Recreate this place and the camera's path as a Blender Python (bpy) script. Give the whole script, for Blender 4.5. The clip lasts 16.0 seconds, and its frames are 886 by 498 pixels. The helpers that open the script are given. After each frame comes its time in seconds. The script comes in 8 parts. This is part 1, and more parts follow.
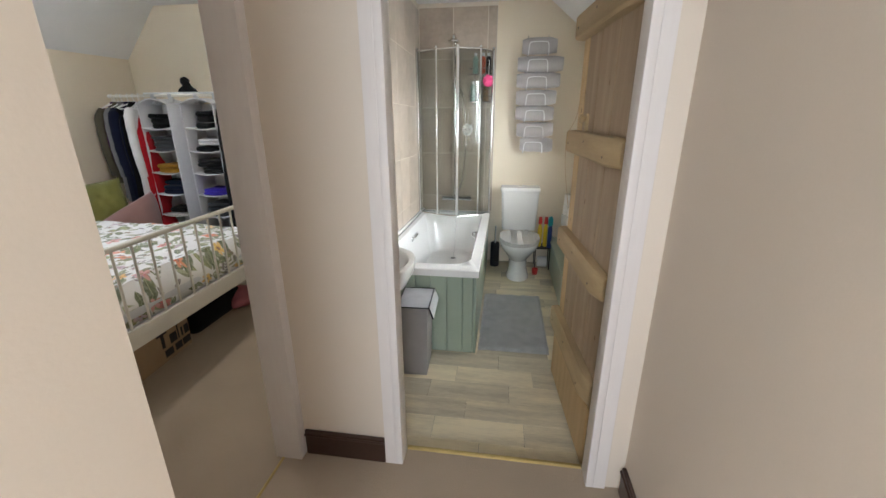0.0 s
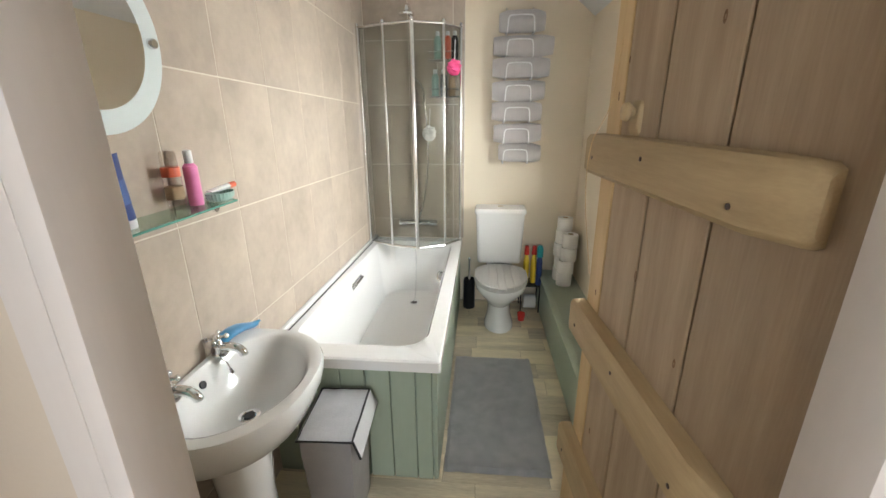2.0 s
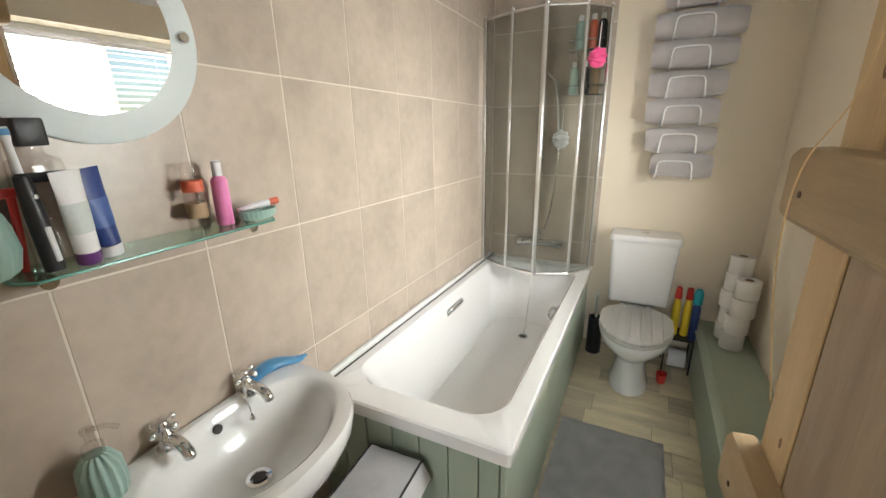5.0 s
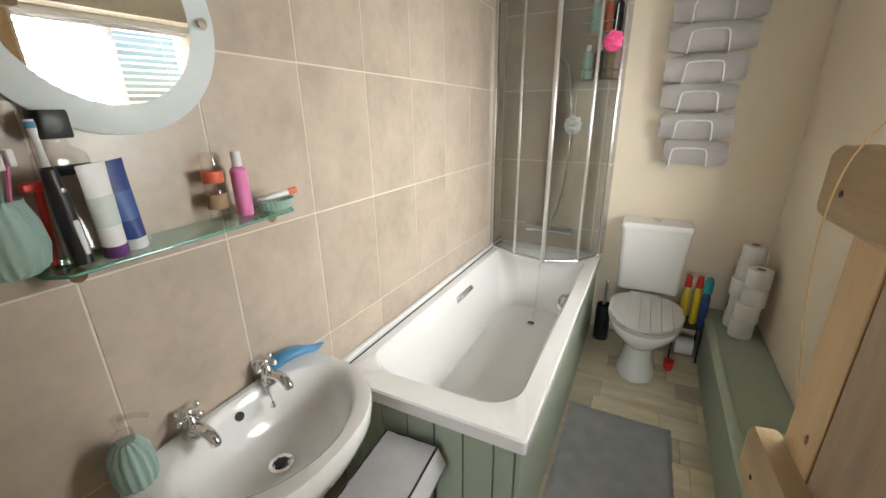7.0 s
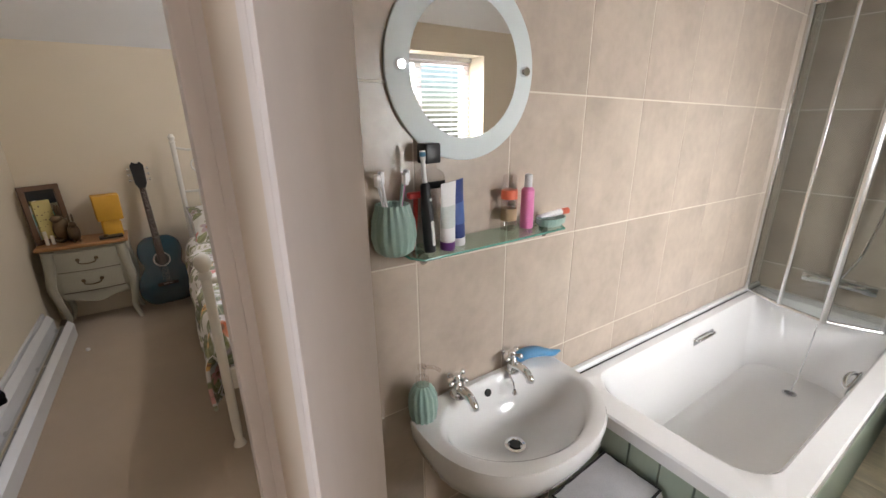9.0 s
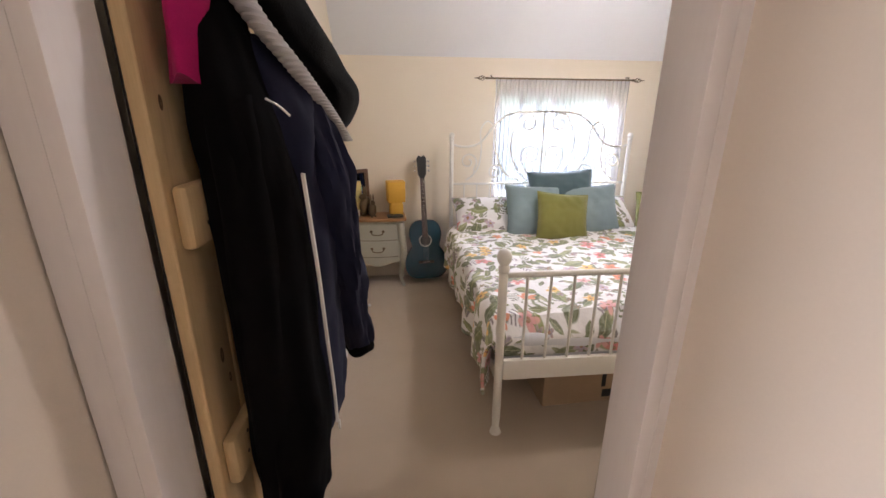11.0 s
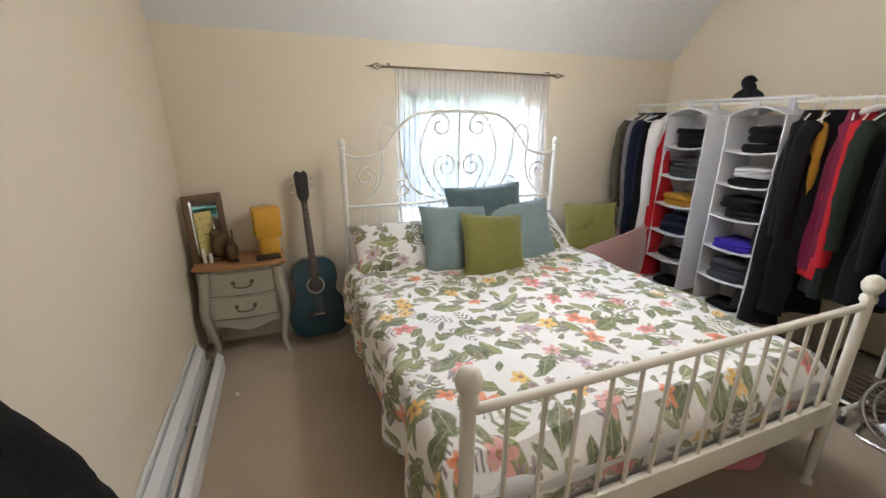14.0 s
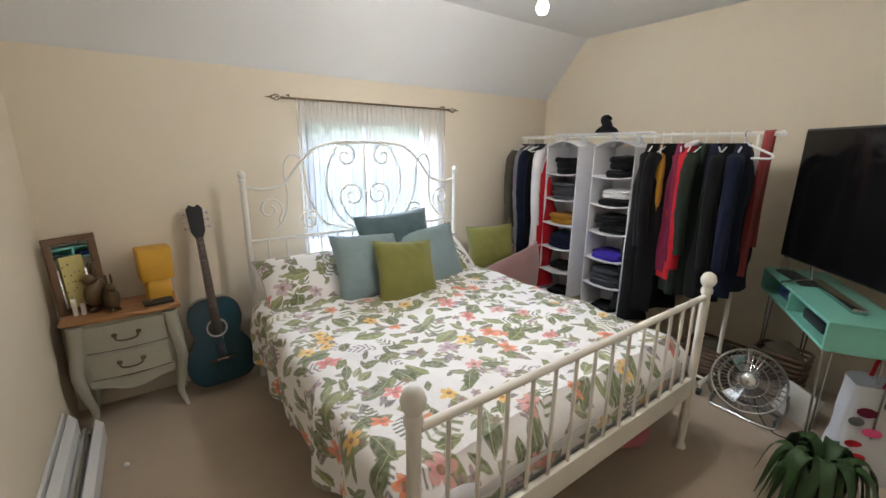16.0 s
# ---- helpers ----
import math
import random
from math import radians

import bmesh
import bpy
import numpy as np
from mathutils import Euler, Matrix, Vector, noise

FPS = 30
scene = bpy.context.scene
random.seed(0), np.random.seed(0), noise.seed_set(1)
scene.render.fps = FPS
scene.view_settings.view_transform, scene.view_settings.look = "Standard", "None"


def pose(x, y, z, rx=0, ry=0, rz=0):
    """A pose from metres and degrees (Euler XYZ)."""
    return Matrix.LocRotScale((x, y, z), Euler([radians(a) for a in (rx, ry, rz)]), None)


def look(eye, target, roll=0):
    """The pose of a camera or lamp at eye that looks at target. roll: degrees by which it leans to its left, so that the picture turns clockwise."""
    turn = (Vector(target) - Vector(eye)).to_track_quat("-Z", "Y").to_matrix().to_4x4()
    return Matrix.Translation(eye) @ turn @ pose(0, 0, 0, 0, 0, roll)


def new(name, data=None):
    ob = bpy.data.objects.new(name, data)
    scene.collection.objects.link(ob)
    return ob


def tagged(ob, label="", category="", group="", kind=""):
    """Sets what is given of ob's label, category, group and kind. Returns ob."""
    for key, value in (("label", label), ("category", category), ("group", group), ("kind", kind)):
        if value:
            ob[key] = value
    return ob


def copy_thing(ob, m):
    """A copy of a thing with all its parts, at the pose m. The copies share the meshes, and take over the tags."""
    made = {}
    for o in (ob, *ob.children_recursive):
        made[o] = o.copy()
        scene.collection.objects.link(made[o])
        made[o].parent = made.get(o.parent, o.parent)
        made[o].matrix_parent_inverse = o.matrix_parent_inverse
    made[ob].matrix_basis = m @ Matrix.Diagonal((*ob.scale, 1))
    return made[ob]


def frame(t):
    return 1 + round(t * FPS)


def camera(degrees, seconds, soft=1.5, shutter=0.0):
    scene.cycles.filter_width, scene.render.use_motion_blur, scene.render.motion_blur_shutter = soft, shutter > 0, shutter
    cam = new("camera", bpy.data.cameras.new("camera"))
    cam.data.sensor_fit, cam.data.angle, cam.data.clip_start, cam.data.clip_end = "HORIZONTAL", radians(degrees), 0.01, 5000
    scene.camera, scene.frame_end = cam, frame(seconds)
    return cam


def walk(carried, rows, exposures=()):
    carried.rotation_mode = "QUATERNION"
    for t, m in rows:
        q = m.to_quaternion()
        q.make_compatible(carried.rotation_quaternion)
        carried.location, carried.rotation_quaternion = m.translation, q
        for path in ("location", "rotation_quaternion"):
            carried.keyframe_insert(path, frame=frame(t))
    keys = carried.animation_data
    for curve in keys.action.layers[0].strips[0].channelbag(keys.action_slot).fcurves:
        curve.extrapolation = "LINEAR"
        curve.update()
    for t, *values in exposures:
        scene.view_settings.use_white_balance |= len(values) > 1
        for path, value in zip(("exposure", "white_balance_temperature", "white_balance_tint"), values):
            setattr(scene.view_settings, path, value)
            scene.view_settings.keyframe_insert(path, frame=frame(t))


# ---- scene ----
cam = camera(95.2, 16.0)
PATH = [
    (0, (0.524, 0.307, 1.525), (0.241, 2.181, 0.886), -0.3),
    (0.5, (0.501, 0.597, 1.539), (0.274, 2.48, 0.905), -0.4),
    (1, (0.496, 0.812, 1.511), (0.309, 2.703, 0.886), -0.6),
    (1.5, (0.508, 1.101, 1.511), (0.341, 2.993, 0.885), -0.5),
    (2, (0.536, 1.314, 1.488), (0.358, 3.206, 0.864), -0.5),
    (2.5, (0.54, 1.55, 1.504), (0.33, 3.44, 0.884), -0.7),
    (3, (0.559, 1.677, 1.496), (0.228, 3.552, 0.884), -1.0),
    (3.5, (0.592, 1.751, 1.503), (0.1, 3.592, 0.896), -1.1),
    (4, (0.622, 1.787, 1.496), (-0.055, 3.572, 0.9), -1.1),
    (4.5, (0.634, 1.777, 1.487), (-0.169, 3.51, 0.895), -1.1),
    (5, (0.64, 1.75, 1.482), (-0.211, 3.458, 0.884), -1.1),
    (7.3, (0.575, 1.739, 1.51), (-0.275, 3.418, 0.832), -0.9),
    (7.5, (0.559, 1.737, 1.521), (-0.289, 3.419, 0.849), -0.9),
    (8, (0.54, 1.703, 1.539), (-0.437, 3.317, 0.875), -1.0),
    (8.5, (0.533, 1.636, 1.553), (-0.722, 3.053, 0.909), -0.9),
    (9, (0.54, 1.558, 1.56), (-1.045, 2.608, 0.937), -0.7),
    (9.5, (0.541, 1.46, 1.548), (-1.255, 2.11, 0.954), -0.3),
    (10, (0.502, 1.377, 1.565), (-1.387, 1.661, 0.972), -0.4),
    (10.2, (0.475, 1.296, 1.569), (-1.421, 1.522, 0.974), 0.3),
    (12.3, (-0.21, 1.096, 1.548), (-2.103, 1.281, 0.929), 0.3),
    (12.5, (-0.305, 1.117, 1.541), (-2.196, 1.34, 0.926), 0.3),
    (13, (-0.477, 1.192, 1.561), (-2.339, 1.575, 0.939), 0.1),
    (13.5, (-0.592, 1.238, 1.569), (-2.422, 1.757, 0.952), 0.2),
    (14, (-0.645, 1.237, 1.574), (-2.421, 1.927, 0.967), 0.4),
    (14.5, (-0.662, 1.225, 1.571), (-2.378, 2.073, 0.993), 0.3),
    (15, (-0.653, 1.206, 1.572), (-2.301, 2.199, 1.026), 0.2),
    (15.5, (-0.639, 1.176, 1.58), (-2.232, 2.273, 1.072), 0.3),
    (16, (-0.618, 1.125, 1.604), (-2.19, 2.261, 1.117), 0.5),
]
EXPOSURES = [
    (0.0, 0.2, 5900, 8),
    (1.0, 0.34, 6400, 14),
    (2.0, 0.36, 6200, 8),
    (2.5, 0.32, 6400, 8),
    (3.5, 0.2, 6500, 9),
    (5.0, 0.14, 6400, 9),
    (8.0, 0.08, 6350, 9),
    (9.0, 0.12, 6200, 15),
    (10.2, 0.42, 6200, 25),
    (12.3, 1.0, 6100, 10),
    (13.5, 0.68, 6150, 10),
    (14.5, 0.38, 6150, 10),
    (16.0, 0.42, 6100, 10),
]
walk(cam, [(t, look(eye, target, roll)) for t, eye, target, roll in PATH], EXPOSURES)

# ---- world and large lights ----
world = bpy.data.worlds.new("world")
scene.world = world
world.use_nodes = True
wn = world.node_tree
sky = wn.nodes.new("ShaderNodeTexSky")
sky.sky_type = "NISHITA"
sky.sun_disc = False
sky.sun_elevation, sky.sun_rotation = radians(42), radians(150)
wn.links.new(sky.outputs[0], wn.nodes["Background"].inputs[0])
wn.nodes["Background"].inputs[1].default_value = 0.15

sun = new("sun", bpy.data.lights.new("sun", "SUN"))
sun.data.energy, sun.data.angle, sun.data.color = 2.0, radians(0.6), (1.0, 0.95, 0.88)
sun.matrix_basis = look((3, -6, 8), (0, 2, 0))


def area_lamp(name, m, w, h, watts, colour):
    lamp = new(name, bpy.data.lights.new(name, "AREA"))
    lamp.data.shape, lamp.data.size, lamp.data.size_y = "RECTANGLE", w, h
    lamp.data.energy, lamp.data.color = watts, colour
    lamp.matrix_basis = m
    return lamp


# bright sky above the eaves line outside the bedroom and bathroom windows, and a fill lamp in an added landing window
area_lamp("bedroom_daylight", look((-7.0, 2.68, 3.2), (-2.6, 2.68, 0.9)), 7.0, 1.8, 1200, (0.76, 0.86, 1.0))
area_lamp("bathroom_daylight", look((2.4, 1.55, 2.05), (0.6, 1.55, 2.05)), 4.0, 2.4, 1200, (1.0, 0.985, 0.94))
area_lamp("landing_fill", look((0.55, -1.36, 1.55), (0.55, 1.0, 0.9)), 0.8, 1.0, 38, (0.92, 0.96, 1.0))

# the bedroom's lit pendant bulb
bulb = new("pendant_light", bpy.data.lights.new("pendant_light", "POINT"))
bulb.data.energy, bulb.data.color, bulb.data.shadow_soft_size = 33, (1.0, 0.94, 0.86), 0.10
bulb.matrix_basis = pose(-1.99, 2.65, 2.145)

# ---- materials ----


def mat(name, a, b=None, rough=0.6, metal=0.0, scale=6.0, grain=120.0, bump=0.05, mix=0.5, stretch=(1, 1, 1), coat=0.0, sheen=0.0, random_amount=0.0, spec=0.5, dist=0.002):
    """Two colours mixed by broad and fine noise, with a fine relief. stretch draws the grain out along an axis."""
    m = bpy.data.materials.new(name)
    m.use_nodes = True
    nt = m.node_tree
    bs = nt.nodes["Principled BSDF"]
    b = b or tuple(c * 0.82 for c in a)
    co = nt.nodes.new("ShaderNodeTexCoord")
    mp = nt.nodes.new("ShaderNodeMapping")
    mp.inputs["Scale"].default_value = stretch
    nt.links.new(co.outputs["Object"], mp.inputs["Vector"])
    src = mp.outputs[0]
    if random_amount:
        oi = nt.nodes.new("ShaderNodeObjectInfo")
        vm = nt.nodes.new("ShaderNodeVectorMath")
        vm.operation = "MULTIPLY_ADD"
        nt.links.new(oi.outputs["Random"], vm.inputs[0])
        vm.inputs[1].default_value = (37, 23, 11)
        nt.links.new(src, vm.inputs[2])
        src = vm.outputs[0]
    n1 = nt.nodes.new("ShaderNodeTexNoise")
    n1.inputs["Scale"].default_value, n1.inputs["Detail"].default_value = scale, 5
    n2 = nt.nodes.new("ShaderNodeTexNoise")
    n2.inputs["Scale"].default_value, n2.inputs["Detail"].default_value = grain, 3
    for n in (n1, n2):
        nt.links.new(src, n.inputs["Vector"])
    add = nt.nodes.new("ShaderNodeMath")
    add.operation = "MULTIPLY_ADD"
    nt.links.new(n1.outputs["Fac"], add.inputs[0])
    add.inputs[1].default_value = 1.6
    sub = nt.nodes.new("ShaderNodeMath")
    sub.operation = "MULTIPLY_ADD"
    nt.links.new(n2.outputs["Fac"], sub.inputs[0])
    sub.inputs[1].default_value, sub.inputs[2].default_value = 0.7, -0.65
    nt.links.new(sub.outputs[0], add.inputs[2])
    last = add
    if random_amount:
        ra = nt.nodes.new("ShaderNodeMath")
        ra.operation = "MULTIPLY_ADD"
        nt.links.new(oi.outputs["Random"], ra.inputs[0])
        ra.inputs[1].default_value = random_amount
        off = nt.nodes.new("ShaderNodeMath")
        off.operation = "SUBTRACT"
        nt.links.new(add.outputs[0], off.inputs[0])
        off.inputs[1].default_value = random_amount / 2
        nt.links.new(off.outputs[0], ra.inputs[2])
        last = ra
    last.use_clamp = True
    mx = nt.nodes.new("ShaderNodeMix")
    mx.data_type = "RGBA"
    mx.inputs[6].default_value, mx.inputs[7].default_value = (*a, 1), (*b, 1)
    nt.links.new(last.outputs[0], mx.inputs[0])
    nt.links.new(mx.outputs[2], bs.inputs["Base Color"])
    bs.inputs["Roughness"].default_value, bs.inputs["Metallic"].default_value = rough, metal
    bs.inputs["Coat Weight"].default_value, bs.inputs["Sheen Weight"].default_value = coat, sheen
    bs.inputs["Specular IOR Level"].default_value = spec
    if bump:
        bp = nt.nodes.new("ShaderNodeBump")
        bp.inputs["Strength"].default_value, bp.inputs["Distance"].default_value = min(1.0, bump * 4), dist
        nt.links.new(n2.outputs["Fac"], bp.inputs["Height"])
        nt.links.new(bp.outputs[0], bs.inputs["Normal"])
    return m


def thin_glass(name, tint=(0.93, 0.96, 0.95), gloss=0.12, rough=0.03):
    """A pane with no refraction: clear, with a Fresnel gloss."""
    m = bpy.data.materials.new(name)
    m.use_nodes = True
    nt = m.node_tree
    out = nt.nodes["Material Output"]
    nt.nodes.remove(nt.nodes["Principled BSDF"])
    tr = nt.nodes.new("ShaderNodeBsdfTransparent")
    tr.inputs[0].default_value = (*tint, 1)
    gl = nt.nodes.new("ShaderNodeBsdfGlossy")
    gl.inputs["Roughness"].default_value = rough
    lw = nt.nodes.new("ShaderNodeLayerWeight")
    lw.inputs[0].default_value = 0.5
    pw = nt.nodes.new("ShaderNodeMath")
    pw.operation = "POWER"
    pw.inputs[1].default_value = 4.0
    nt.links.new(lw.outputs["Facing"], pw.inputs[0])
    ma = nt.nodes.new("ShaderNodeMath")
    ma.operation = "MULTIPLY_ADD"
    ma.inputs[1].default_value, ma.inputs[2].default_value = 0.6, gloss * 0.3
    nt.links.new(pw.outputs[0], ma.inputs[0])
    mx = nt.nodes.new("ShaderNodeMixShader")
    nt.links.new(ma.outputs[0], mx.inputs[0])
    nt.links.new(tr.outputs[0], mx.inputs[1])
    nt.links.new(gl.outputs[0], mx.inputs[2])
    nt.links.new(mx.outputs[0], out.inputs[0])
    return m


M_WALL = mat("magnolia_paint", (0.80, 0.72, 0.58), (0.75, 0.66, 0.52), rough=0.75, scale=1.3, grain=160, bump=0.06, dist=0.001)
M_WALL_LANDING = mat("landing_paint", (0.74, 0.65, 0.55), (0.70, 0.61, 0.51), rough=0.75, scale=1.1, grain=160, bump=0.06, dist=0.001)
M_CEIL = mat("ceiling_paint", (0.80, 0.80, 0.79), (0.75, 0.75, 0.75), rough=0.85, scale=1.5, grain=140, bump=0.06, dist=0.001)
M_TRIM = mat("white_gloss_paint", (0.79, 0.74, 0.71), (0.72, 0.66, 0.63), rough=0.55, scale=4, grain=70, bump=0.03, stretch=(1, 1, 0.15))
M_DARKTRIM = mat("dark_stained_wood", (0.035, 0.018, 0.012), (0.06, 0.03, 0.02), rough=0.4, scale=5, grain=60, bump=0.05)
M_CARPET = mat("beige_carpet", (0.54, 0.425, 0.305), (0.43, 0.335, 0.235), rough=0.95, scale=3, grain=380, bump=0.25, sheen=0.25, dist=0.006)
M_TILE = mat("stone_effect_tile", (0.535, 0.45, 0.365), (0.37, 0.308, 0.248), rough=0.28, scale=5.5, grain=28, bump=0.03, random_amount=0.35, dist=0.001)
M_GROUT = mat("cream_grout", (0.74, 0.69, 0.60), (0.66, 0.61, 0.52), rough=0.9, scale=10, grain=200)
M_PLANK = mat("limed_oak_vinyl", (0.80, 0.705, 0.50), (0.43, 0.375, 0.28), rough=0.45, scale=2.2, grain=22, bump=0.05, stretch=(1, 7, 1), random_amount=1.0, dist=0.001)
M_SUB = mat("subfloor", (0.10, 0.09, 0.08), rough=0.9)
M_WHITE = mat("white_acrylic", (0.80, 0.80, 0.79), (0.77, 0.77, 0.76), rough=0.12, scale=2, grain=60, bump=0.0, coat=0.3)
M_CERAMIC = mat("white_ceramic", (0.79, 0.79, 0.78), (0.76, 0.76, 0.75), rough=0.14, scale=2, grain=60, bump=0.0, coat=0.5)
M_SAGE = mat("sage_green_paint", (0.36, 0.42, 0.33), (0.31, 0.37, 0.29), rough=0.4, scale=3, grain=60, bump=0.04, stretch=(1, 1, 0.2))
M_CHROME = mat("chrome", (0.82, 0.83, 0.84), (0.72, 0.73, 0.75), rough=0.08, metal=1.0, scale=8, grain=200, bump=0.0)
M_ALU = mat("satin_aluminium", (0.78, 0.78, 0.77), (0.66, 0.66, 0.66), rough=0.25, metal=1.0, grain=100, bump=0.02)
M_PINE = mat("old_stripped_pine", (0.46, 0.345, 0.225), (0.31, 0.22, 0.135), rough=0.6, scale=2.6, grain=26, bump=0.08, stretch=(9, 9, 0.7), random_amount=0.45)
M_PINE_X = mat("old_pine_ledge", (0.47, 0.345, 0.185), (0.33, 0.235, 0.12), rough=0.6, scale=2.6, grain=26, bump=0.08, stretch=(0.7, 9, 9), random_amount=0.3)
M_PINE_PALE = mat("pale_pine", (0.66, 0.475, 0.25), (0.49, 0.33, 0.155), rough=0.55, scale=2.2, grain=26, bump=0.06, stretch=(9, 9, 0.6), random_amount=0.3)
M_BRASS = mat("brass_strip", (0.80, 0.66, 0.30), (0.6, 0.46, 0.2), rough=0.3, metal=1.0, scale=20)
M_MAT = mat("grey_bath_mat", (0.44, 0.44, 0.445), (0.28, 0.28, 0.29), rough=1.0, scale=14, grain=300, bump=0.25, sheen=0.4, dist=0.01)
M_TOWEL = mat("grey_towel", (0.52, 0.49, 0.485), (0.43, 0.405, 0.40), rough=1.0, scale=12, grain=330, bump=0.25, sheen=0.5, dist=0.004)
M_METALWHITE = mat("cream_powder_coat", (0.78, 0.75, 0.68), (0.72, 0.69, 0.62), rough=0.4, scale=6, grain=90, bump=0.02)
M_BLACK = mat("black_plastic", (0.012, 0.012, 0.013), (0.02, 0.02, 0.022), rough=0.4, scale=10)
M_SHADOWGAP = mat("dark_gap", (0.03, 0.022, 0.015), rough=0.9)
M_MIRROR = mat("mirror_silver", (0.93, 0.94, 0.93), (0.92, 0.93, 0.92), rough=0.005, metal=1.0, bump=0.0)
M_FROST = mat("frosted_mirror_band", (0.74, 0.80, 0.80), (0.70, 0.77, 0.77), rough=0.45, metal=0.2, bump=0.0, scale=3)
M_PANE = thin_glass("window_glass")

# ---- mesh helpers ----


def bx(bm, x0, x1, y0, y1, z0, z1, bev=0.0, seg=1):
    r = bmesh.ops.create_cube(bm, size=1.0, matrix=Matrix.Translation(((x0 + x1) / 2, (y0 + y1) / 2, (z0 + z1) / 2)) @ Matrix.Diagonal((abs(x1 - x0), abs(y1 - y0), abs(z1 - z0), 1)))
    if bev > 0:
        es = list({e for v in r["verts"] for e in v.link_edges})
        bmesh.ops.bevel(bm, geom=es, offset=bev, segments=seg, affect="EDGES", profile=0.5)
    return bm


def box(x0, x1, y0, y1, z0, z1, bev=0.0, seg=1):
    return bx(bmesh.new(), x0, x1, y0, y1, z0, z1, bev, seg)


def lathe(bm, prof, seg=24, at=(0, 0, 0), turn=None, close=True):
    """Revolves (radius, height) pairs about z."""
    m = Matrix.Translation(at) @ (turn or Matrix.Identity(4))
    rings = []
    for r, z in prof:
        rings.append([bm.verts.new(m @ Vector((max(r, 1e-4) * math.cos(2 * math.pi * k / seg), max(r, 1e-4) * math.sin(2 * math.pi * k / seg), z))) for k in range(seg)])
    for a, b in zip(rings, rings[1:]):
        for k in range(seg):
            bm.faces.new((a[k], a[(k + 1) % seg], b[(k + 1) % seg], b[k]))
    if close:
        bm.faces.new(list(reversed(rings[0])))
        bm.faces.new(rings[-1])
    return bm


def rod(bm, p, q, r, r2=None, seg=10):
    """A round bar from p to q."""
    p, q = Vector(p), Vector(q)
    d = q - p
    turn = d.to_track_quat("Z", "Y").to_matrix().to_4x4()
    return lathe(bm, [(r, 0), (r if r2 is None else r2, d.length)], seg, p, turn)


def tube(bm, pts, r, seg=8, closed=False):
    """A round bar along points; r is a number or one radius a point."""
    pts = [Vector(p) for p in pts]
    n = len(pts)
    rs = [r] * n if not isinstance(r, (list, tuple)) else r
    rings, up = [], None
    for i, p in enumerate(pts):
        t = (pts[(i + 1) % n] - pts[i - 1]) if closed else (pts[min(i + 1, n - 1)] - pts[max(i - 1, 0)])
        t.normalize()
        if up is None:
            up = t.orthogonal().normalized()
        up = (up - t * up.dot(t)).normalized()
        side = t.cross(up)
        rings.append([bm.verts.new(p + rs[i] * (math.cos(2 * math.pi * k / seg) * up + math.sin(2 * math.pi * k / seg) * side)) for k in range(seg)])
    for a, b in list(zip(rings, rings[1:])) + ([(rings[-1], rings[0])] if closed else []):
        for k in range(seg):
            bm.faces.new((a[k], a[(k + 1) % seg], b[(k + 1) % seg], b[k]))
    if not closed:
        bm.faces.new(list(reversed(rings[0])))
        bm.faces.new(rings[-1])
    return bm


def loft(bm, rings, close=True, cap=True):
    vs = [[bm.verts.new(p) for p in ring] for ring in rings]
    n = len(vs[0])
    for a, b in zip(vs, vs[1:]):
        for k in range(n if close else n - 1):
            bm.faces.new((a[k], a[(k + 1) % n], b[(k + 1) % n], b[k]))
    if cap:
        bm.faces.new(list(reversed(vs[0])))
        bm.faces.new(vs[-1])
    return bm


def rrect(w, h, r, n=6, cx=0.0, cy=0.0):
    """A rounded rectangle's outline, w by h."""
    out = []
    for k, (sx, sy) in enumerate(((1, 1), (-1, 1), (-1, -1), (1, -1))):
        for i in range(n + 1):
            a = math.pi / 2 * (k + i / n)
            out.append((cx + sx * (w / 2 - r) + r * math.cos(a), cy + sy * (h / 2 - r) + r * math.sin(a)))
    return out


def catmull(pts, per=8):
    pts = [Vector(p) for p in pts]
    out = []
    ext = [2 * pts[0] - pts[1]] + pts + [2 * pts[-1] - pts[-2]]
    for i in range(1, len(ext) - 2):
        a, b, c, d = ext[i - 1], ext[i], ext[i + 1], ext[i + 2]
        for k in range(per):
            t = k / per
            out.append(0.5 * ((2 * b) + (c - a) * t + (2 * a - 5 * b + 4 * c - d) * t * t + (3 * b - a - 3 * c + d) * t ** 3))
    out.append(pts[-1])
    return out


def mesh_ob(name, bm, material, smooth=True):
    bmesh.ops.recalc_face_normals(bm, faces=bm.faces)
    me = bpy.data.meshes.new(name)
    bm.to_mesh(me)
    bm.free()
    for m in (material if isinstance(material, (list, tuple)) else (material,)):
        me.materials.append(m)
    if smooth:
        me.shade_smooth()
        me.set_sharp_from_angle(angle=radians(38))
    return new(name, me)


def thing(name, at, label, category, group="", kind=""):
    ob = new(name)
    ob.empty_display_size = 0.1
    ob.matrix_basis = at if isinstance(at, Matrix) else Matrix.Translation(at)
    return tagged(ob, label, category, group, kind)


def part(name, bm, material, parent, label="", smooth=True):
    ob = mesh_ob(name, bm, material, smooth)
    ob.parent = parent
    return tagged(ob, label)


def solid(name, bm, material, label, category, group="", kind="", smooth=True):
    return tagged(mesh_ob(name, bm, material, smooth), label, category, group, kind)


def structure(name, bm, material, label, category="wall"):
    return solid(name, bm, material, label, category, kind="structure", smooth=False)


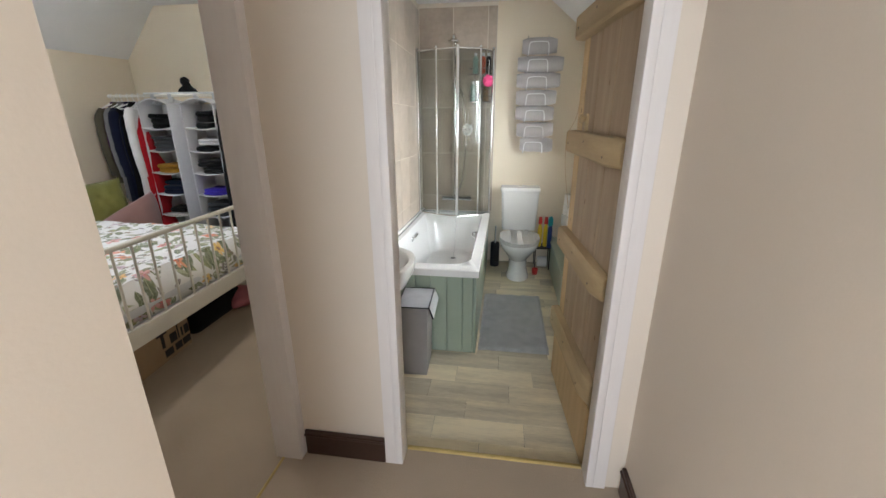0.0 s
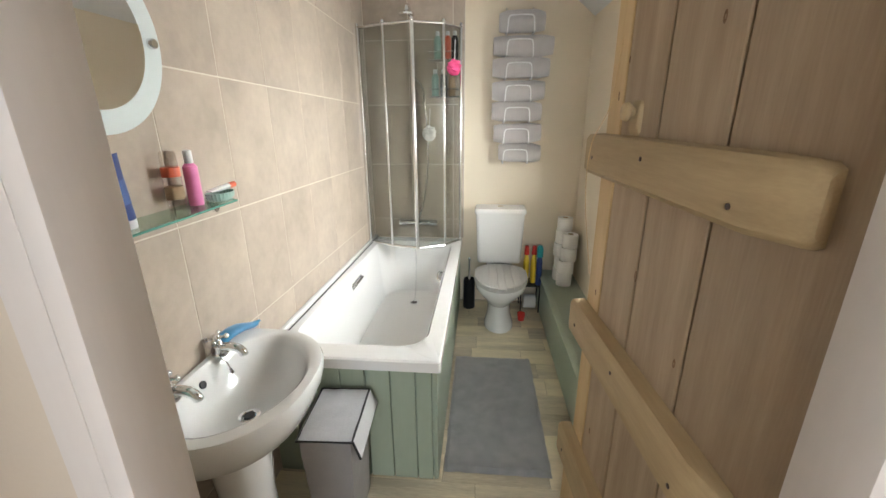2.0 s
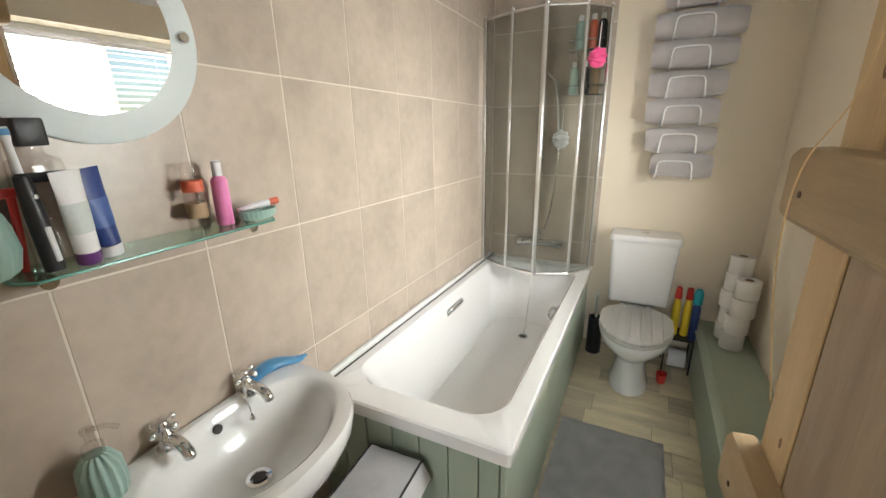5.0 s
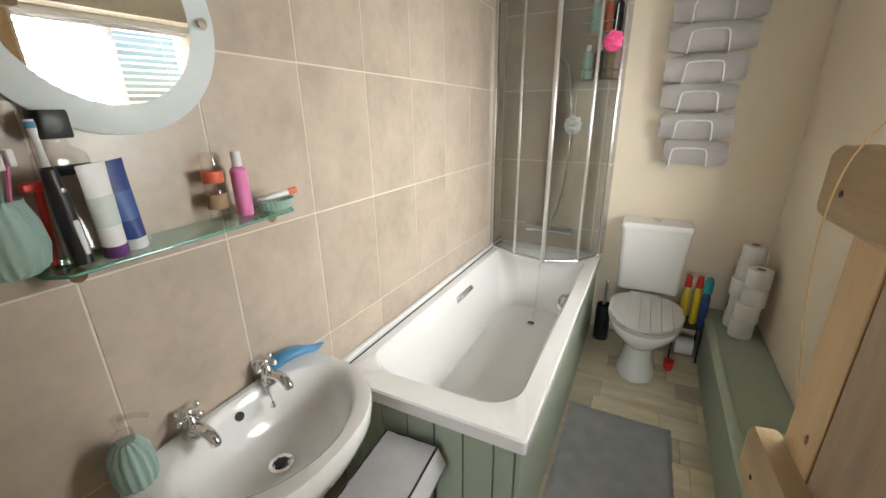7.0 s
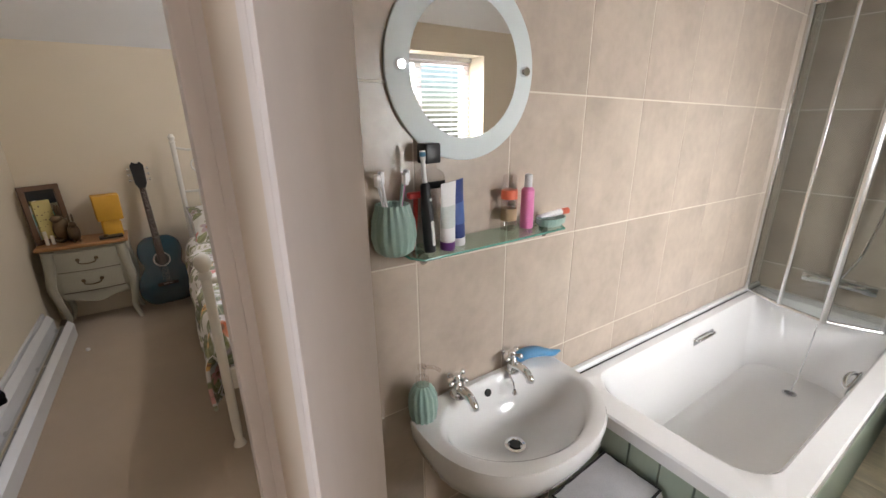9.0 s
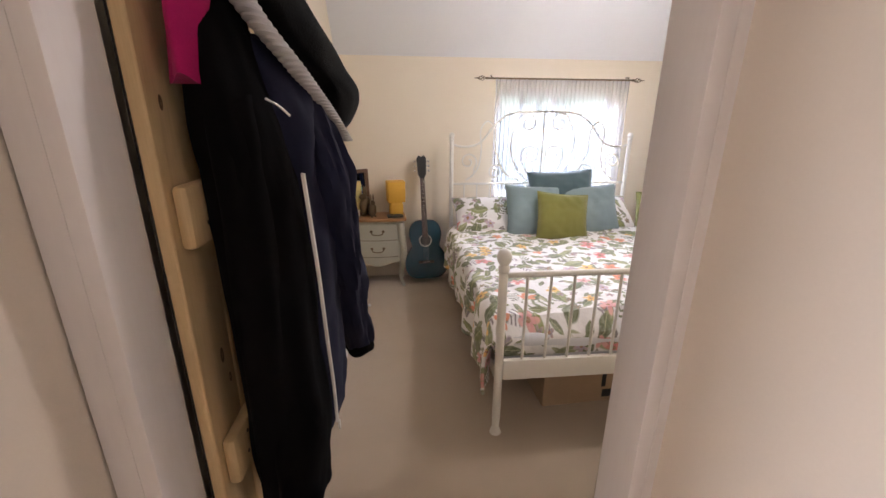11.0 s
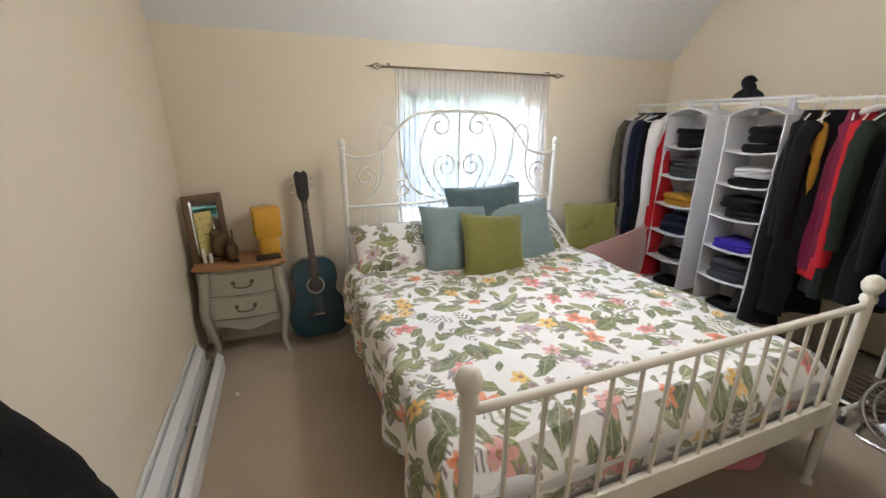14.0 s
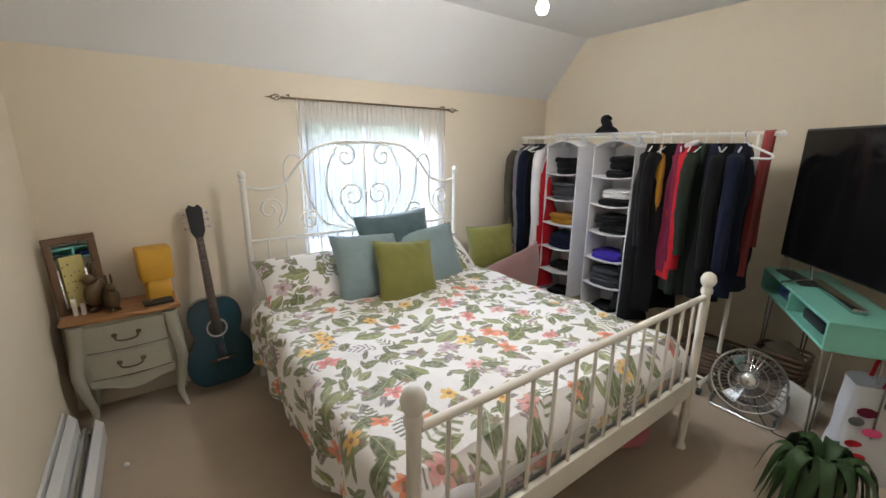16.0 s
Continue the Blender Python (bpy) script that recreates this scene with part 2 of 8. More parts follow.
# ---- structure ----
WX, FY = -3.70, 4.71          # bedroom window wall, far wall
HY = 0.585                     # bedroom side wall
TX = -0.32                    # tile face of the bathroom wall
BY, BX = 4.47, 1.28           # bathroom end wall, bathroom window wall
LY = 1.65                     # landing face of the bathroom door wall

structure("floor", box(-3.95, 1.60, -1.55, 4.90, -0.20, -0.012), M_SUB, "dark boards under the floor coverings", "floor")
structure("floor_bedroom", box(WX, -0.43, HY, FY, -0.012, 0.0), M_CARPET, "beige-brown cut pile carpet in the bedroom", "carpet")
# the landing lies a low step above the rooms
LZ = 0.07
bm = box(0.15, 1.05, -1.40, LY, -0.012, LZ)
bx(bm, -0.43, 0.15, 0.62, LY, -0.012, LZ)
bx(bm, 0.14, 0.907, LY, 1.73, -0.012, LZ)
structure("floor_landing", bm, M_CARPET, "beige-brown cut pile carpet on the landing", "carpet")

bm = box(-0.43, -0.332, 1.725, FY, 0, 2.65)
structure("wall_partition", bm, M_WALL, "cream painted partition between bedroom and bathroom")
bm = box(-0.43, 0.11, LY, 1.725, 0, 2.58)
bx(bm, 0.937, 1.55, LY, 1.725, 0, 2.58)
bx(bm, 0.11, 0.937, LY, 1.725, 2.03, 2.58)
structure("wall_bathroom_door", bm, M_WALL_LANDING, "cream painted wall round the bathroom doorway")
bm = box(-0.43, TX, 1.63, LY, 0, 2.65)
bx(bm, -0.43, TX, 0.50, 0.67, 0, 2.65)
bx(bm, -0.43, TX, 0.67, 1.63, 2.03, 2.65)
structure("wall_bedroom_door", bm, M_WALL_LANDING, "cream painted wall round the bedroom doorway")
bm = box(TX, 0.15, 0.50, 0.62, 0, 2.4)
bx(bm, 0.03, 0.15, -1.40, 0.50, 0, 2.4)
structure("wall_landing_left", bm, M_WALL_LANDING, "cream painted landing wall with a square corner")
structure("wall_landing_right", box(1.05, 1.17, -1.40, LY, 0, 2.4), M_WALL_LANDING, "cream painted landing wall")
# end wall out of view; its opening is added for the landing's fill lamp
bm = box(-0.07, 0.15, -1.52, -1.40, 0, 2.4)
bx(bm, 0.95, 1.17, -1.52, -1.40, 0, 2.4)
bx(bm, 0.15, 0.95, -1.52, -1.40, 0, 1.0)
bx(bm, 0.15, 0.95, -1.52, -1.40, 2.1, 2.4)
structure("wall_landing_back", bm, M_WALL_LANDING, "cream painted landing end wall with an added window opening")
bm = box(-0.43, 1.17, -1.52, LY, 2.4, 2.5)
structure("ceiling_landing", bm, M_CEIL, "white painted landing ceiling", "ceiling")

# bathroom
bm = box(-0.43, 1.55, BY, BY + 0.17, 0, 2.6)
structure("wall_bathroom_end", bm, M_WALL, "cream painted bathroom end wall")
bm = box(BX, 1.55, 1.725, 2.66, 0, 2.6)
bx(bm, BX, 1.55, 3.54, BY, 0, 2.6)
bx(bm, BX, 1.55, 2.66, 3.54, 0, 1.08)
bx(bm, BX, 1.55, 2.66, 3.54, 1.96, 2.6)
structure("wall_bathroom_window", bm, M_WALL, "cream painted bathroom wall with a deep window recess")
bm = bmesh.new()
loft(bm, [[(-0.43, y, 2.47), (0.86, y, 2.47), (1.40, y, 2.02), (1.40, y, 2.62), (-0.43, y, 2.62)] for y in (1.725, BY)])
structure("ceiling_bathroom", bm, M_CEIL, "white bathroom ceiling sloping down to the eaves", "ceiling")

# bedroom
structure("wall_bedroom_side", box(WX - 0.25, -0.43, HY - 0.12, HY, 0, 2.7), M_WALL, "cream painted bedroom side wall")
structure("wall_bedroom_far", box(WX - 0.25, -0.43, FY, FY + 0.13, 0, 2.7), M_WALL, "cream painted bedroom gable wall")
bm = box(WX - 0.25, WX, HY, 2.08, 0, 2.3)
bx(bm, WX - 0.25, WX, 3.28, FY, 0, 2.3)
bx(bm, WX - 0.25, WX, 2.08, 3.28, 0, 0.80)
bx(bm, WX - 0.25, WX, 2.08, 3.28, 1.83, 2.3)
structure("wall_bedroom_window", bm, M_WALL, "cream painted bedroom wall with a window recess")
bm = bmesh.new()
loft(bm, [[(-0.43, y, 2.62), (-3.25, y, 2.62), (WX - 0.02, y, 2.08), (WX - 0.25, y, 2.08), (WX - 0.25, y, 2.75), (-0.43, y, 2.75)] for y in (HY - 0.02, FY + 0.02)])
structure("ceiling_bedroom", bm, M_CEIL, "white bedroom ceiling with a sloping eaves side", "ceiling")


def wall_window(name, m, w, h, label, panes=2):
    """A white casement window: w along local x, h along z, facing local -y."""
    ob = thing(name, m, label, "window", kind="structure")
    bm = box(-w / 2, w / 2, -0.03, 0.03, 0, 0.05)
    bx(bm, -w / 2, w / 2, -0.03, 0.03, h - 0.05, h)
    bx(bm, -w / 2, -w / 2 + 0.05, -0.03, 0.03, 0.05, h - 0.05)
    bx(bm, w / 2 - 0.05, w / 2, -0.03, 0.03, 0.05, h - 0.05)
    for k in range(1, panes):
        x = -w / 2 + w * k / panes
        bx(bm, x - 0.025, x + 0.025, -0.03, 0.03, 0.05, h - 0.05)
    part("window_frame", bm, M_TRIM, ob, smooth=False)
    for k in range(panes):
        x0, x1 = -w / 2 + w * k / panes + 0.026, -w / 2 + w * (k + 1) / panes - 0.026
        p = part("pane", box(x0, x1, -0.004, 0.004, 0.05, h - 0.05), M_PANE, ob, smooth=False)
        p.visible_shadow = False
    return ob


wall_window("window_1", pose(WX - 0.19, 2.68, 0.80, 0, 0, -90), 1.2, 1.03, "white casement bedroom window behind a net curtain")
wall_window("window_2", pose(1.49, 3.10, 1.08, 0, 0, 90), 0.88, 0.88, "white bathroom window behind a slatted blind")
# unseen window, added where the landing's fill lamp stands
wall_window("window_added", pose(0.55, -1.46, 1.0, 0, 0, 0), 0.8, 1.1, "white window added out of view to light the landing")
structure("window_sill", box(BX - 0.02, 1.46, 2.66, 3.54, 1.08, 1.10, 0.004), M_TRIM, "white painted bathroom window board", "sill")


def door_lining(name, at, w, depth, label, left=True, right=True):
    """A door frame: w clear along local x, depth along y, with architraves on the -y face."""
    ob = thing(name, at, label, "door frame", kind="structure")
    for nm, x0, x1 in (("jamb", -0.03, -0.0004), ("jamb", w + 0.0004, w + 0.03)):
        part(nm, box(x0, x1, -0.0114, depth, 0, 1.9995, 0.0012, 2), M_TRIM, ob)
    part("head", box(-0.03, w + 0.03, -0.011, depth, 2.0, 2.03, 0.004, 2), M_TRIM, ob)
    a0, a1 = -0.075, -0.0302
    for x0, x1 in ((a0, a1), (w - a1, w - a0)):
        bm = box(x0, x1, -0.0118, -0.0003, 0, 2.075, 0.0006, 1)
        part("architrave", bm, M_TRIM, ob)
    part("architrave", box(a1 + 0.0004, w - a1 - 0.0004, -0.0116, -0.0003, 2.0304, 2.075, 0.0015, 1), M_TRIM, ob)
    return ob


door_lining("door_1", pose(0.14, LY, 0), 0.767, 0.076, "white gloss painted bathroom door frame")
door_lining("door_2", pose(TX, 0.70, 0, 0, 0, 90), 0.90, 0.11, "white gloss painted bedroom door frame")

bm = box(TX + 0.02, 0.064, LY - 0.016, LY - 0.001, LZ, LZ + 0.13, 0.004)
tube(bm, [(TX + 0.02, LY - 0.017, LZ + 0.108), (0.064, LY - 0.017, LZ + 0.108)], 0.006, 6)
structure("baseboard", bm, M_DARKTRIM, "dark stained moulded skirting board", "skirting")
bm = box(1.033, 1.049, -1.40, LY - 0.018, LZ, LZ + 0.13, 0.004)
tube(bm, [(1.032, -1.39, LZ + 0.108), (1.032, LY - 0.02, LZ + 0.108)], 0.006, 6)
structure("baseboard_right", bm, M_DARKTRIM, "dark stained moulded skirting board", "skirting")
bm = bmesh.new()
tube(bm, [(0.142, 1.735, LZ), (0.905, 1.735, LZ)], 0.011, 8)
structure("trim_threshold", bm, M_BRASS, "brass threshold strip under the bathroom door", "threshold")
bm = bmesh.new()
tube(bm, [(-0.395, 0.702, LZ), (-0.395, 1.598, LZ)], 0.006, 8)
structure("trim_threshold_bedroom", bm, M_BRASS, "brass threshold strip in the bedroom doorway", "threshold")

# ---- outdoors ----
M_GRASS = mat("lawn", (0.085, 0.12, 0.035), (0.13, 0.14, 0.06), rough=0.95, scale=0.6, grain=14, bump=0.2, dist=0.02)
M_RENDER = mat("pale_render", (0.58, 0.54, 0.47), (0.50, 0.46, 0.40), rough=0.9, scale=1.2, grain=60, bump=0.1)
M_BARK = mat("grey_bark", (0.16, 0.13, 0.10), (0.09, 0.07, 0.055), rough=0.95, scale=4, grain=30, bump=0.2, stretch=(4, 4, 0.6))
M_TREELEAF = mat("garden_leaf", (0.09, 0.17, 0.035), (0.05, 0.10, 0.022), rough=0.6, scale=9, grain=30, bump=0.03)
GZ = -2.65
structure("ground", box(-70, 70, -70, 70, GZ - 0.2, GZ), M_GRASS, "mown garden lawn below the upstairs windows", "ground")
structure("wall_lower_storey", box(-3.95, 1.60, -1.55, 4.90, GZ, -0.201), M_RENDER, "pale rendered lower storey of the cottage")


def garden_tree(x, y, h, seed):
    """A tapered trunk, limbs, and a crown of many small leaves in uneven clumps."""
    rnd = random.Random(seed)
    ob = thing("tree", (x, y, GZ), "leafy green garden tree outside the bedroom window", "tree")
    part("trunk", tube(bmesh.new(), catmull([(0, 0, 0), (0.05, 0.03, h * 0.25), (-0.04, 0.05, h * 0.5), (0.02, 0.0, h * 0.8)], 5), [0.16 - 0.008 * k for k in range(16)], 10), M_BARK, ob)
    tips = []
    for k in range(13):
        a, z = k * 2.4, h * (0.34 + 0.042 * k)
        r = h * (0.30 - 0.012 * k) * rnd.uniform(0.75, 1.15)
        tip = Vector((r * math.cos(a), r * math.sin(a), z + 0.35 * r + 0.4))
        part("limb", tube(bmesh.new(), catmull([(0, 0, z), (tip.x * 0.5, tip.y * 0.5, z + 0.15 * r + 0.1), tuple(tip)], 4), [0.05 - 0.005 * q for q in range(9)], 6), M_BARK, ob)
        tips += [tip, tip * 0.72 + Vector((0, 0, z * 0.28))]
    verts, faces = [], []
    for tip in tips:
        for _ in range(110):
            p = tip + Vector((rnd.gauss(0, 0.30), rnd.gauss(0, 0.30), rnd.gauss(0, 0.24)))
            d = Vector((rnd.gauss(0, 1), rnd.gauss(0, 1), rnd.gauss(0, 0.6))).normalized()
            u = d.orthogonal().normalized()
            l, n0 = rnd.uniform(0.06, 0.11), len(verts)
            verts += [p, p + d * l * 0.5 + u * l * 0.25, p + d * l, p + d * l * 0.5 - u * l * 0.25]
            faces.append((n0, n0 + 1, n0 + 2, n0 + 3))
    me = bpy.data.meshes.new("crown")
    me.from_pydata(verts, [], faces)
    me.materials.append(M_TREELEAF)
    crown = new("crown", me)
    crown.parent = ob
    tagged(crown, "loose crown of small green leaves")


garden_tree(-9.6, 4.0, 6.2, 3)
garden_tree(-11.5, 8.6, 5.4, 8)

# ---- bathroom ----


M_KNOT = mat("pine_knot", (0.20, 0.105, 0.04), (0.13, 0.065, 0.025), rough=0.6, scale=40, grain=200)


def bathroom_door():
    """A ledged pine door, hinged at local x = 0, seen on its +y face."""
    ob = thing("plank_door", pose(0.962, 1.745, 0.012, 0, 0, 94.6), "old stripped pine ledged plank door standing open", "door")
    xs = [0.0, 0.257, 0.478, 0.668, 0.765]
    mats = (M_PINE, M_PINE, M_PINE, M_PINE_PALE)
    for k in range(4):
        part("plank", box(xs[k] + 0.0035, xs[k + 1] - 0.0035, 0.0, 0.026, 0.0, 1.96, 0.003), mats[k], ob)
    # near-black sheet behind the boards: its colour gives the shade in the gaps
    part("gap_shade", box(0.004, 0.766, -0.004, 0.0, 0.004, 1.955), M_SHADOWGAP, ob, "dark sheet added behind the boards to shade their gaps", False)
    for z0, z1, x0, x1 in ((1.318, 1.428, 0.05, 0.795), (0.81, 0.926, 0.05, 0.795), (0.325, 0.446, 0.05, 0.795), (1.83, 1.94, 0.05, 0.795)):
        bm = bmesh.new()

        def ring(x, d, t):
            return [(x, 0.027, z0 + t), (x, 0.027 + d - 0.010, z0 + t + 0.003), (x, 0.027 + d, z0 + t + 0.014), (x, 0.027 + d, z1 - t - 0.012), (x, 0.027 + d - 0.008, z1 - t - 0.002), (x, 0.027, z1 - t)]
        loft(bm, [ring(x0, 0.016, 0.010), ring(x0 + 0.012, 0.026, 0.003), ring(x0 + 0.085, 0.044, 0.0), ring(x1 - 0.022, 0.044, 0.0), ring(x1 - 0.006, 0.040, 0.006), ring(x1, 0.030, 0.018)])
        part("ledge", bm, M_PINE_X, ob)
    part("kick_board", box(0.06, 0.775, 0.027, 0.040, 0.004, 0.305, 0.004), M_PINE_PALE, ob, "orange pine kick board")
    # a turned toggle on a worn plate above the ledge
    bm = bmesh.new()
    loft(bm, [[(0.578 + x, y, 1.468 + z) for x, z in rrect(w, h, 0.014, 4)] for w, h, y in ((0.050, 0.078, 0.0265), (0.048, 0.076, 0.032), (0.040, 0.066, 0.036))])
    plate = part("latch", bm, M_PINE_X, ob, "worn wooden latch plate")
    bm = bmesh.new()
    lathe(bm, [(0.010, 0.0), (0.010, 0.005), (0.018, 0.010), (0.022, 0.017), (0.019, 0.024), (0.008, 0.028)], 20, (0.580, 0.035, 1.482), pose(0, 0, 0, -90))
    part("handle", bm, M_PINE_X, plate, "turned wooden knob")
    bm = bmesh.new()
    tube(bm, catmull([(0.705, 0.03, 1.66), (0.70, 0.045, 1.50), (0.715, 0.078, 1.40), (0.735, 0.072, 1.25), (0.75, 0.032, 1.02)], 6), 0.0013, 6)
    part("cord", bm, M_PINE_PALE, ob, "thin string looped over the ledge")
    for z in (1.373, 0.868, 0.385, 1.885):
        for x in (0.16, 0.44, 0.72):
            bm = bmesh.new()
            lathe(bm, [(0.005, 0), (0.005, 0.002), (0.002, 0.003)], 8, (x, 0.0705, z + 0.02 * math.sin(x * 31)), pose(0, 0, 0, -90))
            part("nail", bm, M_DARKTRIM, ob)
    for x, z, r in ((0.70, 1.52, 0.014), (0.66, 1.60, 0.01), (0.48, 1.12, 0.016), (0.28, 1.02, 0.012), (0.62, 0.55, 0.013), (0.12, 0.62, 0.015), (0.70, 0.98, 0.012), (0.32, 1.62, 0.013)):
        bm = bmesh.new()
        lathe(bm, [(r * 0.6, 0), (r * 0.5, 0.0009), (r * 0.2, 0.0005)], 12, (x, 0.0255, z), pose(0, 0, 0, -90) @ Matrix.Diagonal((0.7, 1.5, 1, 1)))
        part("knot", bm, M_KNOT, ob)
    return ob


bathroom_door()


def bathtub():
    x0, x1, y0, y1, zr = TX + 0.002, 0.398, 2.632, BY - 0.012, 0.548
    cx, cy, w, l = (x0 + x1) / 2, (y0 + y1) / 2, x1 - x0, y1 - y0
    ob = thing("bathtub", (cx, cy, 0), "white acrylic bath with sage green tongue and groove panels", "bathtub")
    bm = bmesh.new()
    n = 8

    def ring(wd, ln, r, z, dx=0.0, dy=0.0):
        return [(x, y, z) for x, y in rrect(wd, ln, r, n, dx, dy)]
    rings = [ring(w, l, 0.012, zr - 0.045), ring(w, l, 0.014, zr - 0.006), ring(w - 0.012, l - 0.012, 0.016, zr),
             ring(w - 0.13, l - 0.21, 0.13, zr, -0.005, 0.0), ring(w - 0.15, l - 0.235, 0.13, zr - 0.012, -0.005, 0.0), ring(w - 0.19, l - 0.30, 0.14, zr - 0.10, -0.005, 0.01),
             ring(w - 0.24, l - 0.44, 0.15, zr - 0.28, 0, 0.03), ring(w - 0.29, l - 0.58, 0.14, zr - 0.37, 0, 0.05), ring(w - 0.40, l - 0.75, 0.12, zr - 0.39, 0, 0.06)]
    loft(bm, rings, cap=False)
    bm.faces.new(list(bm.verts)[-len(rings[0]):])
    part("tub", bm, M_WHITE, ob)
    # panels
    hw, hl = w / 2, l / 2
    part("side_panel", box(hw - 0.034, hw - 0.016, -hl + 0.02, hl, 0.002, zr - 0.046, 0.002), M_SAGE, ob, "sage green side panel")
    xk = -hw
    for k in range(7):
        wd = w / 7
        bm = box(xk + 0.002, min(xk + wd, hw - 0.036) - 0.002, -hl + 0.018, -hl + 0.034, 0.002, zr - 0.046, 0.002)
        part("board", bm, M_SAGE, ob)
        xk += wd
    part("panel_backing", box(-hw, hw - 0.036, -hl + 0.035, -hl + 0.045, 0.002, zr - 0.05), M_SAGE, ob, smooth=False)
    part("bath_seal", box(-hw, -hw + 0.022, -hl, hl, zr + 0.001, zr + 0.025, 0.006, 2), M_WHITE, ob, "white sealing strip along the tiles")
    # thin black tube laid where the seal meets the rim
    bm = bmesh.new()
    tube(bm, [(-hw + 0.024, -hl, zr + 0.002), (-hw + 0.024, hl, zr + 0.002)], 0.003, 6)
    part("seal_line", bm, M_BLACK, ob, "thin black line along the seal")
    # fittings
    for sx, sgn, y in ((-hw + 0.085, 1, 0.09), (hw - 0.10, -1, 0.215)):
        bm = bmesh.new()
        tube(bm, catmull([(sx, y - 0.085, zr - 0.075), (sx + 0.018 * sgn, y - 0.07, zr - 0.06), (sx + 0.026 * sgn, y, zr - 0.052), (sx + 0.018 * sgn, y + 0.07, zr - 0.06), (sx, y + 0.085, zr - 0.075)], 6), 0.009, 10)
        bx(bm, sx - 0.006, sx + 0.004, y - 0.10, y + 0.10, zr - 0.095, zr - 0.055, 0.003)
        part("grip", bm, M_CHROME, ob, "chrome hand grip")
    bm = bmesh.new()
    lathe(bm, [(0.03, 0), (0.032, 0.003), (0.022, 0.004), (0.02, 0.0)], 20, (0.02, 0.49, zr - 0.386))
    part("waste", bm, M_CHROME, ob, "chrome bath waste")
    bm = bmesh.new()
    lathe(bm, [(0.021, 0.0), (0.021, 0.0045)], 18, (0.02, 0.49, zr - 0.386))
    part("waste_hole", bm, M_BLACK, ob, "dark waste opening")
    bm = bmesh.new()
    tube(bm, catmull([(0.03, 0.58, zr + 0.0), (0.032, 0.555, zr - 0.12), (0.028, 0.53, zr - 0.28), (0.022, 0.50, zr - 0.38)], 6), 0.0035, 6)
    part("plug_chain", bm, M_CHROME, ob, "chrome plug chain")
    # the bath falls towards its waste
    for child in ob.children:
        for v in child.data.vertices:
            v.co.z *= 1 + 0.092 * max(0.0, 0.58 - v.co.y) / 1.48
    return ob


bathtub()


def bath_screen():
    zb, zt = 0.553, 2.06
    pts = [(-0.312, 4.285), (-0.115, 4.185), (0.085, 4.135), (0.28, 4.215), (0.385, 4.36)]
    ob = thing("shower_screen", (0.05, 4.25, zb), "folding glass bath screen with silver frame", "shower screen")
    o = Vector((0.05, 4.25, zb))
    gl = thin_glass("screen_glass", (0.84, 0.855, 0.845))
    h = zt - zb
    for k in range(4):
        a, b = Vector((*pts[k], zb)) - o, Vector((*pts[k + 1], zb)) - o
        d = (b - a).normalized()
        n = Vector((-d.y, d.x, 0)) * 0.003
        a2, b2 = a + d * 0.012, b - d * 0.012
        bm = bmesh.new()
        loft(bm, [[a2 - n + Vector((0, 0, z)), b2 - n + Vector((0, 0, z)), b2 + n + Vector((0, 0, z)), a2 + n + Vector((0, 0, z))] for z in (0.02, h - 0.012)])
        p = part("pane", bm, gl, ob, "clear glass leaf", False)
        for nm, z, r in (("top_rail", h - 0.006, 0.008), ("bottom_rail", 0.010, 0.010)):
            bm = bmesh.new()
            rod(bm, a + Vector((0, 0, z)), b + Vector((0, 0, z)), r, seg=8)
            part(nm, bm, M_ALU, ob)
    for k, (x, y) in enumerate(pts):
        bm = bmesh.new()
        r = 0.014 if k in (0, 2) else 0.009
        p = Vector((x, y, zb)) - o
        bx(bm, p.x - r, p.x + r, p.y - r * 0.9, p.y + r * 0.9, 0.0, h, 0.004, 2)
        part("post", bm, M_ALU, ob)
        bm = bmesh.new()
        lathe(bm, [(0.012, 0), (0.014, 0.006), (0.008, 0.02)], 12, (p.x, p.y, h))
        part("post_cap", bm, M_CHROME, ob)
    return ob


bath_screen()


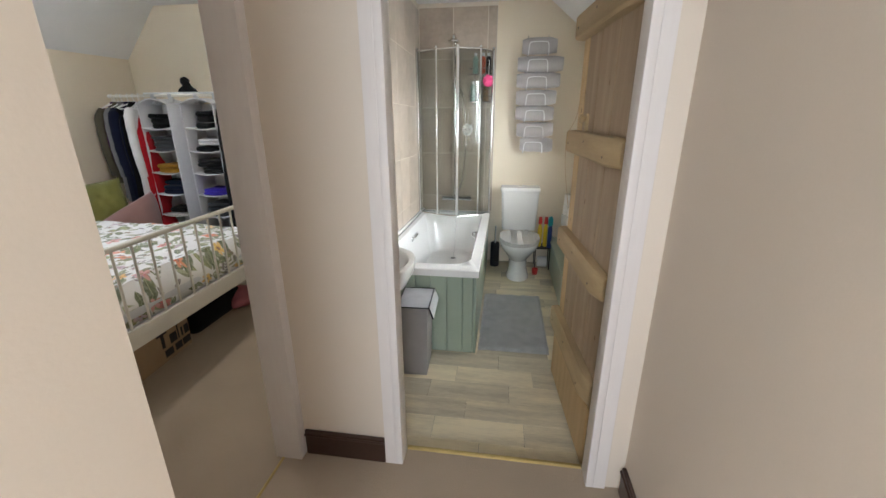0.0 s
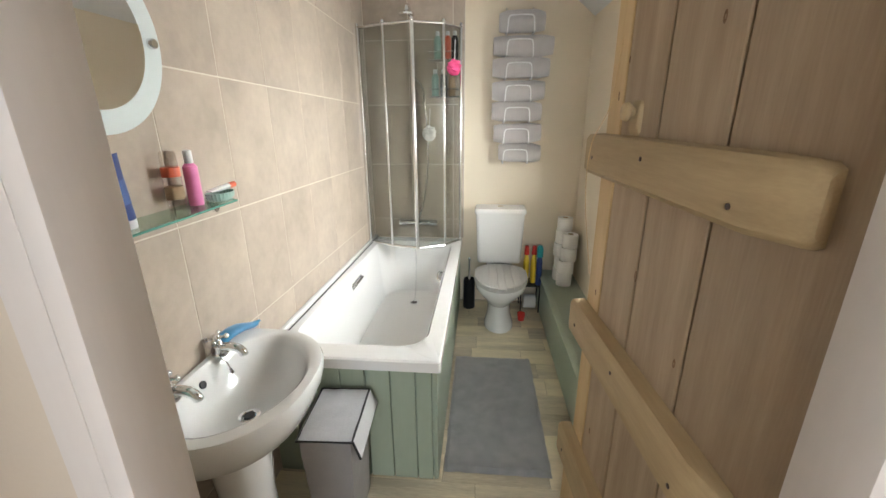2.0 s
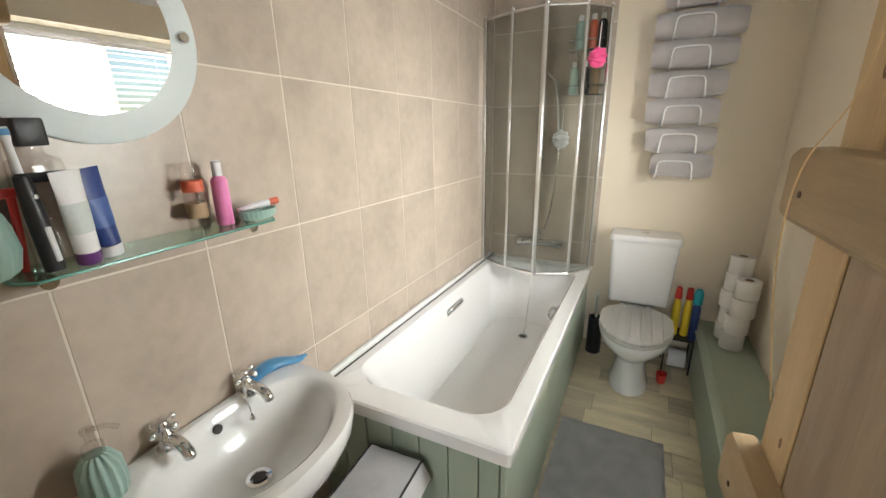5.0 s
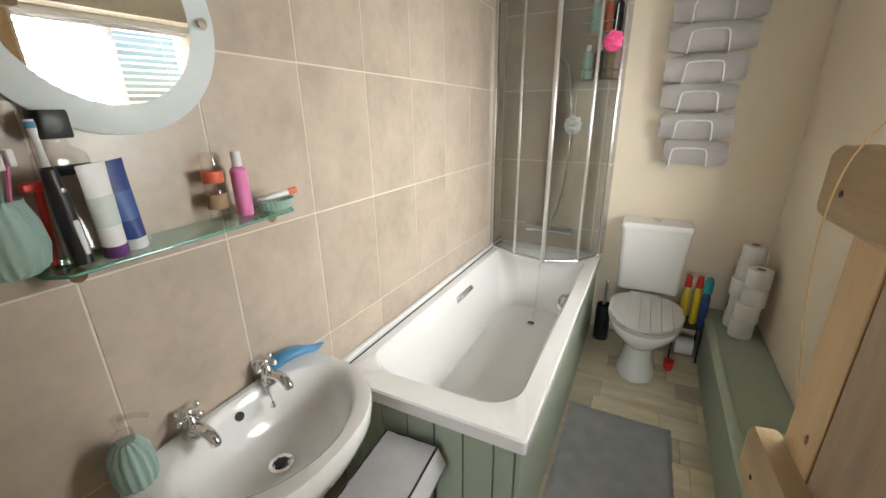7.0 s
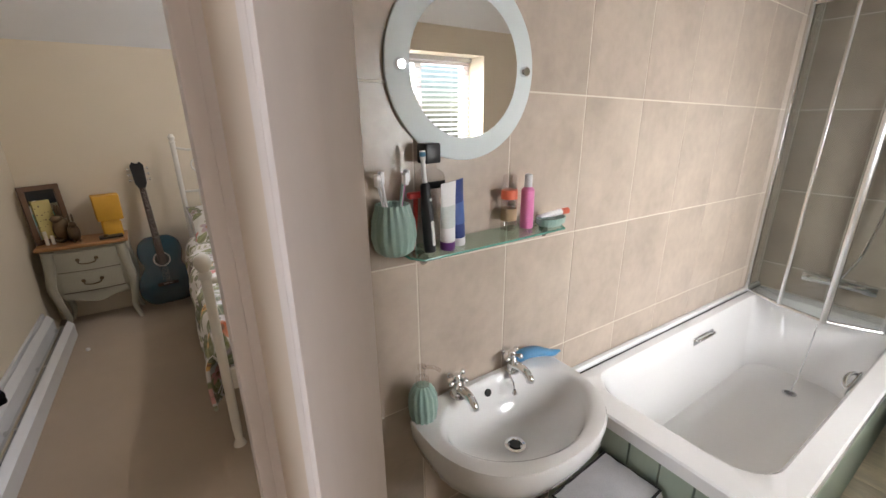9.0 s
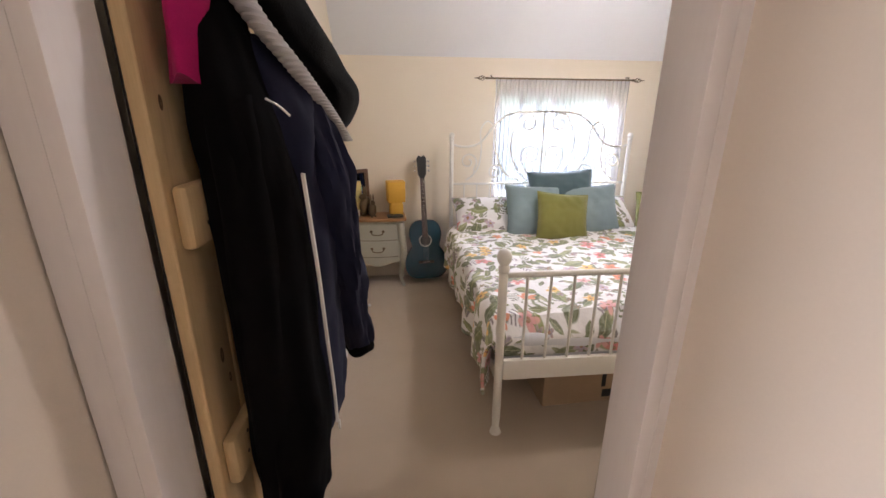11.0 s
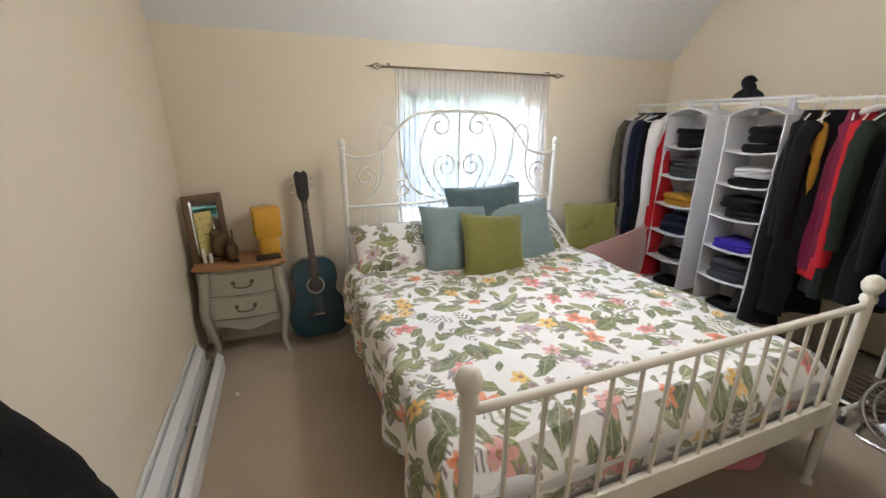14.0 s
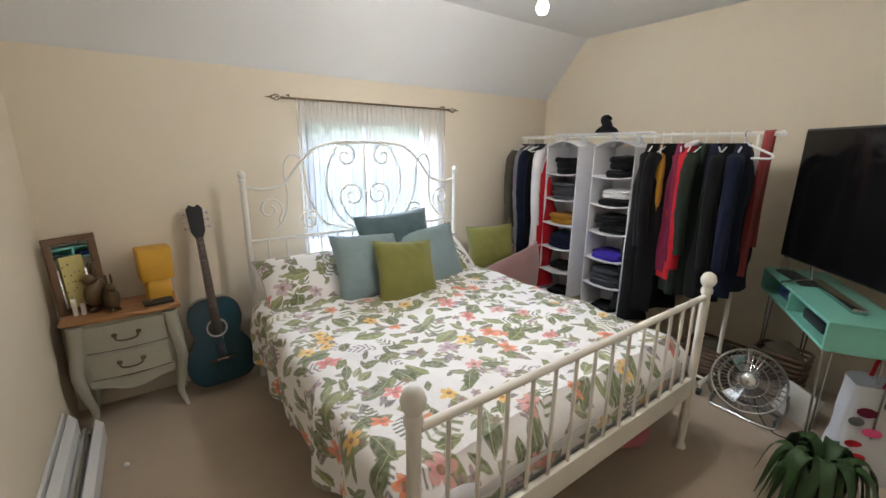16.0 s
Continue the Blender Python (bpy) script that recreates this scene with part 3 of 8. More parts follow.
def shower():
    ob = thing("shower", (0.05, BY, 0.75), "chrome wall shower with riser rail and mixer", "shower")
    bm = bmesh.new()
    rod(bm, (-0.02, -0.05, 0.0), (-0.02, -0.05, 1.35), 0.011, seg=12)
    part("riser", bm, M_CHROME, ob)
    for z in (0.0, 1.33):
        bm = bmesh.new()
        rod(bm, (-0.02, -0.005, z), (-0.02, -0.055, z), 0.016, seg=12)
        part("bracket", bm, M_CHROME, ob)
    bm = bmesh.new()
    tube(bm, catmull([(-0.02, -0.05, 1.35), (-0.02, -0.07, 1.42), (-0.02, -0.13, 1.44), (-0.02, -0.19, 1.42)], 6), 0.011, 10)
    part("arm", bm, M_CHROME, ob)
    bm = bmesh.new()
    lathe(bm, [(0.012, 0.05), (0.018, 0.03), (0.05, 0.012), (0.052, 0.0)], 20, (-0.02, -0.19, 1.37))
    part("shower_head", bm, M_CHROME, ob)
    bm = bmesh.new()
    rod(bm, (-0.10, -0.06, -0.06), (0.10, -0.06, -0.06), 0.024, seg=14)
    for sx in (-0.10, 0.10):
        rod(bm, (sx, -0.06, -0.06), (sx + math.copysign(0.05, sx), -0.06, -0.06), 0.029, seg=14)
        rod(bm, (sx * 0.75, -0.002, -0.06), (sx * 0.75, -0.05, -0.06), 0.028, 0.02, seg=14)
    part("mixer", bm, M_CHROME, ob)
    bm = bmesh.new()
    tube(bm, catmull([(0.0, -0.06, -0.04), (0.06, -0.08, 0.15), (0.09, -0.07, 0.5), (0.06, -0.06, 0.9), (0.0, -0.06, 1.0)], 8), 0.007, 8)
    part("hose", bm, M_CHROME, ob)
    return ob


shower()


def basin():
    """A pedestal basin, back against the tiles."""
    zc = 0.775
    ob = thing("washbasin", (TX, 2.25, 0), "white ceramic pedestal washbasin with two cross-head taps", "washbasin")
    n = 40

    def outline(sc_x, sc_y, z, back=0.0, dx=0.0):
        pts = []
        for k in range(n):
            a = 2 * math.pi * k / n
            c, s = math.cos(a), math.sin(a)
            # D shape: flat back, bowed front
            rx = 0.262 if c > 0 else 0.12
            x = 0.13 + dx + rx * sc_x * (abs(c) ** (0.9 if c > 0 else 0.35)) * (1 if c > 0 else -1)
            y = 0.003 + 0.282 * sc_y * (abs(s) ** (0.82 if c > 0 else 0.55)) * (1 if s > 0 else -1)
            pts.append((max(x, 0.006 + back), y, z))
        return pts

    def bowl(s, z, dx=0.0):
        out = []
        for k in range(n):
            a = 2 * math.pi * k / n
            out.append((0.195 + dx + 0.158 * s * math.cos(a), 0.008 + 0.232 * s * math.sin(a) * (1.0 - 0.12 * math.cos(a)), z))
        return out
    bm = bmesh.new()
    rings = [outline(0.30, 0.32, zc - 0.19, 0), outline(0.62, 0.68, zc - 0.17), outline(0.88, 0.92, zc - 0.11), outline(0.985, 0.99, zc - 0.05), outline(1.0, 1.0, zc - 0.012), outline(0.985, 0.985, zc),
             bowl(1.06, zc + 0.001), bowl(1.0, zc - 0.006), bowl(0.95, zc - 0.03), bowl(0.82, zc - 0.085), bowl(0.55, zc - 0.13, -0.008), bowl(0.2, zc - 0.145, -0.014), bowl(0.09, zc - 0.146, -0.015)]
    loft(bm, rings)
    part("bowl", bm, M_CERAMIC, ob)
    bm = bmesh.new()
    ped = [(0.10, 0.115, 0.0), (0.098, 0.11, 0.03), (0.082, 0.09, 0.10), (0.078, 0.085, 0.35), (0.09, 0.10, 0.52), (0.11, 0.13, 0.60)]
    loft(bm, [[(0.13 + a * math.cos(2 * math.pi * k / 24), b * math.sin(2 * math.pi * k / 24), z) for k in range(24)] for a, b, z in ped])
    part("pedestal", bm, M_CERAMIC, ob)
    bm = bmesh.new()
    lathe(bm, [(0.030, 0.0), (0.031, 0.003), (0.022, 0.004), (0.018, 0.0), (0.004, -0.001)], 24, (0.175, 0.01, zc - 0.144))
    part("waste", bm, M_CHROME, ob, "chrome waste ring")
    bm = bmesh.new()
    lathe(bm, [(0.016, 0.0), (0.016, 0.002)], 18, (0.175, 0.01, zc - 0.1405))
    part("plug_hole", bm, M_BLACK, ob, "dark waste opening")
    bm = bmesh.new()
    lathe(bm, [(0.012, 0.0), (0.012, 0.004)], 16, (0.050, 0.005, zc - 0.036), pose(0, 0, 0, 0, 72))
    part("overflow", bm, M_BLACK, ob, "dark overflow hole")
    for y in (-0.105, 0.112):
        bm = bmesh.new()
        lathe(bm, [(0.025, 0), (0.025, 0.006), (0.019, 0.010), (0.018, 0.030), (0.020, 0.034), (0.013, 0.042), (0.009, 0.052)], 18, (0.045, y, zc))
        sp = catmull([(0.045, y, zc + 0.022), (0.075, y, zc + 0.030), (0.105, y, zc + 0.026), (0.122, y, zc + 0.012), (0.124, y, zc + 0.004)], 6)
        tube(bm, sp, [0.015 - 0.002 * q / (len(sp) - 1) for q in range(len(sp))], 14)
        tap = part("tap", bm, M_CHROME, ob, "chrome pillar tap")
        bm = bmesh.new()
        c = Vector((0.040, y, zc + 0.058))
        for a in (20, 110):
            d = Vector((math.cos(radians(a)), math.sin(radians(a)), 0.12)) * 0.030
            rod(bm, c - d, c + d, 0.0055, seg=8)
            for sg in (-1, 1):
                bmesh.ops.create_icosphere(bm, subdivisions=2, radius=0.0088, matrix=Matrix.Translation(c + d * sg))
        lathe(bm, [(0.013, -0.010), (0.014, 0.005), (0.010, 0.011), (0.003, 0.013)], 14, c)
        part("cross_head", bm, M_CHROME, tap)
    bm = bmesh.new()
    tube(bm, catmull([(0.060, 0.085, zc + 0.004), (0.085, 0.078, zc - 0.005), (0.098, 0.074, zc - 0.03)], 6), 0.0022, 6)
    lathe(bm, [(0.004, 0.012), (0.009, 0.0), (0.003, -0.008)], 10, (0.099, 0.073, zc - 0.036))
    part("plug_chain", bm, M_CHROME, ob, "chrome chain and plug")
    return ob


basin()


def toilet():
    ob = thing("toilet", (0.69, 3.93, 0), "white close-coupled toilet with a grey wooden seat", "toilet")
    n = 32

    def ov(a, b, cy, z, flat=0.0):
        out = []
        for k in range(n):
            t = 2 * math.pi * k / n
            y = -math.cos(t)
            out.append((a * math.sin(t), cy + b * y * (1 if y < 0 else 0.9), z))
        return out
    bm = bmesh.new()
    loft(bm, [ov(0.105, 0.15, 0.13, 0.0), ov(0.105, 0.148, 0.13, 0.03), ov(0.085, 0.125, 0.14, 0.10), ov(0.085, 0.13, 0.14, 0.19), ov(0.125, 0.19, 0.09, 0.27), ov(0.172, 0.235, 0.05, 0.345), ov(0.18, 0.245, 0.045, 0.385), ov(0.178, 0.242, 0.045, 0.395)])
    bx(bm, -0.10, 0.10, 0.16, 0.50, 0.20, 0.37, 0.03, 3)
    part("pan", bm, M_CERAMIC, ob)
    bm = bmesh.new()
    loft(bm, [ov(0.182, 0.25, 0.045, 0.397), ov(0.185, 0.253, 0.045, 0.404), ov(0.182, 0.25, 0.045, 0.412)])
    part("seat", bm, M_SEATGREY, ob, "grey wooden seat ring")
    zs = 0.416
    for k in range(7):
        xa, xb = -0.182 + 0.052 * k, -0.182 + 0.052 * (k + 1)
        xa, xb = xa + 0.0012, xb - 0.0012
        bm = bmesh.new()

        def ex(x):
            q = math.sqrt(max(0.0, 1 - min(1.0, abs(x) / 0.186) ** 2))
            return 0.045 - 0.252 * q, 0.045 + 0.215 * q ** 0.6
        xs = [xa, (xa + xb) / 2, xb]
        loft(bm, [[(x, ex(x)[0], z) for x in xs] + [(x, ex(x)[1], z) for x in reversed(xs)] for z in (zs, zs + 0.012)] + [[(x, ex(x)[0] + 0.008, zs + 0.018) for x in xs] + [(x, ex(x)[1] - 0.008, zs + 0.018) for x in reversed(xs)]])
        part("lid_slat", bm, M_SEATGREY, ob, "grey painted lid board")
    bm = bmesh.new()
    loft(bm, [[(x, 0.44 + y, z) for x, y in rrect(w, d, 0.03, 5)] for w, d, z in ((0.325, 0.15, 0.40), (0.335, 0.165, 0.42), (0.365, 0.175, 0.785))])
    part("cistern", bm, M_CERAMIC, ob)
    bm = bmesh.new()
    loft(bm, [[(x, 0.44 + y, z) for x, y in rrect(w, d, 0.03, 5)] for w, d, z in ((0.375, 0.185, 0.786), (0.385, 0.192, 0.795), (0.385, 0.192, 0.815), (0.37, 0.178, 0.828))])
    part("cistern_lid", bm, M_CERAMIC, ob)
    bm = bmesh.new()
    lathe(bm, [(0.022, 0.0), (0.024, 0.004), (0.018, 0.009), (0.004, 0.010)], 18, (0.0, 0.44, 0.828))
    part("flush_button", bm, M_CHROME, ob, "chrome push button")
    for sx in (-0.07, 0.07):
        bm = bmesh.new()
        rod(bm, (sx - 0.02, 0.262, 0.425), (sx + 0.02, 0.262, 0.425), 0.011, seg=10)
        part("hinge", bm, M_CHROME, ob)
    return ob


M_SEATGREY = mat("grey_painted_wood", (0.52, 0.515, 0.495), (0.42, 0.415, 0.40), rough=0.35, scale=5, grain=40, stretch=(6, 0.6, 6))
toilet()

# pipe boxing along the window wall
ob = thing("pipe_boxing", (1.15, 3.5, 0), "sage green painted pipe boxing along the wall", "boxing", kind="structure")
part("front_panel", box(-0.13, -0.112, -0.72, BY - 3.5 - 0.002, 0.0, 0.285, 0.002), M_SAGE, ob)
part("lid", box(-0.10, BX - 1.15 - 0.001, -0.72, BY - 3.5 - 0.002, 0.270, 0.288, 0.003), M_SAGE, ob)
part("edge_strip", box(-0.142, -0.098, -0.72, BY - 3.5 - 0.002, 0.2885, 0.305, 0.005, 2), M_SAGE, ob)
part("end_panel", box(-0.111, BX - 1.15 - 0.001, -0.72, -0.70, 0.0, 0.268), M_SAGE, ob)

# bath mat
bm = bmesh.new()
nx, ny = 28, 48
g = [[bm.verts.new((-0.235 + 0.47 * i / nx + 0.004 * noise.noise((j * 0.35, i * 0.1, 3)), -0.45 + 0.90 * j / ny + 0.005 * noise.noise((i * 0.4, j * 0.1, 9)), 0.016 + 0.006 * noise.noise((i * 0.5, j * 0.5, 0)) if 0 < i < nx and 0 < j < ny else 0.003)) for i in range(nx + 1)] for j in range(ny + 1)]
for j in range(ny):
    for i in range(nx):
        bm.faces.new((g[j][i], g[j][i + 1], g[j + 1][i + 1], g[j + 1][i]))
ob = solid("bath_mat", bm, M_MAT, "grey tufted bath mat on the vinyl floor", "bath mat")
ob.location = (0.635, 3.145, 0.0)

# ---- bathroom: small things ----
M_TEAL = mat("teal_ribbed_ceramic", (0.36, 0.51, 0.45), (0.28, 0.43, 0.375), rough=0.35, scale=8)
M_GLASS = thin_glass("shelf_glass", (0.80, 0.92, 0.87), gloss=0.25)
M_GLASSEDGE = mat("green_glass_edge", (0.10, 0.30, 0.24), (0.14, 0.36, 0.29), rough=0.15)
M_PLWHITE = mat("white_plastic", (0.80, 0.80, 0.80), (0.74, 0.74, 0.75), rough=0.35)
M_PINK = mat("pink_plastic", (0.80, 0.25, 0.50), (0.70, 0.20, 0.42), rough=0.4)
M_HOTPINK = mat("neon_pink_net", (0.95, 0.12, 0.32), (0.80, 0.08, 0.26), rough=0.8)
M_ORANGE = mat("orange_plastic", (0.75, 0.16, 0.08), (0.62, 0.12, 0.06), rough=0.4)
M_CLEARPL = thin_glass("clear_plastic", (0.94, 0.92, 0.91), gloss=0.2)
M_NAVY = mat("navy_plastic", (0.03, 0.06, 0.22), (0.02, 0.04, 0.16), rough=0.35)
M_PURPLE = mat("purple_plastic", (0.14, 0.04, 0.20), rough=0.35)
M_BLUE = mat("blue_plastic", (0.10, 0.30, 0.52), (0.07, 0.24, 0.44), rough=0.3)
M_YELLOW = mat("yellow_plastic", (0.80, 0.62, 0.04), (0.70, 0.52, 0.03), rough=0.4)
M_RED = mat("red_plastic", (0.65, 0.04, 0.03), rough=0.4)
M_PAPER = mat("white_tissue", (0.84, 0.83, 0.81), (0.76, 0.75, 0.73), rough=1.0, grain=300, bump=0.15)
M_CARD = mat("brown_card", (0.40, 0.28, 0.17), (0.32, 0.22, 0.13), rough=0.85)
M_GREYFAB = mat("grey_fabric", (0.36, 0.34, 0.33), (0.28, 0.265, 0.26), rough=0.95, grain=250, bump=0.15)
M_WHITEFAB = mat("white_fabric", (0.70, 0.70, 0.71), (0.55, 0.55, 0.57), rough=0.9, grain=200, bump=0.12, scale=5)


def wall_mirror():
    ob = thing("wall_mirror", (TX + 0.001, 2.197, 1.669), "round wall mirror with a frosted border and chrome caps", "mirror")

    def oval(ry, rz, x):
        return [(x, ry * math.cos(2 * math.pi * k / 56), rz * math.sin(2 * math.pi * k / 56)) for k in range(56)]
    bm = bmesh.new()
    loft(bm, [oval(0.220, 0.216, 0.002), oval(0.220, 0.216, 0.008), oval(0.217, 0.213, 0.010)])
    part("frosted_border", bm, M_FROST, ob, "frosted pale border")
    bm = bmesh.new()
    loft(bm, [oval(0.161, 0.161, 0.0102), oval(0.161, 0.161, 0.0112)])
    part("mirror_glass", bm, M_MIRROR, ob, "clear mirror centre", False)
    for y in (-0.186, 0.186):
        bm = bmesh.new()
        lathe(bm, [(0.013, 0), (0.013, 0.010), (0.010, 0.014)], 18, (0.010, y, 0.0), pose(0, 0, 0, 0, 90))
        part("cap", bm, M_CHROME, ob, "chrome fixing cap")


wall_mirror()


def glass_shelf():
    z = 1.250
    ob = thing("glass_shelf", (TX + 0.002, 2.235, z), "clear glass shelf on chrome brackets", "shelf")
    bm = bmesh.new()
    out = [(0.004, -0.255), (0.085, -0.255), (0.115, -0.235), (0.118, 0.0), (0.115, 0.235), (0.085, 0.255), (0.004, 0.255)]
    loft(bm, [[(x, y, q) for x, y in out] for q in (-0.003, 0.003)])
    part("shelf_glass", bm, M_GLASS, ob, "green-edged glass plate", False)
    bm = bmesh.new()
    tube(bm, [(x + 0.001, y, 0) for x, y in out], 0.0028, 6)
    part("edge", bm, M_GLASSEDGE, ob, "green polished edge")
    for y in (-0.205, 0.212):
        bm = bmesh.new()
        lathe(bm, [(0.018, 0), (0.018, 0.006), (0.010, 0.008), (0.010, 0.05), (0.014, 0.052), (0.014, 0.062)], 16, (0.0, y, -0.018), pose(0, 0, 0, 0, 90))
        bx(bm, 0.028, 0.05, y - 0.012, y + 0.012, -0.018, -0.0035, 0.003)
        part("bracket", bm, M_CHROME, ob)


glass_shelf()
SZ = 1.2535


def ribbed(bm, prof, ribs, depth, at=(0, 0, 0), seg=72):
    rings = []
    for r, z in prof:
        rings.append([(at[0] + (r - depth * (0.5 + 0.5 * math.cos(ribs * 2 * math.pi * k / seg + z * 14))) * math.cos(2 * math.pi * k / seg), at[1] + (r - depth * (0.5 + 0.5 * math.cos(ribs * 2 * math.pi * k / seg + z * 14))) * math.sin(2 * math.pi * k / seg), at[2] + z) for k in range(seg)])
    return loft(bm, rings)


M_STEEL_SMALL = mat("small_steel", (0.7, 0.7, 0.71), rough=0.3, metal=1.0)


def toothbrush_pot():
    ob = thing("toothbrush_pot", (-0.275, 1.962, SZ), "teal ribbed ceramic pot holding toothbrushes", "pot")
    bm = ribbed(bmesh.new(), [(0.030, 0), (0.046, 0.012), (0.054, 0.045), (0.051, 0.08), (0.040, 0.114), (0.040, 0.120), (0.036, 0.118), (0.032, 0.07)], 18, 0.0035)
    part("pot", bm, M_TEAL, ob)
    for k, (dx, dy, m) in enumerate(((0.015, -0.03, M_PLWHITE), (-0.01, 0.03, M_PINK), (0.02, 0.012, M_TEAL), (-0.012, -0.012, M_PLWHITE))):
        bm = bmesh.new()
        tube(bm, catmull([(dx * 0.2, dy * 0.2, 0.02), (dx * 0.7, dy * 0.8, 0.10), (dx * 1.4, dy * 1.5, 0.19)], 5), 0.0035, 6)
        b = part("toothbrush", bm, m, ob)
        bm = box(dx * 1.4 - 0.004, dx * 1.4 + 0.012, dy * 1.5 - 0.005, dy * 1.5 + 0.005, 0.165, 0.192, 0.002)
        part("bristles", bm, M_PLWHITE, b)


toothbrush_pot()


def bottle(name, at, prof, material, label, cap=None, cap_mat=None, seg=20, sx=1.0, category="bottle"):
    ob = thing(name, at, label, category)
    bm = bmesh.new()
    lathe(bm, prof, seg, turn=Matrix.Diagonal((sx, 1, 1, 1)))
    part("body", bm, material, ob)
    if cap:
        bm = bmesh.new()
        lathe(bm, cap, seg)
        part("cap", bm, cap_mat, ob)
    return ob


def tube_item(name, m, l, r, material, cap_mat, label, category="tube", band=None):
    """A squeezy tube standing on its cap, flattened at the top."""
    ob = thing(name, m, label, category)
    bm = bmesh.new()
    rings = []
    for k in range(6):
        t = k / 5
        a, b = r * (1 - 0.93 * t), r * (1 + 0.25 * t)
        rings.append([(a * math.cos(2 * math.pi * i / 20), b * math.sin(2 * math.pi * i / 20), 0.022 + (l - 0.022) * t) for i in range(20)])
    loft(bm, rings)
    part("body", bm, material, ob)
    bm = bmesh.new()
    lathe(bm, [(r * 0.95, 0), (r * 1.0, 0.002), (r * 1.0, 0.021), (r * 0.9, 0.0215)], 20)
    part("cap", bm, cap_mat, ob)
    if band:
        bm = bmesh.new()
        t = 0.5
        rings = [[((r * (1 - 0.93 * t)) * 1.04 * math.cos(2 * math.pi * i / 20), (r * (1 + 0.25 * t)) * 1.03 * math.sin(2 * math.pi * i / 20), 0.022 + (l - 0.022) * t) for i in range(20)] for t in (0.25, 0.45, 0.62)]
        loft(bm, rings, cap=False)
        part("print", bm, band, ob, "printed band")
    return ob


ob = thing("mouthwash_bottle", pose(-0.285, 2.068, SZ, 0, 0, 4), "clear flat mouthwash bottle with a square black cap", "bottle")
bm = bmesh.new()
loft(bm, [[(x, y, z) for x, y in rrect(d, w, 0.010, 4)] for w, d, z in ((0.066, 0.040, 0.0), (0.070, 0.044, 0.004), (0.070, 0.044, 0.168), (0.066, 0.040, 0.180), (0.034, 0.030, 0.190), (0.030, 0.028, 0.203))])
part("body", bm, M_CLEARPL, ob)
bm = bmesh.new()
loft(bm, [[(x, y, z) for x, y in rrect(w, w * 1.15, 0.006, 3)] for w, z in ((0.037, 0.2035), (0.039, 0.206), (0.039, 0.244), (0.036, 0.248))])
part("cap", bm, M_BLACK, ob)
part("label", box(0.0222, 0.0226, -0.030, 0.030, 0.145, 0.162), M_BLACK, ob, "dark printed band", False)
ob = thing("electric_toothbrush", pose(-0.243, 2.040, SZ, 0, -4, 20), "black electric toothbrush with a white front strip", "toothbrush")
part("handle", lathe(bmesh.new(), [(0.014, 0), (0.0145, 0.01), (0.0145, 0.10), (0.011, 0.158), (0.006, 0.163)], 16), M_BLACK, ob)
part("front_strip", box(0.011, 0.0162, -0.005, 0.005, 0.015, 0.075, 0.002), M_PLWHITE, ob, "white front strip")
part("button", lathe(bmesh.new(), [(0.004, 0), (0.004, 0.002), (0.002, 0.003)], 10, (0.013, 0, 0.125), pose(0, 0, 0, 0, 90)), M_STEEL_SMALL, ob, "steel button")
head = part("brush_head", lathe(bmesh.new(), [(0.0055, 0.163), (0.005, 0.21), (0.0065, 0.218), (0.0065, 0.235)], 10), M_PLWHITE, ob, "white brush head")
part("ring", lathe(bmesh.new(), [(0.0068, 0.222), (0.0072, 0.223), (0.0072, 0.231), (0.0068, 0.232)], 10), M_BLUE, head, "blue marker ring")
ob = thing("razor", pose(-0.285, 2.015, SZ, 0, 3, 0), "red handled razor leaning among the brushes", "razor")
part("handle", tube(bmesh.new(), catmull([(0.0, 0.0, 0.0), (0.006, 0.004, 0.06), (0.0, 0.01, 0.13)], 6), 0.006, 8), M_RED, ob)
part("head", box(-0.006, 0.010, -0.012, 0.032, 0.125, 0.14, 0.003), M_RED, ob)
tube_item("toothpaste_tube", pose(-0.240, 2.088, SZ, 4, 6, 10), 0.165, 0.019, M_PLWHITE, M_PURPLE, "white toothpaste tube with a purple cap", band=mat("pale_print", (0.62, 0.68, 0.66), rough=0.4))
tube_item("toothpaste_tube", pose(-0.255, 2.130, SZ, 6, 4, 14), 0.165, 0.019, M_NAVY, M_PLWHITE, "blue toothpaste tube with a white cap", band=mat("pale_blue_print", (0.07, 0.13, 0.36), rough=0.4))
ob = bottle("spray_bottle", (-0.282, 2.325, SZ), [(0.021, 0), (0.022, 0.003), (0.022, 0.098), (0.019, 0.106)], M_CLEARPL, "clear spray bottle with an orange collar", [(0.0225, 0.088), (0.0225, 0.112), (0.019, 0.114)], M_ORANGE)
part("overcap", lathe(bmesh.new(), [(0.0195, 0.1145), (0.020, 0.116), (0.019, 0.148), (0.016, 0.153)], 20), M_CLEARPL, ob, "clear overcap")
part("label", lathe(bmesh.new(), [(0.0223, 0.028), (0.0225, 0.03), (0.0225, 0.06), (0.0223, 0.062)], 20), M_CARD, ob, "brown printed label")
ob = bottle("lotion_bottle", (-0.268, 2.382, SZ), [(0.018, 0), (0.019, 0.003), (0.0185, 0.108), (0.010, 0.118)], M_PINK, "pink lotion bottle with a clear cap", [(0.011, 0.117), (0.011, 0.150), (0.006, 0.153)], M_PLWHITE)


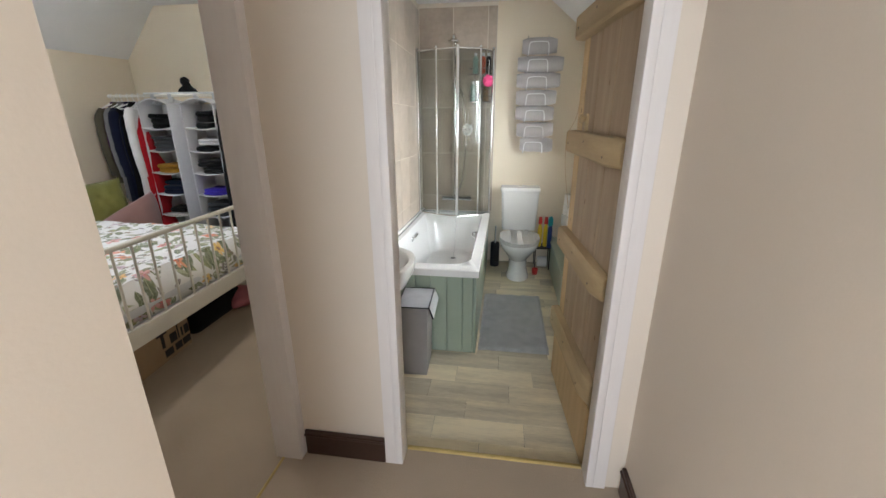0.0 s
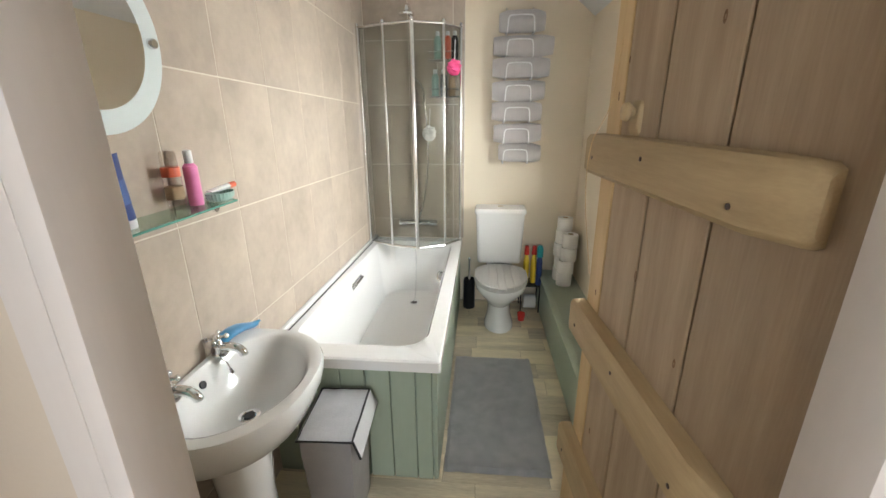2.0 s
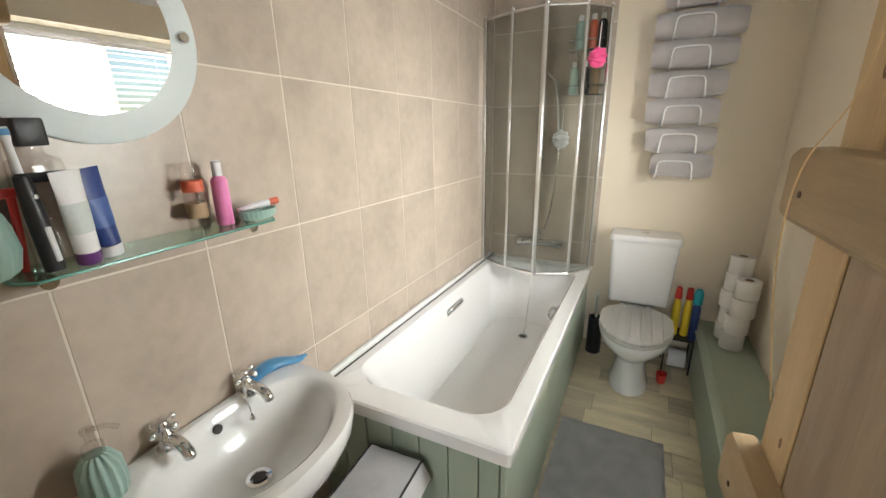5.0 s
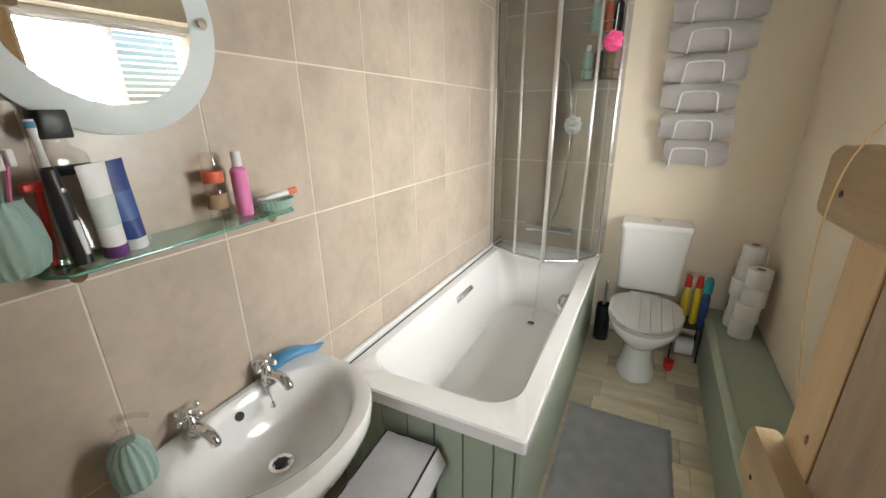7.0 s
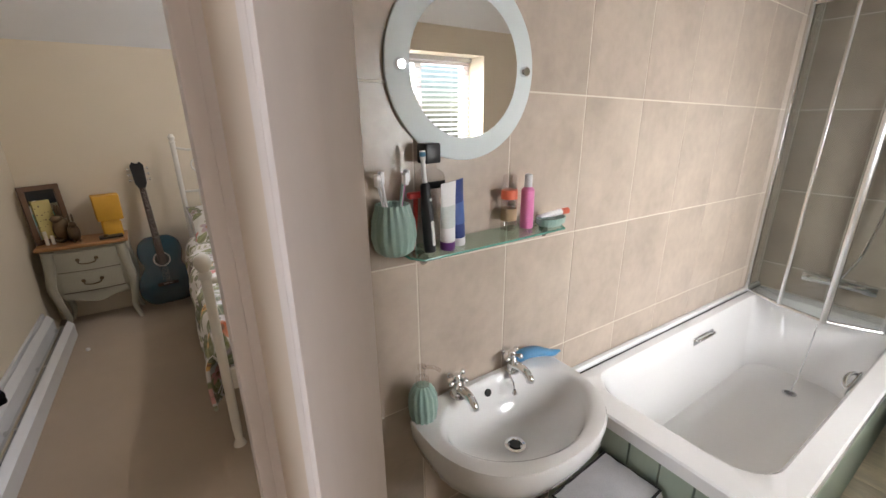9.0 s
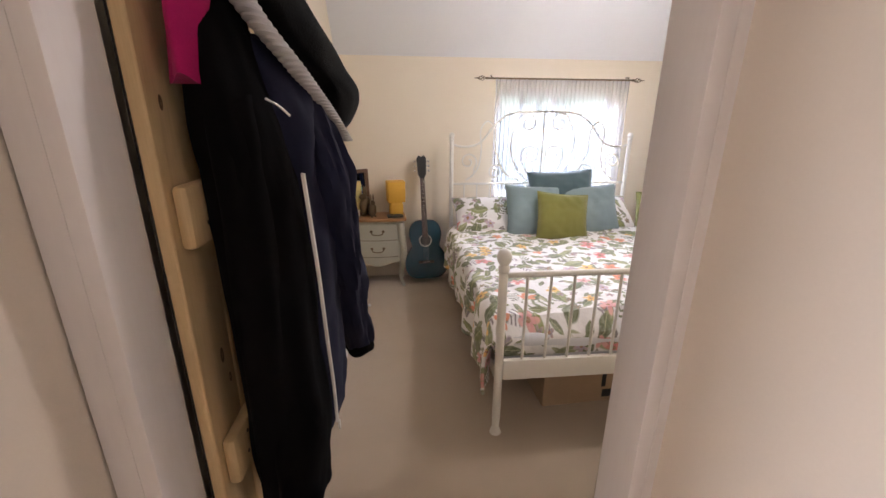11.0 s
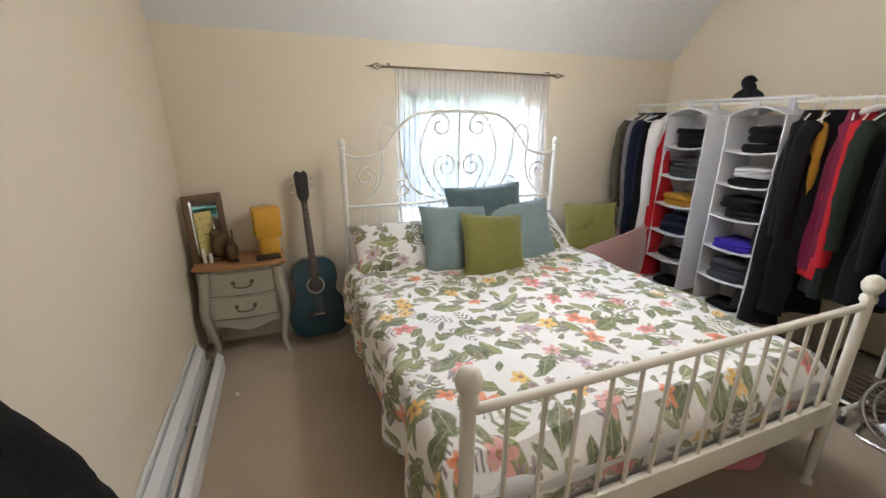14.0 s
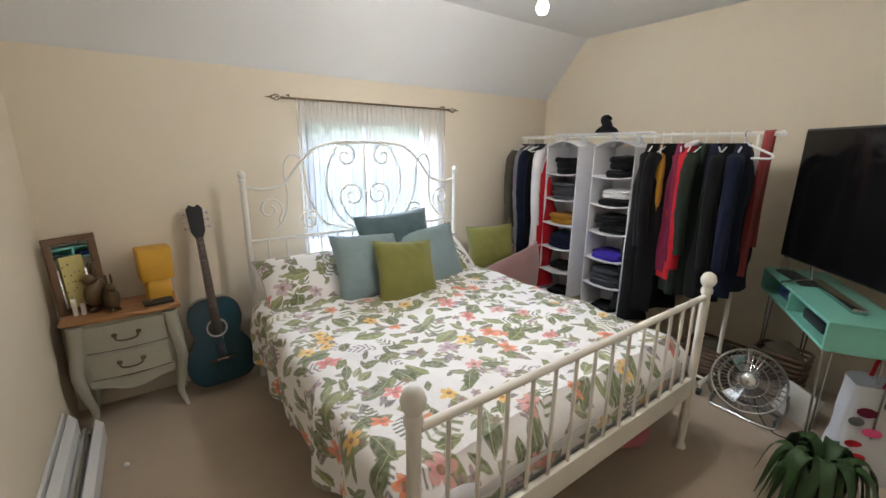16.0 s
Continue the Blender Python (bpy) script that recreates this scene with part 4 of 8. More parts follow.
def soap_dish():
    ob = thing("soap_dish", (-0.245, 2.458, SZ), "teal ribbed oval soap dish", "soap dish")
    bm = bmesh.new()
    rings = []
    for r, z in ((0.75, 0), (0.95, 0.008), (1.0, 0.024), (0.94, 0.024), (0.85, 0.010)):
        rings.append([((r * 0.034 - 0.002 * (k % 2)) * math.cos(2 * math.pi * k / 48), (r * 0.052 - 0.002 * (k % 2)) * math.sin(2 * math.pi * k / 48), z) for k in range(48)])
    loft(bm, rings)
    part("dish", bm, M_TEAL, ob)
    ob = thing("cream_tube", pose(-0.24, 2.425, SZ + 0.034, -86, 0, -8), "white cream tube lying across the soap dish", "tube")
    bm = bmesh.new()
    loft(bm, [[(a * math.cos(2 * math.pi * i / 16), b * math.sin(2 * math.pi * i / 16), z) for i in range(16)] for a, b, z in ((0.012, 0.002, -0.02), (0.011, 0.008, 0.02), (0.009, 0.009, 0.06))])
    part("body", bm, M_PLWHITE, ob)
    part("cap", lathe(bmesh.new(), [(0.009, 0.061), (0.009, 0.085), (0.007, 0.086)], 16), M_ORANGE, ob, "red cap")


soap_dish()


def soap_dispenser():
    ob = thing("soap_dispenser", (-0.252, 2.012, 0.7755), "teal ribbed ceramic soap dispenser with a clear pump", "soap dispenser")
    bm = ribbed(bmesh.new(), [(0.030, 0), (0.037, 0.008), (0.041, 0.04), (0.038, 0.08), (0.025, 0.103), (0.016, 0.108)], 14, 0.004)
    part("body", bm, M_TEAL, ob)
    bm = lathe(bmesh.new(), [(0.018, 0.108), (0.018, 0.128), (0.008, 0.13), (0.008, 0.155), (0.012, 0.157), (0.012, 0.165)], 16)
    tube(bm, catmull([(0, 0, 0.161), (0.02, 0.022, 0.163), (0.035, 0.036, 0.156)], 5), 0.005, 8)
    part("pump", bm, M_CLEARPL, ob, "clear plastic pump")


soap_dispenser()
bm = bmesh.new()
pts = catmull([(-0.298, 2.385, 0.787), (-0.288, 2.425, 0.806), (-0.276, 2.475, 0.806), (-0.262, 2.525, 0.790), (-0.250, 2.556, 0.792)], 6)
n = len(pts)
rings = []
for k, p in enumerate(pts):
    t = k / (n - 1)
    w, h = 0.005 + 0.022 * math.sin(math.pi * min(1, 0.14 + 0.90 * t)) ** 0.8, 0.004 + 0.012 * math.sin(math.pi * min(1, 0.18 + 0.80 * t))
    rings.append([(p.x + w * math.cos(2 * math.pi * i / 16) + 0.276, p.y - 2.475, p.z + h * math.sin(2 * math.pi * i / 16) - 0.776) for i in range(16)])
loft(bm, rings)
ob = thing("hairbrush", (-0.276, 2.475, 0.776), "curved blue detangling hairbrush resting on the basin", "hairbrush")
part("back", bm, M_BLUE, ob)

M_LID = mat("crumpled_grey_fabric", (0.50, 0.50, 0.515), (0.38, 0.38, 0.395), rough=0.9, grain=200, bump=0.15, scale=9)


def laundry_bin():
    ob = thing("laundry_bin", pose(0.03, 2.482, 0, 0, 0, 3), "grey fabric laundry bin with a pale flap lid and black piping", "laundry bin")
    w0, w1, d0, d1, h = 0.072, 0.088, 0.112, 0.132, 0.462
    bm = bmesh.new()
    loft(bm, [[(-w, -d, z), (w, -d, z), (w, d, z), (-w, d, z)] for w, d, z in ((w0, d0, 0.0), (w0 + 0.006, d0 + 0.008, 0.2), (w1, d1, h))])
    part("body", bm, M_GREYFAB, ob, smooth=False)
    bm = bmesh.new()
    g = [[bm.verts.new((-w1 - 0.004 + (2 * w1 + 0.008) * i / 8, -d1 - 0.004 + (2 * d1 + 0.008) * j / 10, h + 0.006 + 0.010 * math.sin(math.pi * i / 8) * math.sin(math.pi * j / 10) + 0.004 * noise.noise((i * 0.7, j * 0.7, 2)))) for i in range(9)] for j in range(11)]
    lo = [[bm.verts.new((v.co.x, v.co.y, v.co.z - 0.008)) for v in r] for r in g]
    for j in range(10):
        for i in range(8):
            bm.faces.new((g[j][i], g[j][i + 1], g[j + 1][i + 1], g[j + 1][i]))
            bm.faces.new((lo[j][i], lo[j + 1][i], lo[j + 1][i + 1], lo[j][i + 1]))
    part("lid", bm, M_LID, ob, "pale grey quilted lid")
    bm = bmesh.new()
    flap = [(w1 + 0.006, -d1, h + 0.004), (w1 + 0.006, d1, h + 0.004), (w1 + 0.03, d1 + 0.006, h - 0.06), (w1 + 0.03, -d1 - 0.006, h - 0.06)]
    loft(bm, [[Vector(p) + Vector((0.0, 0, 0)) for p in flap], [Vector(p) + Vector((0.005, 0, 0.003)) for p in flap]])
    part("flap", bm, M_WHITEFAB, ob, "pale hanging flap", False)
    bm = bmesh.new()
    tube(bm, flap, 0.005, 6, closed=True)
    tube(bm, [(-w1 - 0.005, -d1 - 0.005, h + 0.004), (w1 + 0.006, -d1 - 0.005, h + 0.004), (w1 + 0.006, d1 + 0.005, h + 0.004), (-w1 - 0.005, d1 + 0.005, h + 0.004)], 0.005, 6, closed=True)
    part("piping", bm, M_BLACK, ob, "black piping")
    bm = box(-0.02, 0.02, -d1 + 0.008, -d1 + 0.014, 0.30, 0.312, 0.003)
    part("tab", bm, M_PLWHITE, ob, "small white tab")


laundry_bin()


def towel_roll(w, h, seed):
    """A rolled towel: long axis x, with soft spiral ends."""
    rnd = random.Random(seed)
    bm = bmesh.new()
    rings = []
    n = 24
    for i in range(15):
        t = i / 14
        x = -w / 2 + w * t
        e = min(1.0, 0.80 + 0.9 * min(t, 1 - t) * 6 * 0.2)
        rings.append([(x + 0.004 * noise.noise((k * 0.6, i, seed)), 0.062 * e * math.cos(2 * math.pi * k / n) * (1 + 0.04 * noise.noise((k * 0.5, i * 0.3, seed + 5))), h / 2 * e * math.sin(2 * math.pi * k / n) * (1 + 0.05 * noise.noise((k * 0.4, i * 0.4, seed))) + 0.006 * math.sin(2.5 * t + seed)) for k in range(n)])
    loft(bm, rings)
    return bm


M_WIRE = mat("bright_wire", (0.86, 0.86, 0.85), (0.78, 0.78, 0.78), rough=0.35, metal=0.6, grain=100, bump=0.0)


def towel_rack():
    ob = thing("towel_rack", (0.78, BY - 0.002, 1.2), "chrome wire wall rack for rolled towels", "towel rack")
    for sx in (-0.09, 0.09):
        bm = bmesh.new()
        rod(bm, (sx, -0.008, -0.02), (sx, -0.008, 0.98), 0.004, seg=8)
        part("upright", bm, M_CHROME, ob)
    for k in range(7):
        z = 0.02 + 0.142 * k
        bm = bmesh.new()
        tube(bm, catmull([(-0.088, -0.008, z - 0.055), (-0.090, -0.10, z - 0.062), (-0.088, -0.150, z - 0.058), (-0.086, -0.158, z - 0.03), (-0.080, -0.160, z + 0.020), (-0.055, -0.160, z + 0.036), (0.055, -0.160, z + 0.036), (0.080, -0.160, z + 0.020), (0.086, -0.158, z - 0.03), (0.088, -0.150, z - 0.058), (0.090, -0.10, z - 0.062), (0.088, -0.008, z - 0.055)], 5), 0.0045, 8)
        part("hoop", bm, M_WIRE, ob)


towel_rack()
for k, (dx, w) in enumerate(((0.022, 0.30), (0.0, 0.335), (-0.012, 0.345), (-0.006, 0.36), (0.005, 0.385), (0.015, 0.40), (0.0, 0.30))):
    ob = solid("rolled_towel", towel_roll(w, 0.138, k * 3 + 1), M_TOWEL, "grey cotton towel rolled up in the wall rack", "towel", "rolled towels in the rack")
    ob.location = (0.79 + dx, BY - 0.082, 1.228 + 0.142 * k)


def blind():
    """A slatted blind in the bathroom window."""
    ob = thing("window_blind", (1.435, 3.10, 1.93), "white slatted venetian blind half closed", "blind")
    part("head_rail", box(-0.02, 0.025, -0.43, 0.43, 0.0, 0.03, 0.003), M_PLWHITE, ob)
    for k in range(24):
        z = -0.02 - 0.034 * k
        bm = bmesh.new()
        loft(bm, [[(-0.014, y, z - 0.006), (0.0, y, z + 0.001), (0.014, y, z + 0.006), (0.014, y, z + 0.007), (0.0, y, z + 0.002), (-0.014, y, z - 0.005)] for y in (-0.42, 0.42)])
        part("slat", bm, M_PLWHITE, ob)
    part("bottom_rail", box(-0.014, 0.014, -0.42, 0.42, -0.845, -0.83, 0.003), M_PLWHITE, ob)
    for y in (-0.25, 0.25):
        bm = bmesh.new()
        rod(bm, (-0.016, y, 0.0), (-0.016, y, -0.83), 0.0015, seg=5)
        part("cord", bm, M_PLWHITE, ob)


blind()


def loo_roll(at, m=None):
    ob = thing("toilet_roll", m or Matrix.Translation(at), "white toilet roll in a stack on the boxing", "toilet roll", "spare toilet rolls")
    bm = bmesh.new()
    lathe(bm, [(0.021, 0.0), (0.053, 0.0), (0.055, 0.003), (0.055, 0.093), (0.053, 0.096), (0.021, 0.096), (0.021, 0.0)], 28, close=False)
    part("paper", bm, M_PAPER, ob)
    bm = bmesh.new()
    lathe(bm, [(0.019, 0.0005), (0.0209, 0.0005), (0.0209, 0.0955), (0.019, 0.0955), (0.019, 0.0005)], 20, close=False)
    part("core", bm, M_CARD, ob, "brown card core")
    return ob


first = loo_roll((1.165, 4.17, 0.289))
for x, y, z in ((1.155, 4.285, 0.289), (1.17, 4.16, 0.386), (1.16, 4.275, 0.386), (1.185, 4.165, 0.483), (1.15, 4.28, 0.483), (1.19, 4.18, 0.58), (1.16, 4.29, 0.58), (1.165, 4.285, 0.677)):
    copy_thing(first, Matrix.Translation((x, y, z)))

# cleaning bottles beside the toilet
for x, y, body, cap, lab in ((0.905, 4.33, M_YELLOW, M_RED, "yellow cleaner bottle with a red cap"), (0.962, 4.335, M_YELLOW, M_RED, "yellow cleaner bottle with a red cap"), (1.005, 4.36, M_PLWHITE, M_PLWHITE, "white spray bottle beside the toilet")):
    bottle("cleaner_bottle", (x, y, 0.232), [(0.026, 0), (0.03, 0.005), (0.03, 0.17), (0.024, 0.20), (0.013, 0.235)], body, lab, [(0.019, 0.232), (0.02, 0.235), (0.015, 0.30), (0.012, 0.302)], cap, sx=0.75)
bottle("cleaner_bottle", (1.0, 4.29, 0.232), [(0.026, 0), (0.028, 0.005), (0.028, 0.19), (0.02, 0.23)], M_NAVY, "dark blue toilet cleaner with a teal cap", [(0.024, 0.228), (0.024, 0.29), (0.016, 0.315), (0.012, 0.318)], mat("teal_cap", (0.02, 0.33, 0.38), rough=0.4), sx=0.8)
ob = thing("floor_rack", (0.955, 4.345, 0), "black wire floor rack holding cleaning bottles", "rack")
part("shelf", box(-0.09, 0.062, -0.085, 0.085, 0.218, 0.230, 0.003), M_BLACK, ob)
for sx in (-0.085, 0.056):
    for sy in (-0.08, 0.08):
        part("leg", rod(bmesh.new(), (sx, sy, 0.0), (sx, sy, 0.219), 0.005, seg=8), M_BLACK, ob)
first = loo_roll((0.92, 4.30, 0.0), pose(0.90, 4.36, 0.055, 0, 90, 0))
ob = thing("cup", (0.865, 4.13, 0), "small red and white pot on the floor", "pot")
part("cup", lathe(bmesh.new(), [(0.022, 0), (0.028, 0.03), (0.03, 0.06), (0.027, 0.06), (0.02, 0.01)], 16), M_RED, ob)
ob = thing("toilet_brush", (0.462, 4.33, 0), "black toilet brush in a steel holder", "toilet brush")
part("holder", lathe(bmesh.new(), [(0.045, 0), (0.047, 0.004), (0.044, 0.25), (0.041, 0.25), (0.040, 0.02)], 20), M_BLACK, ob)
part("handle", lathe(bmesh.new(), [(0.012, 0.10), (0.012, 0.27), (0.007, 0.28), (0.007, 0.40), (0.010, 0.42), (0.004, 0.43)], 14), M_CHROME, ob, "steel handle")


def puff(name, at, r, material, label, cord=0.12):
    ob = thing(name, at, label, "bath puff")
    bm = bmesh.new()
    bmesh.ops.create_icosphere(bm, subdivisions=4, radius=r)
    for v in bm.verts:
        v.co *= 1 + 0.20 * noise.noise(v.co * (3.2 / r) * 0.5) + 0.10 * math.sin(v.co.z / r * 14 + 6 * noise.noise(v.co / r))
    part("net", bm, material, ob)
    part("cord", tube(bmesh.new(), [(0, 0, r * 0.8), (0.004, 0.0, r + cord)], 0.0025, 6), M_PLWHITE, ob, "white hanging cord")


puff("bath_puff", (0.352, 4.19, 1.79), 0.046, M_HOTPINK, "neon pink net bath puff hanging from the screen")
puff("bath_puff", (0.16, 4.36, 1.37), 0.05, M_PLWHITE, "white net bath puff hanging in the shower")


def caddy():
    ob = thing("shower_caddy", (0.27, BY - 0.012, 1.62), "chrome wire shower caddy on the tiles", "caddy")
    for z in (0.0, 0.24):
        bm = bmesh.new()
        for q in (0.0, 0.05):
            tube(bm, [(-0.11, -0.002, z + q), (-0.11, -0.10, z + q), (0.11, -0.10, z + q), (0.11, -0.002, z + q)], 0.003, 6, closed=True)
        for k in range(6):
            rod(bm, (-0.09 + 0.036 * k, -0.003, z), (-0.09 + 0.036 * k, -0.10, z), 0.002, seg=6)
        part("basket", bm, M_CHROME, ob)
    part("hanger", tube(bmesh.new(), [(-0.06, -0.004, 0.0), (-0.06, -0.004, 0.40), (0.06, -0.004, 0.40), (0.06, -0.004, 0.0)], 0.003, 6), M_CHROME, ob)


caddy()
for x, z, m, lab in ((0.20, 1.625, M_TEAL, "teal shampoo bottle in the shower caddy"), (0.26, 1.625, M_BLACK, "black shower gel bottle in the shower caddy"), (0.32, 1.625, M_CARD, "amber conditioner bottle in the shower caddy"), (0.22, 1.865, M_TEAL, "green shampoo bottle in the shower caddy"), (0.29, 1.865, M_ORANGE, "orange shampoo bottle in the shower caddy"), (0.34, 1.865, M_BLACK, "black bottle in the shower caddy")):
    bottle("shampoo_bottle", (x, BY - 0.065, z), [(0.024, 0), (0.027, 0.004), (0.027, 0.13), (0.012, 0.15)], m, lab, [(0.014, 0.148), (0.014, 0.175), (0.010, 0.177)], M_PLWHITE, sx=0.9)
ob = thing("pull_cord", (-0.185, 1.815, 1.18), "white light pull cord with a plastic acorn", "pull cord")
part("acorn", lathe(bmesh.new(), [(0.008, 0.0), (0.019, 0.010), (0.021, 0.030), (0.016, 0.055), (0.007, 0.075), (0.003, 0.08)], 16), M_PLWHITE, ob)
part("cord", tube(bmesh.new(), [(0, 0, 0.076), (0, 0, 1.28)], 0.0018, 6), M_PLWHITE, ob)

# ---- bedroom ----
M_OLIVE = mat("olive_green_cloth", (0.20, 0.195, 0.045), (0.155, 0.15, 0.032), rough=0.95, scale=5, grain=300, bump=0.2, sheen=0.3)
M_TEALGREY = mat("blue_grey_cloth", (0.22, 0.29, 0.30), (0.17, 0.23, 0.24), rough=0.95, scale=5, grain=300, bump=0.2, sheen=0.3)
M_DEEPTEAL = mat("deep_teal_velvet", (0.035, 0.075, 0.085), (0.06, 0.11, 0.12), rough=0.7, scale=7, grain=200, sheen=0.7)
M_PINKCLOTH = mat("dusky_pink_velvet", (0.40, 0.23, 0.21), (0.32, 0.18, 0.17), rough=0.9, grain=250, bump=0.15, sheen=0.4)
M_TOPWOOD = mat("honey_wood_top", (0.42, 0.22, 0.09), (0.30, 0.15, 0.06), rough=0.4, scale=3, grain=30, stretch=(8, 0.8, 8))
M_GREYPAINT = mat("grey_cream_paint", (0.44, 0.43, 0.35), (0.37, 0.355, 0.285), rough=0.5, scale=4, grain=80)
M_BRONZE = mat("aged_bronze", (0.12, 0.085, 0.05), (0.20, 0.15, 0.09), rough=0.35, metal=0.8)
M_DARKWOOD = mat("dark_frame_wood", (0.16, 0.085, 0.042), (0.10, 0.05, 0.025), rough=0.45, scale=4, grain=40)
M_GUITAR = mat("dark_teal_lacquer", (0.006, 0.055, 0.085), (0.004, 0.03, 0.05), rough=0.12, scale=3, grain=40, bump=0.0, coat=0.6)
M_FRET = mat("rosewood", (0.055, 0.028, 0.018), (0.035, 0.018, 0.012), rough=0.5)
M_AMBER = mat("amber_yellow_shade", (0.72, 0.40, 0.04), (0.60, 0.32, 0.03), rough=0.6, grain=200)
M_MINT = mat("mint_green_paint", (0.23, 0.57, 0.46), (0.19, 0.50, 0.40), rough=0.35, scale=4, grain=80)
M_SCREEN = mat("black_tv_screen", (0.006, 0.006, 0.007), (0.008, 0.008, 0.009), rough=0.12, bump=0.0)
M_STEEL = mat("brushed_steel", (0.55, 0.56, 0.57), (0.45, 0.46, 0.47), rough=0.25, metal=1.0, grain=200)
M_LEAF = mat("spider_plant_leaf", (0.045, 0.105, 0.03), (0.022, 0.055, 0.018), rough=0.5, scale=20, grain=60, bump=0.03)
M_NAVYCOAT = mat("navy_waterproof", (0.007, 0.008, 0.026), (0.011, 0.012, 0.034), rough=0.85, scale=6, grain=600, bump=0.04, spec=0.3)
M_BLACKCOAT = mat("black_wool", (0.0028, 0.0026, 0.0026), (0.0045, 0.004, 0.004), rough=1.0, scale=8, grain=700, bump=0.06, spec=0.08)
M_STRIPE = mat("ribbed_pale_lining", (0.46, 0.44, 0.42), (0.40, 0.38, 0.36), rough=0.9, scale=1, grain=3, stretch=(1, 1, 60), bump=0.2)


def flower_print(name):
    """White cotton printed with scattered leaves and flowers, from cells of random turn, size and colour."""
    m = bpy.data.materials.new(name)
    m.use_nodes = True
    nt = m.node_tree
    N, L = nt.nodes.new, nt.links.new
    bs = nt.nodes["Principled BSDF"]
    bs.inputs["Roughness"].default_value = 0.9
    bs.inputs["Sheen Weight"].default_value = 0.2
    uv = N("ShaderNodeTexCoord").outputs["UV"]

    def op(kind, a, b=None, c=None):
        n = N("ShaderNodeMath")
        n.operation = kind
        for i, v in enumerate((a, b, c)):
            if v is None:
                continue
            if isinstance(v, (int, float)):
                n.inputs[i].default_value = v
            else:
                L(v, n.inputs[i])
        return n.outputs[0]
    col = None

    def mixc(fac, a, b):
        n = N("ShaderNodeMix")
        n.data_type = "RGBA"
        L(fac, n.inputs[0])
        for i, v in ((6, a), (7, b)):
            if isinstance(v, tuple):
                n.inputs[i].default_value = (*v, 1)
            else:
                L(v, n.inputs[i])
        return n.outputs[2]

    def layer(scale, off, kind, ramp, size, keep, aspect=2.4):
        """One layer of shapes: a mask and a colour."""
        scale *= 0.80
        mp = N("ShaderNodeMapping")
        mp.inputs["Location"].default_value = (off, off * 1.7, 0)
        L(uv, mp.inputs["Vector"])
        nz = N("ShaderNodeTexNoise")
        nz.noise_dimensions = "2D"
        nz.inputs["Scale"].default_value = scale * 1.4
        L(mp.outputs[0], nz.inputs["Vector"])
        wa = N("ShaderNodeVectorMath")
        wa.operation = "MULTIPLY_ADD"
        L(nz.outputs["Color"], wa.inputs[0])
        wa.inputs[1].default_value = (0.24 / scale,) * 3
        L(mp.outputs[0], wa.inputs[2])
        vo = N("ShaderNodeTexVoronoi")
        vo.voronoi_dimensions = "2D"
        vo.inputs["Scale"].default_value = scale
        L(wa.outputs[0], vo.inputs["Vector"])
        # vector from the cell's middle, in cells
        sb = N("ShaderNodeVectorMath")
        sb.operation = "SUBTRACT"
        L(wa.outputs[0], sb.inputs[0])
        L(vo.outputs["Position"], sb.inputs[1])
        sc = N("ShaderNodeVectorMath")
        sc.operation = "SCALE"
        L(sb.outputs[0], sc.inputs[0])
        sc.inputs["Scale"].default_value = scale
        sep = N("ShaderNodeSeparateColor")
        L(vo.outputs["Color"], sep.inputs[0])
        r1, r2, r3 = sep.outputs
        rot = N("ShaderNodeVectorRotate")
        rot.rotation_type = "Z_AXIS"
        L(sc.outputs[0], rot.inputs["Vector"])
        L(op("MULTIPLY", r1, 6.283), rot.inputs["Angle"])
        xyz = N("ShaderNodeSeparateXYZ")
        L(rot.outputs[0], xyz.inputs[0])
        x, y = xyz.outputs[0], xyz.outputs[1]
        if kind == "leaf":
            # a pointed leaf: |y| under a parabola of x
            w = op("MULTIPLY", op("SUBTRACT", 1.0, op("POWER", op("ABSOLUTE", op("DIVIDE", x, size)), 2.0)), size / aspect)
            d = op("SUBTRACT", w, op("ABSOLUTE", y))
        elif kind == "sprig":
            # leaflets in pairs along a stem
            ax = op("ABSOLUTE", y)
            ph = op("FRACT", op("SUBTRACT", op("MULTIPLY", x, 5.5), op("MULTIPLY", ax, 4.0)))
            lf = op("MULTIPLY", op("SUBTRACT", 1.0, op("POWER", op("ABSOLUTE", op("DIVIDE", x, size)), 2.0)), size * 0.45)
            d0 = op("SUBTRACT", lf, ax)
            d1 = op("MULTIPLY", op("SUBTRACT", 0.30, op("ABSOLUTE", op("SUBTRACT", ph, 0.5))), 0.25)
            stem = op("SUBTRACT", 0.016, ax)
            d = op("MAXIMUM", op("MINIMUM", d0, d1), op("MINIMUM", stem, d0))
        else:
            # a flower of five or six petals
            rad = op("SQRT", op("ADD", op("MULTIPLY", x, x), op("MULTIPLY", y, y)))
            an = op("ARCTAN2", y, x)
            pet = op("MULTIPLY_ADD", op("ABSOLUTE", op("COSINE", op("MULTIPLY", an, 2.5))), size * 0.55, size * 0.45)
            d = op("SUBTRACT", pet, rad)
        mask = op("MULTIPLY", d, 24.0)
        lim = N("ShaderNodeClamp")
        L(mask, lim.inputs[0])
        some = op("LESS_THAN", r2, keep)
        mk = op("MULTIPLY", lim.outputs[0], some)
        rp = N("ShaderNodeValToRGB")
        rp.color_ramp.interpolation = "CONSTANT"
        el = rp.color_ramp.elements
        while len(el) < len(ramp):
            el.new(0.5)
        for i, c in enumerate(ramp):
            el[i].position, el[i].color = i / len(ramp), (*c, 1)
        L(r3, rp.inputs[0])
        shade = N("ShaderNodeMix")
        shade.data_type = "RGBA"
        nz2 = N("ShaderNodeTexNoise")
